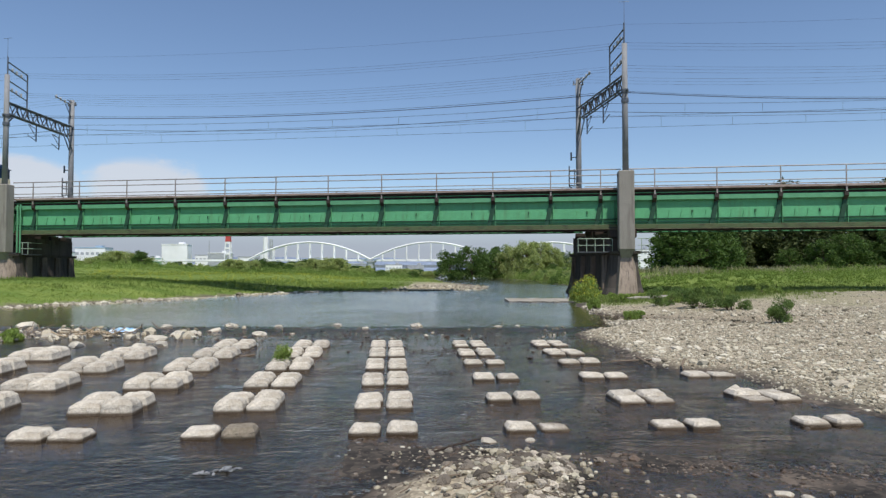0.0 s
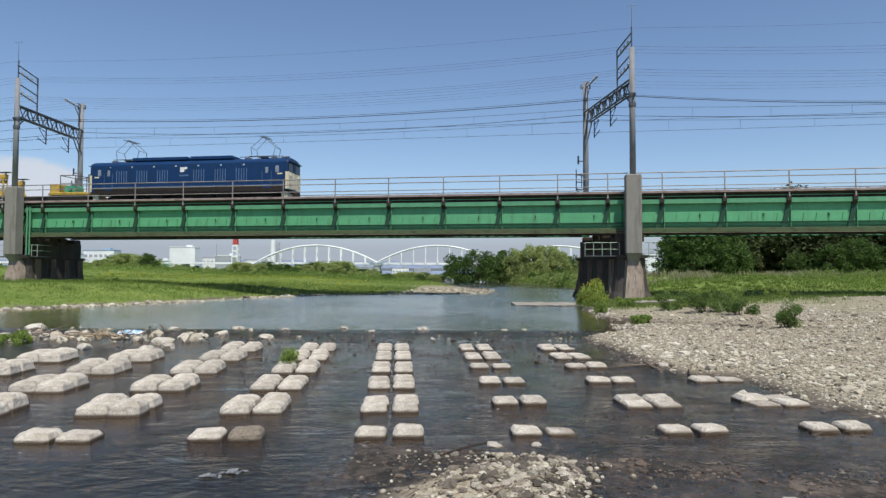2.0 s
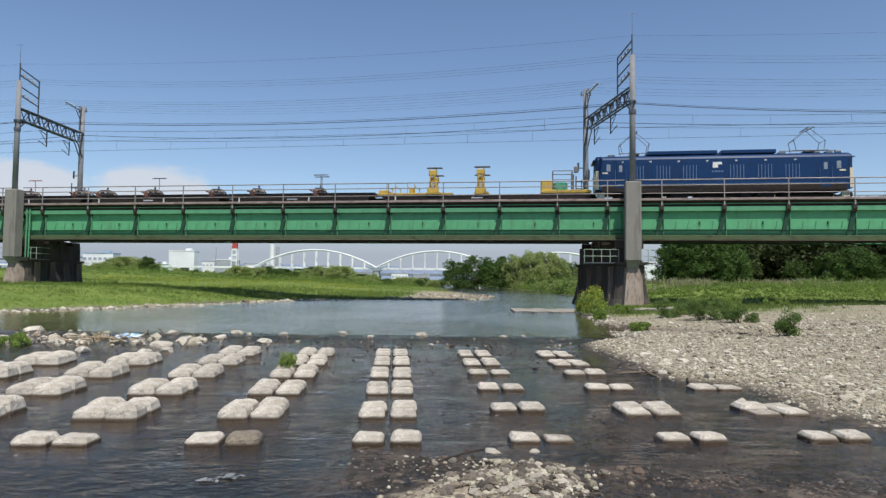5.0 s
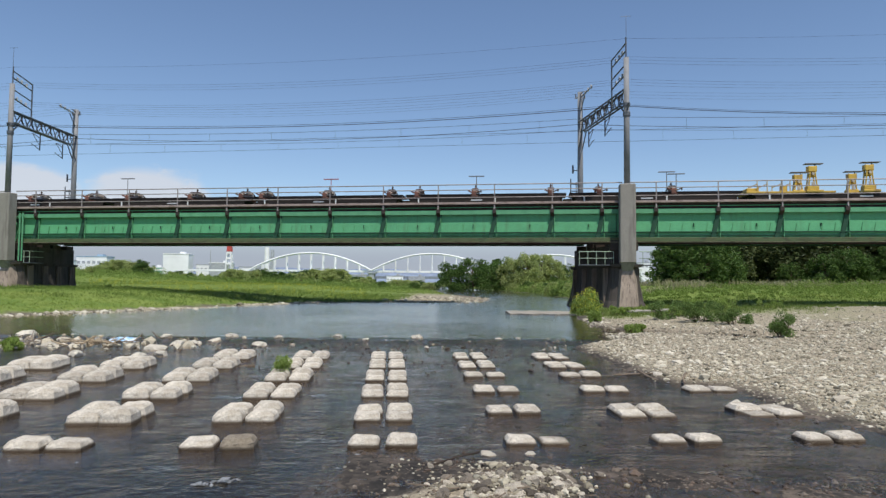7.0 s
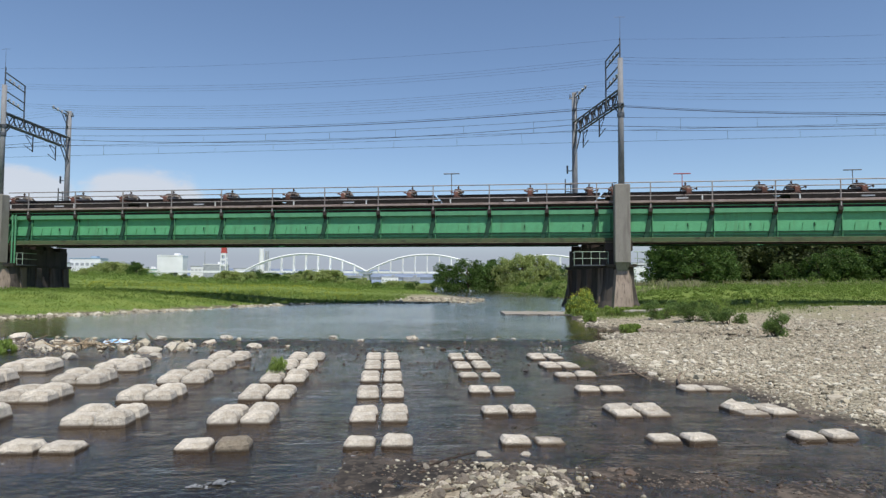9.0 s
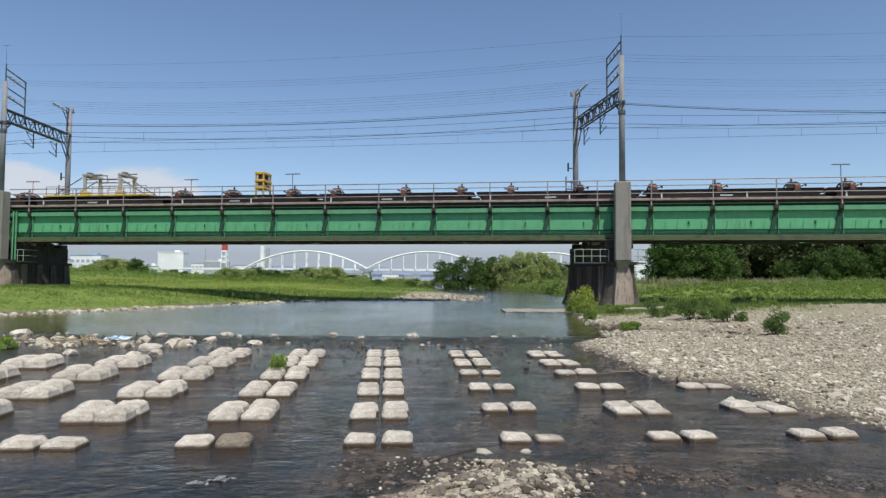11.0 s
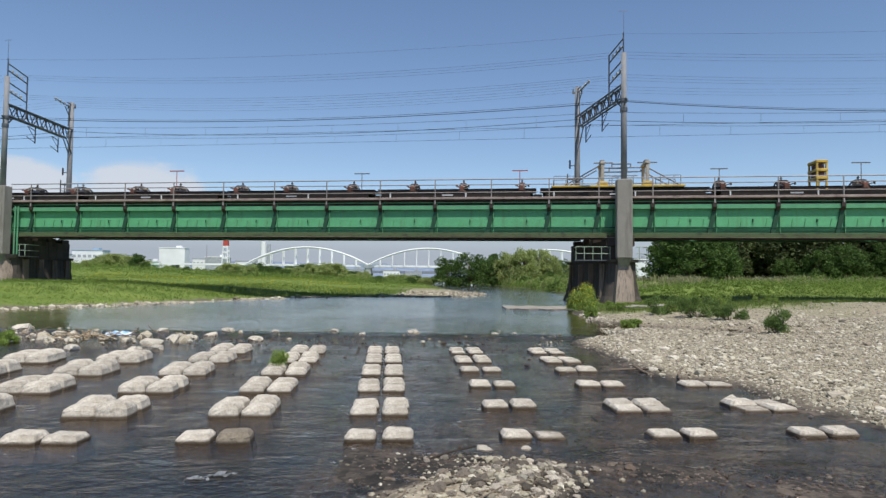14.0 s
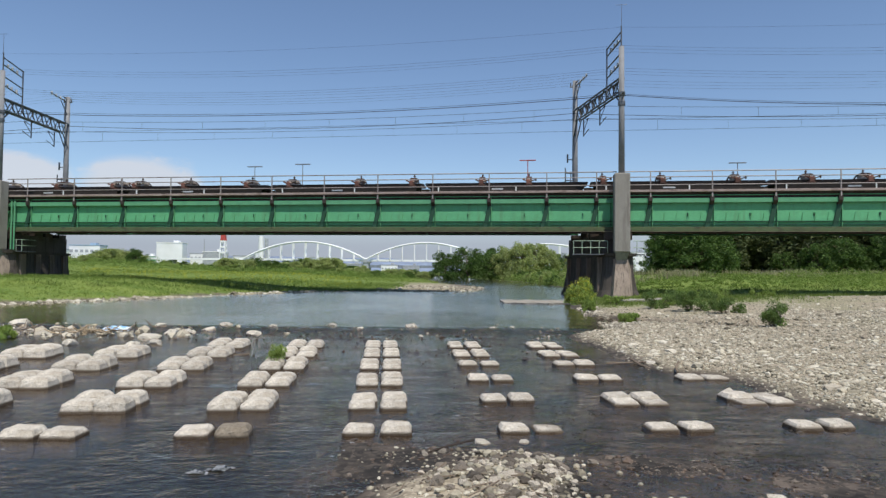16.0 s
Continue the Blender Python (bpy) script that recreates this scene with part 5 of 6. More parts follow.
                t.rod((c - 152.0, y, 2.25), (c - 149.8, y, 2.25), 0.028, n=6).rod((c - 144.0, y, 2.25), (c - 142.5, y, 2.25), 0.028, n=6).rod((c - 147.6, y, 2.2), (c - 146.6, y, 2.2), 0.028, n=6)
            for s in (148.3, 144.95):
                t.rod((c - s - 0.6, 0, 3.42), (c - s + 0.9, 0, 3.42), 0.05).box((c - s, -0.4, 3.3), (0.35, 0.6, 0.5), chamfer=0.06)
            part("gantry_gear", t, T_GREY, w, "grey struts, hoists and handrails")


build_train()


# ---------------------------------------------------------------- concrete blocks in the river
def block_mesh(seed, top, flat=False, mat=BLOCK):
    """Pillow-shaped concrete block with a battered foot."""
    r = random.Random(seed)
    n, rings = 28, []
    foot = ((-0.30, 1.30), (-0.10, 1.14), (-0.05, 1.07), (0.0, 1.02))
    worn = ((0.30, 1.0), (0.50, 0.97), (0.90, 0.75), (0.97, 0.69), (1.05, 0.44), (1.09, 0.16))
    crisp = ((0.30, 1.0), (0.50, 0.985), (0.96, 0.80), (1.0, 0.77), (1.0, 0.50), (1.0, 0.18))
    for z, k in foot + tuple((top * p, q) for p, q in (crisp if flat else worn)):
        ring = []
        for i in range(n):
            a = 2 * math.pi * i / n
            q = (abs(math.cos(a)) ** 12 + abs(math.sin(a)) ** 12) ** (-1 / 12)
            w = 1 + r.uniform(-0.02, 0.02)
            ring.append((0.178 * k * q * math.cos(a) * w, 0.178 * k * q * math.sin(a) * w, z + r.uniform(-0.006, 0.006)))
        rings.append(ring)
    return Shape().loft(rings).mesh("concrete_block", mat)


def build_blocks():
    shapes = [block_mesh(i, h) for i, h in enumerate((0.095, 0.105, 0.09, 0.115, 0.10, 0.11))]
    mossy = block_mesh(9, 0.10, True, BLOCK_DARK)
    slabs = [block_mesh(20 + i, h, True) for i, h in enumerate((0.085, 0.095, 0.08, 0.09, 0.085, 0.095))]
    turn = radians(4.6)
    ex, ey = Vector((math.cos(turn), math.sin(turn))), Vector((-math.sin(turn), math.cos(turn)))
    r = random.Random(5)
    for row in range(0, 7):
        for col in range(-5, 5):
            for iy in (0, 1):
                for ix in (0, 1):
                    c = Vector((-0.70, 7.64)) + ex * (col * 1.84) + ey * ((row - 1) * 1.78)
                    c += ex * ((ix - 0.5) * 0.43) + ey * ((iy - 1) * 0.44)
                    if col >= 1 and row >= 1:
                        c += ex * (0.045 * col * (row - 1) - 0.025 * col)
                    if row == 6:
                        c -= ey * 0.10
                    if row == 2 and col >= 2 and iy == 0:
                        c += ey * 0.12
                    z = -0.13
                    z += (0.040 + 0.022 * max(0, -col) - 0.014 * max(0, col)) * (row >= 2)
                    if iy == 0:
                        z -= 0.02 if (row >= 2 and col <= 0) or row >= 5 or (row == 2 and col >= 2) else 0.16
                    if row <= 1 and iy == 0:
                        z -= 0.25
                    if row == 0:
                        c -= ey * 0.86
                        z -= 0.075
                    if col >= 1:
                        z -= 0.015
                    z += r.uniform(-0.009, 0.009)
                    m = pose(c.x + r.uniform(-0.012, 0.012), c.y + r.uniform(-0.012, 0.012), z, r.uniform(-3, 3), r.uniform(-3, 3), 4.6 + r.uniform(-4, 4))
                    if z > -0.32 and not (row == 0 and col <= 0) and not (row == 6 and col not in (-2, -1, 0, 1, 2)):
                        ob = thing("concrete_block", m, "pale weathered concrete block standing in shallow water", "concrete block", "river bed blocks", mesh=r.choice(slabs if col >= 0 or row <= 1 else shapes))
                        if (row, col, ix) == (1, -1, 1):
                            ob.data = mossy
                            tagged(ob, "algae brown concrete block standing in shallow water", "concrete block", "river bed blocks")
                        wide = 1 + 0.05 * max(0, -col) + 0.09 * max(0, col - 1) * (row >= 2)
                        ob.scale = (wide, wide, 1 + r.uniform(-0.1, 0.15))


build_blocks()


# ---------------------------------------------------------------- stones
def stone_template(seed, fine=1):
    r = np.random.RandomState(seed)
    bm = bmesh.new()
    bmesh.ops.create_icosphere(bm, subdivisions=fine, radius=1)
    v = np.array([p.co[:] for p in bm.verts])
    f = np.array([[p.index for p in q.verts] for q in bm.faces])
    bm.free()
    v *= 1 + r.uniform(-0.28, 0.28, (len(v), 1))
    return v, f


STONES = [stone_template(i, 2) for i in range(6)]
CHIPS = [stone_template(i, 1) for i in range(8)]


def scatter_stones(name, pts, sizes, seed, label, mat=None):
    """Many stones in one mesh."""
    r = np.random.RandomState(seed)
    pts, sizes = np.asarray(pts, float), np.asarray(sizes, float)
    n = len(pts)
    kind, a = r.randint(8, size=n), r.uniform(0, 6.28, n)
    sc = sizes[:, None] * np.c_[r.uniform(0.8, 1.3, n), r.uniform(0.7, 1.0, n), r.uniform(0.45, 0.7, n)]
    vs, fs, k = [], [], 0
    for t in range(8):
        v, f = CHIPS[t]
        p = kind == t
        w = v[None] * sc[p][:, None]
        c, q = np.cos(a[p])[:, None], np.sin(a[p])[:, None]
        w = np.stack([w[..., 0] * c - w[..., 1] * q, w[..., 0] * q + w[..., 1] * c, w[..., 2]], -1)
        w += pts[p][:, None] + np.array([0, 0, 1]) * (sizes[p] * 0.12)[:, None, None]
        m = int(p.sum())
        vs.append(w.reshape(-1, 3))
        fs.append((f[None] + (np.arange(m) * len(v))[:, None, None] + k).reshape(-1, 3))
        k += m * len(v)
    return thing(name, Matrix.Identity(4), label, "stones", kind="stuff", mesh=raw_mesh(name, np.concatenate(vs), np.concatenate(fs), mat or STONE))


def ground_at(x, y):
    return float(terrain(x, y)[0])


def build_gravel():
    r = np.random.RandomState(11)
    # bar on the far side of the run, denser and finer near the water
    pts, sizes = [], []
    n = 90000
    rad = r.uniform(0, 1, n) ** 1.7 * 36 + 7.5
    az = r.uniform(0.05, 0.68, n)
    x, y = rad * np.sin(az), rad * np.cos(az)
    z, g = terrain(x, y)
    dr = x - np.interp(y, *RIGHT_EDGE)
    keep = (dr > -0.35 - 0.5 * r.uniform(0, 1, n) ** 3) & ((z > 0.0) | (y < 20)) & ((y < 22.5 - 0.35 * (x - 9)) | (x < 5.2) | (x > 13) | (r.uniform(0, 1, n) < 0.6)) & (g > r.uniform(0.25, 0.75, n)) & (y > 3) & (r.uniform(0, 1, n) > 0.82 * smooth_step(y + 0.4 * x, 23, 36))
    pts = np.c_[x, y, np.maximum(z, -0.13)][keep]
    m = len(pts)
    sizes = np.minimum(0.012 + r.gamma(1.0, 0.011, m), 0.11) * (0.75 + rad[keep] / 60)
    scatter_stones("gravel_bar", pts, sizes, 3, "pale sunlit river gravel and cobbles")
    n = 2600
    rad, az = 9 + 24 * r.uniform(0, 1, n) ** 1.2, r.uniform(0.12, 0.66, n)
    x, y = rad * np.sin(az), rad * np.cos(az)
    z, g = terrain(x, y)
    dr = x - np.interp(y, *RIGHT_EDGE)
    keep = (dr > -0.2) & (g > 0.5) & (z > -0.1) & (r.uniform(0, 1, n) < 0.12 + 0.88 * np.exp(-np.maximum(dr, 0) / 0.9))
    scatter_stones("bar_cobbles", np.c_[x, y, z][keep], np.minimum(0.035 + r.gamma(1.3, 0.020, int(keep.sum())), 0.14), 13, "larger pale cobbles along the water's edge", PALE_STONE)
    # shore line of the meadow
    pts, sizes = [], []
    for i in range(1500):
        yy = r.uniform(27, 62)
        xx = np.interp(yy, *LEFT_EDGE) + r.normal(0, 0.35) + 0.4
        pts.append((xx, yy, float(terrain(xx, yy)[0]) * 0.3 + 0.02))
        sizes.append(0.05 + r.gamma(1.5, 0.03))
    for i in range(1500):
        xx, yy = r.uniform(-9, 5.2), r.uniform(54, 76)
        zz, gg = terrain(xx, yy)
        if gg > 0.4 and zz > -0.1:
            pts.append((xx, yy, float(zz)))
            sizes.append(0.05 + r.gamma(1.5, 0.03))
    scatter_stones("shore_stones", pts, sizes, 4, "pale stones along the meadow shore")
    # small stones that break the surface round the crest of the weir
    pts, sizes = [], []
    for i in range(380):
        xx = r.uniform(-16, 4.5)
        yy = 20.2 + r.normal(0, 0.9) - abs(r.normal(0, 0.8))
        pts.append((xx, yy, -0.10 + 0.1 * (yy > 19.8) - r.uniform(0, 0.06)))
        sizes.append(0.014 + r.gamma(1.3, 0.014))
    scatter_stones("weir_stones", pts, sizes, 5, "small wet stones along the weir crest")
    pts, sizes = [], []
    n = 7800
    near = np.arange(n) % 3 > 0
    x = np.where(near, r.uniform(-1.2, 5.4, n), r.uniform(-9, 5, n))
    y = np.where(near, r.uniform(4.3, 9.5, n), r.uniform(6, 20, n))
    pts = [tuple(p) for p in np.c_[x, y, np.minimum(terrain(x, y)[0], -0.125) - r.uniform(-0.01, 0.03, n)]]
    sizes = list((0.007 + r.gamma(1.1, 0.008, n)) * (0.7 + y / 20))
    for i in range(1500):
        xx, yy = r.uniform(1.4, 4.6), r.normal(6.15, 0.28)
        pts.append((xx, yy, max(-0.14, ground_at(xx, yy) - 0.005)))
        sizes.append(0.005 + r.gamma(1.1, 0.006))
    for i in range(700):
        xx, yy = r.normal(-0.2, 0.5), r.uniform(5.4, 7.5)
        pts.append((xx, yy, max(-0.14, ground_at(xx, yy) - 0.005)))
        sizes.append(0.005 + r.gamma(1.1, 0.007))
    for i in range(2600):
        xx, yy = r.uniform(-9, 5.5), r.uniform(7.5, 20.4)
        if wave(xx, yy, 0.9, 45) + 0.12 * (yy - 15) > r.uniform(-0.3, 0.9) and xx < np.interp(yy, *RIGHT_EDGE):
            pts.append((xx, yy, -0.122))
            sizes.append((0.008 + r.gamma(1.1, 0.007)) * (0.6 + yy / 16))
    scatter_stones("bed_stones", pts, sizes, 8, "small wet brown stones in the shallow bed", WET_STONE)
    pts = np.c_[r.uniform(-13.5, -7.2, 90), r.uniform(17.4, 20.6, 90), np.full(90, -0.10)]
    scatter_stones("weir_rubble", pts, 0.05 + r.gamma(1.6, 0.03, 90), 9, "pale rubble stones heaped against the weir", PALE_STONE)
    # the heap before the camera
    pts, sizes = [], []
    x, y = r.normal(0.60, 0.55, 1700), r.uniform(3.4, 7.3, 1700)
    z = terrain(x, y)[0]
    ok = z > -0.11 - 0.05 * r.uniform(0, 1, 1700) ** 4
    pts = np.c_[x, y, z][ok]
    sizes = 0.008 + r.gamma(1.6, 0.006, len(pts))
    x, y = r.normal(0.85, 0.45, 750), r.uniform(4.4, 7.2, 750)
    z = terrain(x, y)[0]
    ok = z > -0.095 - 0.05 * r.uniform(0, 1, 750) ** 5
    pts = np.concatenate([pts, np.c_[x, y, z + r.uniform(0, 0.02, 750)][ok]])
    sizes = np.concatenate([sizes, np.minimum(0.016 + r.gamma(1.4, 0.010, int(ok.sum())), 0.06)])
    x, y = r.normal(0.2, 0.75, 2600), r.uniform(-1.6, 3.4, 2600)
    z = terrain(x, y)[0]
    pts = np.concatenate([pts, np.c_[x, y, z][z > -0.14]])
    sizes = np.concatenate([sizes, 0.010 + r.gamma(1.6, 0.007, int((z > -0.14).sum()))])
    scatter_stones("gravel_heap", pts, sizes, 6, "heap of small pale gravel before the camera")
    heap = thing("cobble_heap", Matrix.Identity(4), "loose pale cobbles heaped on a gravel spit", "stones")
    meshes = [raw_mesh("cobble", v * (1, 0.8, 0.6), f, PEBBLE) for v, f in STONES]
    rocks = [raw_mesh("boulder", v * (1, 0.8, 0.6), f, ROCK) for v, f in STONES]
    dim = [raw_mesh("cobble", v * (1, 0.75, 0.55), f, PEBBLE_DARK) for v, f in STONES]
    count = 0
    while count < 260:
        xx, yy = r.normal(0.78, 0.45), r.uniform(5.0, 7.2)
        zz = float(terrain(xx, yy)[0])
        if zz < -0.085 - 0.05 * r.uniform() ** 4:
            continue
        s = min(0.022 + r.gamma(1.5, 0.012), 0.075)
        m = pose(xx, yy, zz + s * 0.25, r.uniform(-25, 25), r.uniform(-25, 25), r.uniform(0, 360)) @ Matrix.Diagonal((s, s, s, 1))
        part("cobble", (dim if r.uniform() < 0.5 else meshes)[r.randint(6)], None, heap, at=m)
        count += 1
    # single boulders on the crest and in the run
    for xx, yy, s in ((-0.88, 20.9, 0.20), (-3.35, 20.9, 0.17), (1.75, 20.7, 0.10), (-13.2, 20.7, 0.28), (-10.2, 18.2, 0.26), (-7.8, 17.8, 0.24), (-7.05, 16.4, 0.20), (-7.5, 16.1, 0.19), (-9.1, 16.2, 0.22), (-8.7, 20.5, 0.17), (-7.8, 19.2, 0.22), (-7.5, 19.6, 0.19), (-7.0, 20.0, 0.22), (-6.8, 20.9, 0.21), (-5.4, 19.1, 0.20), (-5.2, 20.6, 0.13), (-2.4, 20.2, 0.09), (2.4, 20.9, 0.09),
                      (-11.2, 18.6, 0.20), (-11.9, 19.4, 0.17), (-12.5, 18.4, 0.18), (-13.8, 18.9, 0.2), (-9.9, 19.2, 0.15), (-8.9, 18.7, 0.14), (0.50, 7.22, 0.07), (0.97, 7.25, 0.05), (2.85, 5.5, 0.06), (3.0, 5.4, 0.05), (4.6, 10.3, 0.12)):
        zz = (-0.02 if yy > 20 else -0.12)
        m = pose(xx, yy, zz, r.uniform(-8, 8), r.uniform(-8, 8), r.uniform(0, 360)) @ Matrix.Diagonal((s * 1.25, s * 1.0, s * 0.85, 1))
        thing("boulder", m, "rounded pale boulder lying in the river", "boulder", "river boulders", mesh=rocks[r.randint(6)])


build_gravel()


# ---------------------------------------------------------------- plants
def leaf_cloud(r, centres, radii, count, size, droop=0.0, slim=0.42):
    """Small bent leaf sprays scattered through clumps; returns vertices and quads."""
    k = r.randint(len(centres), size=count)
    d = r.normal(size=(count, 3))
    d /= np.linalg.norm(d, axis=1)[:, None]
    rad = radii[k] * r.uniform(0.55, 1.05, count)
    p = centres[k] + d * rad[:, None] * (1, 1, 0.8)
    a = r.normal(size=(count, 3))
    a[:, 2] = a[:, 2] * 0.6 - droop
    a /= np.linalg.norm(a, axis=1)[:, None]
    b = np.cross(a, r.normal(size=(count, 3)))
    b /= np.linalg.norm(b, axis=1)[:, None]
    s = size * r.uniform(0.6, 1.4, count)[:, None]
    v = np.stack([p - a * s, p + b * s * slim, p + a * s, p - b * s * slim], 1).reshape(-1, 3)
    return v, np.arange(4 * count).reshape(-1, 4)


def build_tree(name, seed, height, width, leafmat, count, size, label, trunk_h=0.02, droop=0.0, clumps=80, group="riverside trees"):
    r = np.random.RandomState(seed)
    t = thing(name, Matrix.Identity(4), label, "tree", group)
    s = Shape()
    top = Vector((r.normal(0, 0.05) * width, r.normal(0, 0.05) * width, height * 0.7))
    s.rod((0, 0, -0.5), tuple(top * 0.45), height * 0.035, height * 0.022).rod(tuple(top * 0.45), tuple(top), height * 0.022, height * 0.008)
    cs, rs = [], []
    for i in range(clumps):
        h = trunk_h + (1 - trunk_h) * r.uniform(0.05, 0.93)
        prof = math.sqrt(max(0.05, 1 - max(0, (h - 0.3) / 0.72) ** 2))
        a, d = r.uniform(0, 6.28), math.sqrt(r.uniform(0.05, 1)) * prof * width * 0.42
        c = Vector((math.cos(a) * d, math.sin(a) * d, h * height))
        cs.append(c)
        rs.append(height * r.uniform(0.08, 0.17))
        if i % 2 == 0:
            s.rod(tuple(top * min(0.95, max(0.25, h - 0.2))), tuple(c), height * 0.008, height * 0.003, 5)
    part("trunk", s, BARK, t)
    v, f = leaf_cloud(r, np.array([c[:] for c in cs]), np.array(rs), count, size, droop)
    part("crown", raw_mesh("crown", v, f, leafmat), None, t)
    return t


def build_trees():
    r = random.Random(8)
    dark = [build_tree("broadleaf_tree", 30 + i, 12, 9, LEAF_DARK, 9000, 0.30, "dense dark green riverside broadleaf tree", 0.05) for i in range(3)]
    mid = [build_tree("broadleaf_tree", 40 + i, 8, 10, LEAF, 8000, 0.22, "rounded green broadleaf tree on the bank", 0.02) for i in range(2)]
    pale = [build_tree("willow_tree", 50 + i, 8, 9, LEAF_PALE, 7000, 0.22, "pale green feathery willow", 0.02, 0.9) for i in range(2)]
    used = set()

    def put(kinds, x, y, size, broad=1.0):
        i = r.randrange(len(kinds))
        src = kinds[i]
        m = pose(x, y, ground_at(x, y) - 0.1, 0, 0, r.uniform(0, 360)) @ Matrix.Diagonal((size * broad, size * broad, size, 1))
        if src.name not in used:
            used.add(src.name)
            src.matrix_basis = m
        else:
            c = copy_thing(src, Matrix.Identity(4))
            c.matrix_basis = m

    # wood behind the meadow
    for az, d, s in ((19.6, 92, 0.62), (21.0, 95, 0.66), (22.4, 98, 0.72), (23.8, 92, 0.75), (25.2, 96, 0.85), (27.4, 104, 1.19), (34.6, 106, 1.22), (27.6, 92, 0.85), (28.8, 98, 0.80), (30.0, 90, 0.85), (31.2, 97, 0.9), (32.4, 92, 1.0), (33.6, 95, 1.05), (35.0, 90, 1.0), (36.6, 92, 1.0), (38.5, 95, 1.0), (41.0, 95, 1.0), (22.0, 112, 0.8), (24.5, 115, 0.9), (29.5, 112, 0.95), (34.0, 110, 1.0), (44.0, 92, 1.0), (48.0, 90, 1.0)):
        a = math.atan(math.tan(radians(az)))
        put(dark, d * math.tan(a), d, s)
    for az, d, s in ((19.4, 86, 0.80), (20.8, 84, 0.90), (22.2, 86, 0.85), (23.4, 88, 0.72), (30.4, 84, 0.55), (32.0, 83, 0.62), (33.4, 84, 0.5), (35.2, 82, 0.7), (28.0, 88, 0.4)):
        put(mid, d * math.tan(radians(az)), d, s)
    # round trees and willows across the river
    for px, d, s, kinds in ((0.010, 150, 0.85, mid), (0.045, 148, 0.98, mid), (0.072, 152, 0.85, mid), (0.105, 150, 0.95, pale), (0.128, 146, 0.98, pale), (0.150, 152, 0.9, pale), (0.168, 150, 0.72, pale), (0.085, 165, 1.0, mid), (0.185, 158, 0.6, mid), (0.205, 150, 0.55, pale), (0.225, 155, 0.6, mid), (0.245, 150, 0.55, mid), (0.28, 150, 0.7, mid)):
        put(kinds, px * d, d, s)
    # scrub along the far levee
    for k in range(230):
        px = r.uniform(-0.66, -0.10) if k < 200 else r.uniform(-0.10, 0.0)
        d = r.uniform(150, 215)
        s = r.uniform(0.12, 0.36) * (1.35 if -0.33 < px < -0.16 or -0.53 < px < -0.46 else 0.42 if -0.46 < px < -0.34 else 0.8)
        put(mid if r.random() < 0.45 else pale, px * d, d, s, r.uniform(1.0, 2.4))
    # scrub along the far right bank
    for k in range(40):
        d = r.uniform(85, 150)
        px = 0.02 + (0.19 - 0.02) * r.random()
        x = max(px * d, float(np.interp(d, *RIGHT_EDGE)) + r.uniform(0.5, 5))
        put(pale if r.random() < 0.6 else mid, x, d, r.uniform(0.12, 0.26))


build_trees()


def build_bush(x, y, h, w, mat, seed, label, blossom=0):
    r = np.random.RandomState(seed)
    b = thing("bush", pose(x, y, ground_at(x, y)), label, "bush", "bank bushes")
    s = Shape()
    cs, rs = [], []
    for i in range(16):
        a, d = r.uniform(0, 6.28), math.sqrt(r.uniform(0, 1)) * w * 0.4
        c = np.array([math.cos(a) * d, math.sin(a) * d, h * r.uniform(0.06, 0.85)])
        s.rod((d * 0.2 * math.cos(a), d * 0.2 * math.sin(a), -0.1), tuple(c), 0.014, 0.006, 5)
        cs.append(c)
        rs.append(h * r.uniform(0.18, 0.32))
    part("woody_base", s, BARK, b)
    v, f = leaf_cloud(r, np.array(cs), np.array(rs), int(3400 * min(1.0, 0.15 + w * 0.85)), 0.066 * max(0.7, h), -1.3, 0.2)
    part("leaves", raw_mesh("leaves", v, f, mat), None, b)
    if blossom:
        v, f = leaf_cloud(r, np.array(cs) + (0, 0, h * 0.15), np.array(rs), blossom, 0.05, 0)
        part("blossom", raw_mesh("blossom", v, f, BLOSSOM), None, b, "yellow blossom")


BUSH_SPOTS = [(7.9, 36.5, 1.5, 1.6, BUSH, 1, "yellow flowering rape plant beside the pier", 1300), (9.7, 18.7, 0.70, 0.75, HERB, 2, "dark green bush on the gravel", 0), (10.9, 24.5, 0.75, 1.4, HERB, 3, "low green bush on the gravel", 0),
              (10.3, 26.3, 0.85, 1.6, HERB, 4, "low green bush on the gravel", 0), (9.7, 28.6, 0.8, 1.8, HERB, 5, "low green bush on the gravel", 0), (7.2, 24.6, 0.42, 0.9, BUSH, 6, "low green weeds on the gravel", 0), (11.4, 31.5, 0.55, 1.5, BUSH, 7, "low green weeds on the gravel", 0),
              (9.2, 34.0, 0.5, 1.2, BUSH, 8, "low green weeds on the gravel", 0), (18.5, 37, 0.5, 1.6, BUSH, 9, "low green bush in the meadow", 0), (-3.12, 12.75, 0.52, 0.22, BUSH, 10, "weeds growing on a river block", 0), (-11.9, 17.6, 0.4, 1.3, BUSH, 11, "green weeds among the weir stones", 0), (-13.0, 17.2, 0.35, 1.0, BUSH, 12, "green weeds among the weir stones", 0),
              (6.9, 30.0, 0.5, 0.8, BUSH, 13, "reed tuft at the water", 0), (15.6, 36.5, 0.7, 2.2, BUSH, 14, "low green bush in the meadow", 0), (13.2, 35.0, 0.8, 2.2, BUSH, 15, "low green bush in the meadow", 0)]
for spot in BUSH_SPOTS:
    build_bush(*spot)


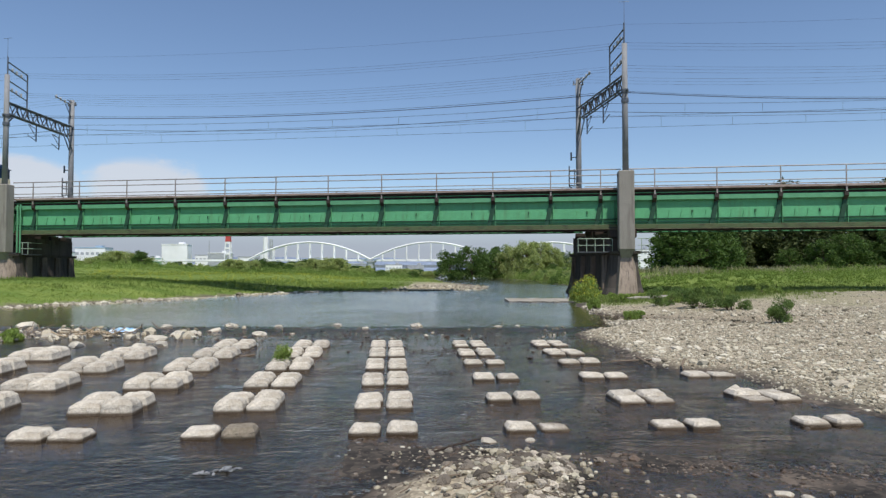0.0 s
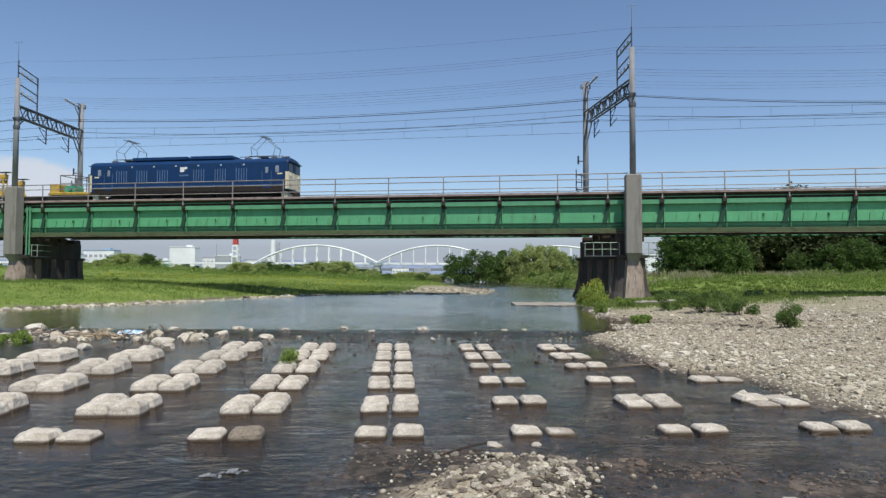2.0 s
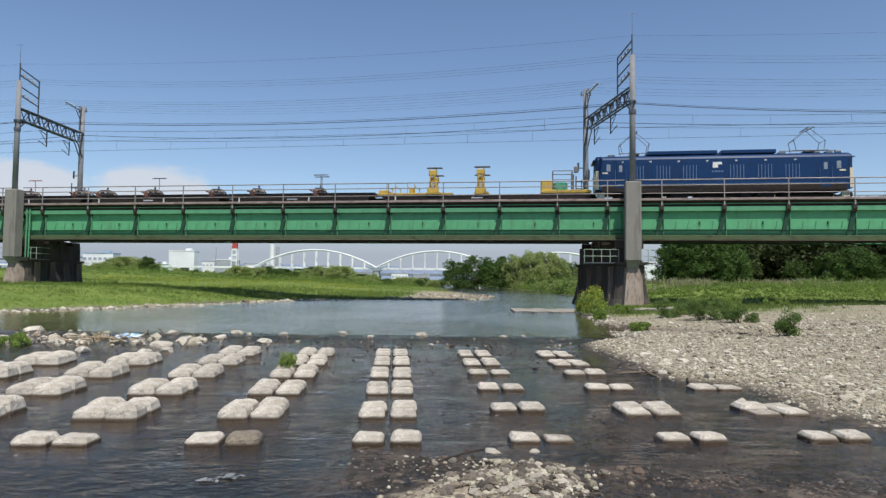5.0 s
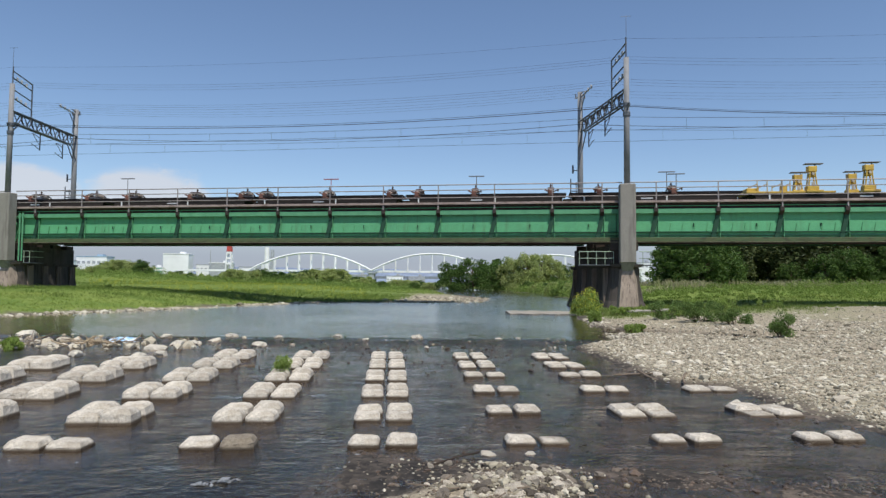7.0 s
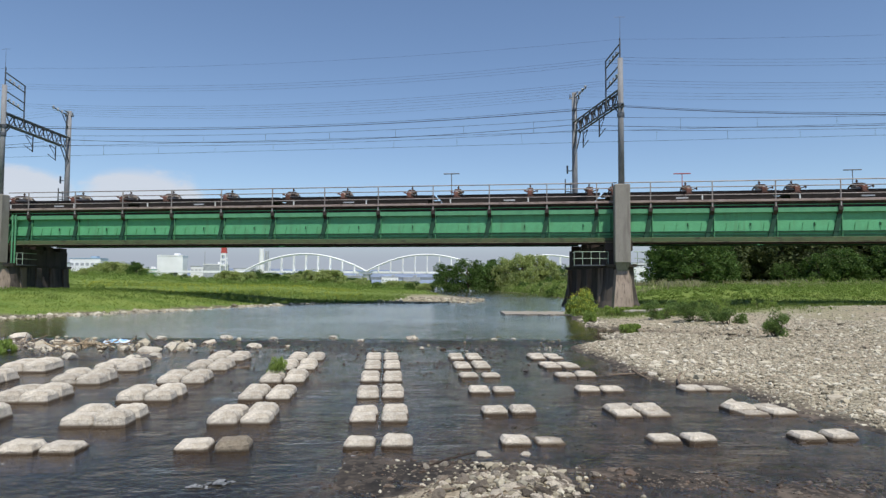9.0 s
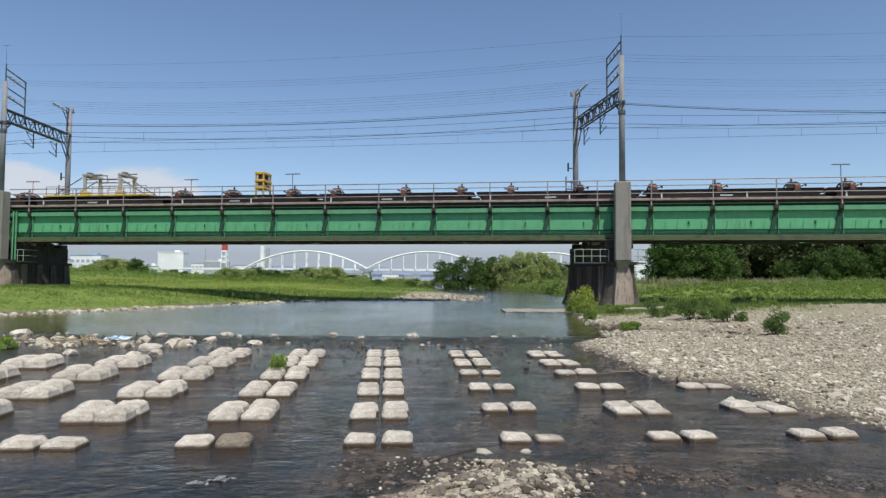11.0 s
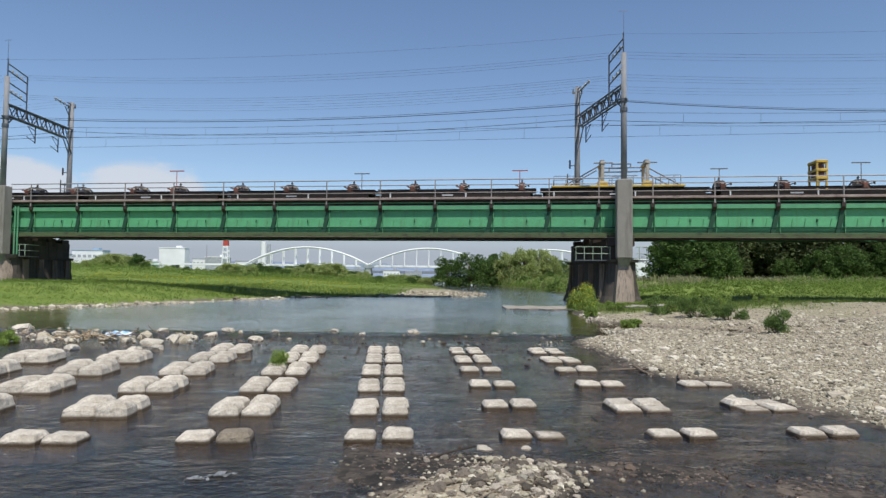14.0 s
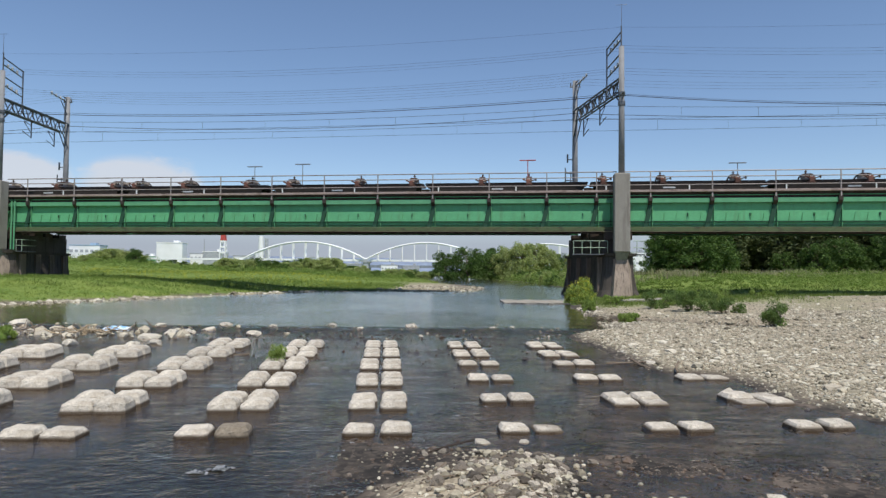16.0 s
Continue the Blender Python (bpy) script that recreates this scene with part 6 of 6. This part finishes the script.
def tufts(name, pts, heights, spread, blades, mat, seed, label, lean=0.35):
    """Grass tufts of bent, tapering blades, all in one mesh."""
    r = np.random.RandomState(seed)
    pts, heights = np.repeat(np.asarray(pts), blades, 0), np.repeat(np.asarray(heights), blades)
    n = len(pts)
    base = pts + np.c_[r.normal(0, spread, (n, 2)) * heights[:, None], np.zeros(n)]
    h = heights * r.uniform(0.6, 1.2, n)
    a = r.uniform(0, 6.28, n)
    side = np.c_[np.cos(a), np.sin(a), np.zeros(n)] * (h * 0.055)[:, None]
    b = r.uniform(0, 6.28, n)
    bend = np.c_[np.cos(b), np.sin(b), np.zeros(n)] * (h * lean * r.uniform(0.2, 1.2, n))[:, None]
    up = np.c_[np.zeros((n, 2)), h]
    v = np.stack([base - side, base + side, base + up * 0.6 + bend * 0.4 + side * 0.7, base + up + bend, base + up * 0.6 + bend * 0.4 - side * 0.7], 1).reshape(-1, 3)
    k = np.arange(n)[:, None] * 5
    me = raw_mesh(name, v, np.concatenate([k + (0, 1, 2), k + (0, 2, 4), k + (4, 2, 3)]), mat)
    return thing(name, Matrix.Identity(4), label, "grass", kind="stuff", mesh=me)


def thicket(name, pts, radii, per, leaf, mat, seed, label):
    """Low heaps of small leaves spread over the ground, all in one mesh."""
    r = np.random.RandomState(seed)
    c = np.asarray(pts) + np.c_[np.zeros((len(pts), 2)), np.asarray(radii) * 0.5]
    v, f = leaf_cloud(r, c, np.asarray(radii) * 1.5, per * len(pts), leaf, -0.5, 0.3)
    return thing(name, Matrix.Identity(4), label, "plants", kind="stuff", mesh=raw_mesh(name, v, f, mat))


def build_grass():
    r = np.random.RandomState(17)

    def field(n, az0, az1, d0, d1, power, test, h0, h1):
        y = d0 + (d1 - d0) * r.uniform(0, 1, n) ** power
        x = y * r.uniform(az0, az1, n)
        z, g = terrain(x, y)
        dl = np.interp(y, *LEFT_EDGE) - x
        dr = x - np.interp(y, *RIGHT_EDGE)
        keep = test(x, y, z, g, dl, dr)
        h = r.uniform(h0, h1, n) * (0.8 + y / 120) * (1 + 0.4 * wave(x, y, 0.45, 98) + 0.25 * wave(x, y, 1.9, 99))
        return np.c_[x, y, z][keep], h[keep]

    left = lambda x, y, z, g, dl, dr: (dl > 0.35) & (g < 0.6)
    right = lambda x, y, z, g, dl, dr: (dr > 0.3) & (g < r.uniform(0.3, 0.9, len(x)))
    p, h = field(60000, -0.80, 0.0, 27, 170, 1.35, left, 0.05, 0.12)
    lush = wave(p[:, 0], p[:, 1], 0.11, 95) + 0.5 * wave(p[:, 0], p[:, 1], 0.45, 96) + r.normal(0, 0.25, len(p))
    h = h * np.where(lush < -0.25, 1.7, 1.0)
    tufts("meadow_grass", p[lush <= 0.1], h[lush <= 0.1], 0.45, 5, GRASS, 1, "bright green spring meadow grass", 0.9)
    tufts("young_grass", p[lush > 0.1], h[lush > 0.1], 0.45, 5, LIME_GRASS, 8, "yellow green patches of young meadow grass", 0.9)
    p, h = field(2600, -0.80, -0.22, 38, 62, 1.0, lambda x, y, z, g, dl, dr: (dl > 1.0) & (wave(x, y, 0.8, 97) > 0.35), 0.12, 0.28)
    tufts("rank_grass", p, h, 0.5, 6, BANK_GRASS, 9, "clumps of rank green grass in the meadow", 0.5)
    p, h = field(26000, 0.10, 0.80, 40.5, 130, 1.4, right, 0.06, 0.18)
    tufts("bank_grass", p, h, 0.35, 5, BANK_GRASS, 2, "green tall grass on the river bank")
    x, y = r.uniform(6, 24, 9000), r.uniform(22.5, 42, 9000)
    z, g = terrain(x, y)
    keep = (g < r.uniform(0.2, 0.8, 9000)) & (y < 41.5) & (x - np.interp(y, *RIGHT_EDGE) > 0.3)
    tufts("bar_weeds", np.c_[x, y, z][keep], r.uniform(0.06, 0.22, 9000)[keep], 0.6, 7, BANK_GRASS, 6, "scattered green weeds on the gravel bar", 0.5)
    p, h = field(1500, -0.55, -0.12, 66, 125, 1.0, left, 0.10, 0.22)
    tufts("rape_flowers", p, h, 0.5, 4, BLOSSOM, 3, "yellow rape flowers in the meadow")
    p, h = field(4200, 0.24, 0.80, 70, 92, 1.0, lambda x, y, z, g, dl, dr: (dr > 0.3) & (wave(x, y, 0.25, 94) > -0.35), 0.16, 0.55)
    tufts("dry_reeds", p, h, 0.35, 5, REED, 4, "pale dry reeds before the wood", 0.5)
    p, h = field(900, 0.18, 0.80, 58, 74, 1.0, right, 0.10, 0.30)
    h = h * (0.75 + 0.9 * smooth_step(p[:, 0] / p[:, 1], 0.48, 0.60))
    thicket("lush_herbs", p, h, 46, 0.10, LUSH, 7, "soft mound of lush green herbs before the wood")
    p, h = field(700, 0.0, 0.26, 80, 142, 0.8, lambda x, y, z, g, dl, dr: (dr > 0.2) & (dr < 9), 0.30, 0.62)
    thicket("bank_herbs", p, h, 46, 0.17, LUSH, 11, "lush green growth along the far bank")
    p, h = field(500, -0.62, -0.05, 120, 165, 1.0, left, 0.22, 0.55)
    thicket("levee_herbs", p, h, 46, 0.17, LUSH, 12, "rough green growth along the levee")
    p, h = field(3500, 0.0, 0.27, 70, 140, 0.8, right, 0.2, 0.5)
    tufts("bank_reeds", p, h, 0.35, 5, BANK_GRASS, 5, "green reeds along the far bank", 0.55)


build_grass()


def build_debris():
    """Driftwood, a torn blue sheet and foam."""
    r = random.Random(4)
    for k in range(14):
        x, y = r.uniform(-12.2, -8.2), r.uniform(18.0, 19.6)
        a, l = r.uniform(0, 6.28), r.uniform(0.2, 0.7)
        s = Shape().line([(-l / 2, 0, 0), (0, r.uniform(-0.08, 0.08), r.uniform(0, 0.08)), (l / 2, 0, r.uniform(0, 0.25))], r.uniform(0.007, 0.018), 6)
        thing("driftwood_branch", pose(x, y, 0.02, 0, 0, math.degrees(a)), "bleached driftwood branch stranded on the weir", "driftwood", "driftwood", mesh=s.mesh("driftwood_branch", TWIG))
    for k in range(44):
        x, y = r.gauss(-9.6, 0.4), r.gauss(17.9, 0.3)
        l = r.uniform(0.15, 0.5)
        s = Shape().line([(-l / 2, 0, 0), (0, r.uniform(-0.06, 0.06), r.uniform(0, 0.06)), (l / 2, 0, r.uniform(0, 0.18))], r.uniform(0.008, 0.022), 6)
        thing("driftwood_branch", pose(x, y, -0.06 + r.uniform(0, 0.14), 0, 0, r.uniform(0, 360)), "tangled bleached driftwood caught against the blocks", "driftwood", "driftwood", mesh=s.mesh("driftwood_branch", DRY_TWIG))
    for x, y, l, a in ((4.1, 13.2, 0.9, 100), (4.6, 12.5, 0.9, 70), (3.9, 13.5, 0.8, -20), (-4.6, 14.4, 0.9, 8)):
        s = Shape().line([(-l / 2, 0, 0), (-0.1, 0.03, 0.03), (l / 2, -0.02, 0.08)], 0.006 if y < 8 else 0.022, 6)
        thing("driftwood_branch", pose(x, y, ground_at(x, y) if y > 12 else -0.08, 0, 0, a), "bleached driftwood branch lying in shallow water", "driftwood", "driftwood", mesh=s.mesh("driftwood_branch", TWIG))
    stick = Shape().line([(-0.36, 0, 0), (0.0, 0.02, 0.02), (0.34, 0.0, 0.03)], 0.011, 6).mesh("driftwood_branch", DARK_TWIG)
    thing("driftwood_branch", pose(0.14, 6.96, -0.115, 0, 0, 40), "dark wet branch caught on a stone in shallow water", "driftwood", "driftwood", mesh=stick)
    for k in range(16):
        x, y, l = r.gauss(0.35, 0.4), r.uniform(5.0, 6.4), r.uniform(0.12, 0.4)
        s = Shape().line([(-l / 2, 0, 0), (0, r.uniform(-0.03, 0.03), 0.015), (l / 2, 0, r.uniform(0, 0.04))], r.uniform(0.004, 0.008), 5)
        thing("twig", pose(x, y, max(ground_at(x, y), -0.11) + 0.03, 0, 0, r.uniform(-60, 60)), "thin dry twig on the gravel heap", "twig", "twigs", mesh=s.mesh("twig", TWIG))
    n, rr = 9, np.random.RandomState(2)
    gx, gy = np.meshgrid(np.linspace(-0.36, 0.36, n), np.linspace(-0.15, 0.15, n))
    gz = 0.10 + 0.05 * rr.uniform(-1, 1, gx.shape)
    top = np.c_[gx.ravel(), gy.ravel(), gz.ravel()]
    low = top - (0, 0, 0.02)
    i, j = np.meshgrid(np.arange(n - 1), np.arange(n - 1), indexing="ij")
    a = (i * n + j).ravel()
    q = np.c_[a, a + 1, a + n + 1, a + n]
    me = raw_mesh("plastic_sheet", np.concatenate([top, low]), np.concatenate([q, q[:, ::-1] + n * n]), SKYBLUE, True)
    thing("plastic_sheet", pose(-9.25, 18.9, -0.06, 14, 0, 4), "crumpled blue and white plastic sheet on stones", "plastic sheet", mesh=me)
    rr = np.random.RandomState(7)
    for x, y, l, a in ((-2.02, 6.14, 0.16, 25), (-2.20, 6.04, 0.11, 5)):
        f = Shape()
        for k in range(34):
            v, q = CHIPS[k % 8]
            dx = rr.normal(0, 0.45)
            c = np.array([dx * l, rr.normal(0, 0.16) * l, max(0.0, 0.16 * (1 - abs(dx))) * l * rr.uniform(0, 1.6)])
            f.add(v * np.array([0.12, 0.05, 0.05]) * l * rr.uniform(0.5, 1.5) + c, q)
        thing("water_foam", pose(x, y, -0.116, 0, 0, a), "white splash of water breaking over a stone", "foam", "foam", mesh=f.mesh("water_foam", FOAM))


build_debris()


def build_apron():
    """Low slab along the pier apron, half buried in the bank: pale top over a recess coloured dark as shade."""
    r = random.Random(12)
    for x0, x1, y0, deep, rise in ((3.7, 7.6, 36.4, 2.8, 0.10), (10.4, 14.4, 36.4, 0.8, 0.15)):
        rings, under = [], []
        for i in range(20):
            x = x0 + (x1 - x0) * i / 19
            y, h = y0 + 0.25 * math.sin(i * 0.9) * (deep > 2) + r.uniform(-0.04, 0.04), rise + r.uniform(-0.02, 0.02)
            z = max(ground_at(x, y), 0.0) - 0.04
            rings.append([(x, y, z + h - 0.10), (x, y - 0.03, z + h), (x, y + deep, z + h + 0.05), (x, y + deep, z + h - 0.10)])
            under.append([(x, y + 0.3, z - 0.3), (x, y + 0.3, z + h - 0.10), (x, y + deep - 0.1, z + h - 0.10), (x, y + deep - 0.1, z - 0.3)])
        ap = thing("apron_slab", Matrix.Identity(4), "low weathered concrete apron slab along the river bank", "kerb", "apron slabs")
        part("slab", Shape().loft(rings), APRON, ap)
        part("base", Shape().loft(under), DARK_CONC, ap, "recess under the slab in painted shade")


build_apron()


def build_ripples():
    """Flecks of broken water round the blocks, with the ripples' glints painted as white pieces."""
    r = np.random.RandomState(23)
    n = 260
    x, y = r.uniform(-8, 4.6, n), r.uniform(6.5, 20.3, n)
    keep = wave(x, y, 1.1, 61) > 0.25
    x, y = x[keep], y[keep]
    n = len(x)
    l, w = r.uniform(0.015, 0.05, n) * (0.6 + y / 16), r.uniform(0.004, 0.010, n) * (0.6 + y / 16)
    t = r.normal(0.1, 0.35, n)
    c, s = np.cos(t), np.sin(t)
    z = -0.116 + 0.11 * smooth_step(y, 19.3, 20.6)
    quad = []
    for a, b, h in ((-1, 0, 0.0), (0, -1, 0.006), (1, 0, 0.0), (0, 1, 0.012)):
        quad.append(np.c_[x + a * l * c - b * w * s, y + a * l * s + b * w * c, z + h])
    v = np.stack(quad, 1).reshape(-1, 3)
    thing("ripple_foam", Matrix.Identity(4), "small white flecks of broken water and painted glints", "foam", kind="stuff", mesh=raw_mesh("ripple_foam", v, np.arange(4 * n).reshape(-1, 4), FOAM))


build_ripples()


# ---------------------------------------------------------------- distance
def build_arch_bridge():
    """White tied-arch road bridge far down the river."""
    d = 430.0
    for n, (x0, x1) in enumerate(((-207, -128.6), (-128.6, -48.2), (-48.2, 32.2), (32.2, 112.6))):
        if n == 0:
            continue
        b = thing("arch_bridge", pose(x0, d, 0), "white steel tied-arch bridge far down the river", "bridge", "far arch bridges")
        L = x1 - x0
        for w in (0, 3.5):
            a = Shape()
            pts = [(L * i / 20, w, 9.4 + 11.4 * (1 - (2 * i / 20 - 1) ** 2)) for i in range(21)]
            for p, q in zip(pts, pts[1:]):
                a.rod(p, q, 0.62, n=6)
            part("arch_rib", a, FAR_WHITE, b)
            for i in range(2, 19, 2):
                part("hanger", Shape().rod((L * i / 20, w, 9.2), pts[i], 0.40, n=5), FAR_WHITE, b)
        part("deck", Shape().box((L / 2, 4.5, 8.9), (L, 7, 1.3)), FAR_WHITE, b)
        part("pier", Shape().box((0, 4.5, 4.2), (4.0, 9, 8.4), chamfer=0.5).box((0, 4.5, 8.0), (6, 10, 1.0)), FAR_GREY, b)
    ap = thing("approach_viaduct", pose(-180, d, 0), "white approach viaduct of the far arch bridge", "bridge")
    part("deck", Shape().box((-52, 4.5, 8.8), (206, 11, 1.3)), FAR_WHITE, ap)
    for k in range(6):
        part("pier", Shape().box((35 - 32 * k, 4.5, 4.1), (2.2, 8, 8.2)), FAR_GREY, ap)
    lv = thing("road_viaduct", pose(0, 560, 0), "low grey road viaduct behind the arch bridge", "bridge")
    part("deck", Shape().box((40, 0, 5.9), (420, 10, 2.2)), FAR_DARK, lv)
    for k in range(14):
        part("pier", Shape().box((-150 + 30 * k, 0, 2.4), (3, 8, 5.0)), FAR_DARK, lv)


build_arch_bridge()


def far_building(x, y, w, h, mat, label, storeys=3, bays=6, roof=None, name="far_building"):
    b = thing(name, pose(x, y, 1.0), label, "building", "far buildings")
    part("wall", Shape().box((0, 0, h / 2), (w, w * 0.5, h), chamfer=0.2), mat, b)
    part("roof", Shape().box((0, 0, h + 0.35), (w * 1.02, w * 0.52, 0.7)).box((w * 0.2, 0, h + 1.4), (w * 0.2, w * 0.2, 1.8)), roof or FAR_GREY, b)
    win = Shape().box((0, 0, 0), (w / bays * 0.6, 0.3, h / storeys * 0.22)).mesh("window", FAR_GREY)
    for i in range(storeys if bays > 1 else 0):
        for j in range(bays):
            part("window", win, None, b, at=pose(-w / 2 + w * (j + 0.5) / bays, -w * 0.25 - 0.05, h * (i + 0.55) / storeys))
    return b


def build_skyline():
    d = 520.0
    K = d / 1150
    X = lambda px: (px - 790) * K
    Hh = lambda y: (480 - y) * K + 0.75
    for px, w, y, mat, roof, st, bays, lab in ((310, 46, 431, FAR_WHITE, FAR_WHITE, 4, 1, "white far office block on the skyline"), (146, 56, 436, FAR_WHITE, FAR_BLUE, 2, 6, "far factory hall with blue roof"), (205, 30, 443, FAR_GREY, None, 2, 4, "grey far building on the skyline"),
                                               (240, 26, 450, FAR_WHITE, None, 2, 4, "low white far building on the skyline"), (352, 36, 449, FAR_WHITE, FAR_GREY, 2, 5, "low white far building on the skyline"), (385, 40, 446, FAR_GREY, FAR_WHITE, 2, 5, "grey far building on the skyline"), (428, 46, 452, FAR_WHITE, None, 2, 6, "low white far building on the skyline"),
                                               (270, 30, 455, FAR_GREEN, FAR_WHITE, 1, 5, "low far building with green fence"), (460, 30, 455, FAR_GREY, None, 1, 5, "low grey far building on the skyline"), (120, 30, 445, FAR_WHITE, None, 2, 4, "white far building on the skyline"), (80, 40, 448, FAR_GREY, None, 2, 4, "grey far building on the skyline"), (30, 44, 446, FAR_WHITE, None, 2, 5, "white far building on the skyline"),
                                               (1150, 26, 440, FAR_WHITE, None, 3, 4, "white far apartment block on the skyline"), (560, 30, 464, FAR_WHITE, None, 1, 5, "low white far building on the skyline"), (600, 26, 465, FAR_WHITE, None, 1, 4, "low white far building on the skyline"), (640, 30, 466, FAR_GREY, None, 1, 4, "low grey far building on the skyline"), (990, 30, 455, FAR_WHITE, None, 2, 4, "white far building on the skyline"), (700, 30, 467, FAR_WHITE, None, 1, 5, "low white far building on the skyline"), (740, 30, 468, FAR_GREY, None, 1, 5, "low grey far building on the skyline")):
        far_building(X(px), d + (px * 7 % 40), w * K, Hh(y) - 1.0, mat, lab, st, bays, roof)
    t = thing("lattice_tower", pose(X(417), d - 10, 1), "red and white lattice tower on the skyline", "tower")
    for k in range(4):
        h0, h1 = Hh(458) + (Hh(420) - Hh(458)) * k / 4, Hh(458) + (Hh(420) - Hh(458)) * (k + 1) / 4
        s = Shape()
        for sx in (-1, 1):
            for sy in (-1, 1):
                s.rod((sx * (2.3 - 0.25 * k), sy * (2.3 - 0.25 * k), h0 if k else -1), (sx * (2.3 - 0.25 * (k + 1)), sy * (2.3 - 0.25 * (k + 1)), h1), 0.45, n=5)
        s.box((0, 0, h1 - 0.7), (4.6 - 0.4 * k, 4.6 - 0.4 * k, 1.4))
        if k == 3:
            s.box((0, 0, h0 + 2), (3.2, 3.2, 3.4))
        part("tower_stage", s, FAR_RED if k == 3 else FAR_WHITE, t)
    c = thing("chimney", pose(X(476), d, 1), "tall white chimney with grey top", "chimney")
    part("shaft", Shape().rod((0, 0, -1), (0, 0, Hh(420)), 2.4, 2.0, 14), FAR_WHITE, c)
    part("flue", Shape().rod((4.4, 0, -1), (4.4, 0, Hh(424)), 1.6, 1.4, 12), FAR_GREY, c)
    m = thing("mast", pose(X(376), d, 1), "thin grey mast on the skyline", "mast")
    part("shaft", Shape().rod((0, 0, -1), (0, 0, Hh(426)), 0.5, 0.3, 6), FAR_GREY, m)
    # low hazy hills behind everything
    n = 200
    a = np.linspace(-1.3, 1.3, n)
    R = 3300.0
    hgt = 62 + 24 * wave(a * 12, a * 0, 1.0, 41) + 10 * wave(a * 60, a * 0, 1.0, 42)
    front = np.c_[np.sin(a) * R, np.cos(a) * R, np.full(n, -5.0)]
    crest = np.c_[np.sin(a) * (R + 260), np.cos(a) * (R + 260), hgt]
    back = np.c_[np.sin(a) * (R + 400), np.cos(a) * (R + 400), np.full(n, -5.0)]
    k = np.arange(n - 1)
    q = np.c_[k, k + 1, k + 1 + n, k + n]
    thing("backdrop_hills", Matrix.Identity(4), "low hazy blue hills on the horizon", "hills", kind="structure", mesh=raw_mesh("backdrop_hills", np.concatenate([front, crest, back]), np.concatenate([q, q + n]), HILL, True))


build_skyline()


# ---------------------------------------------------------------- what moves
def motions():
    for ob, s in MOVING:
        walk(ob, [(t, LINE @ pose(f - s, TRACK_FAR, RAIL_Z)) for t, f in RUN])


motions()
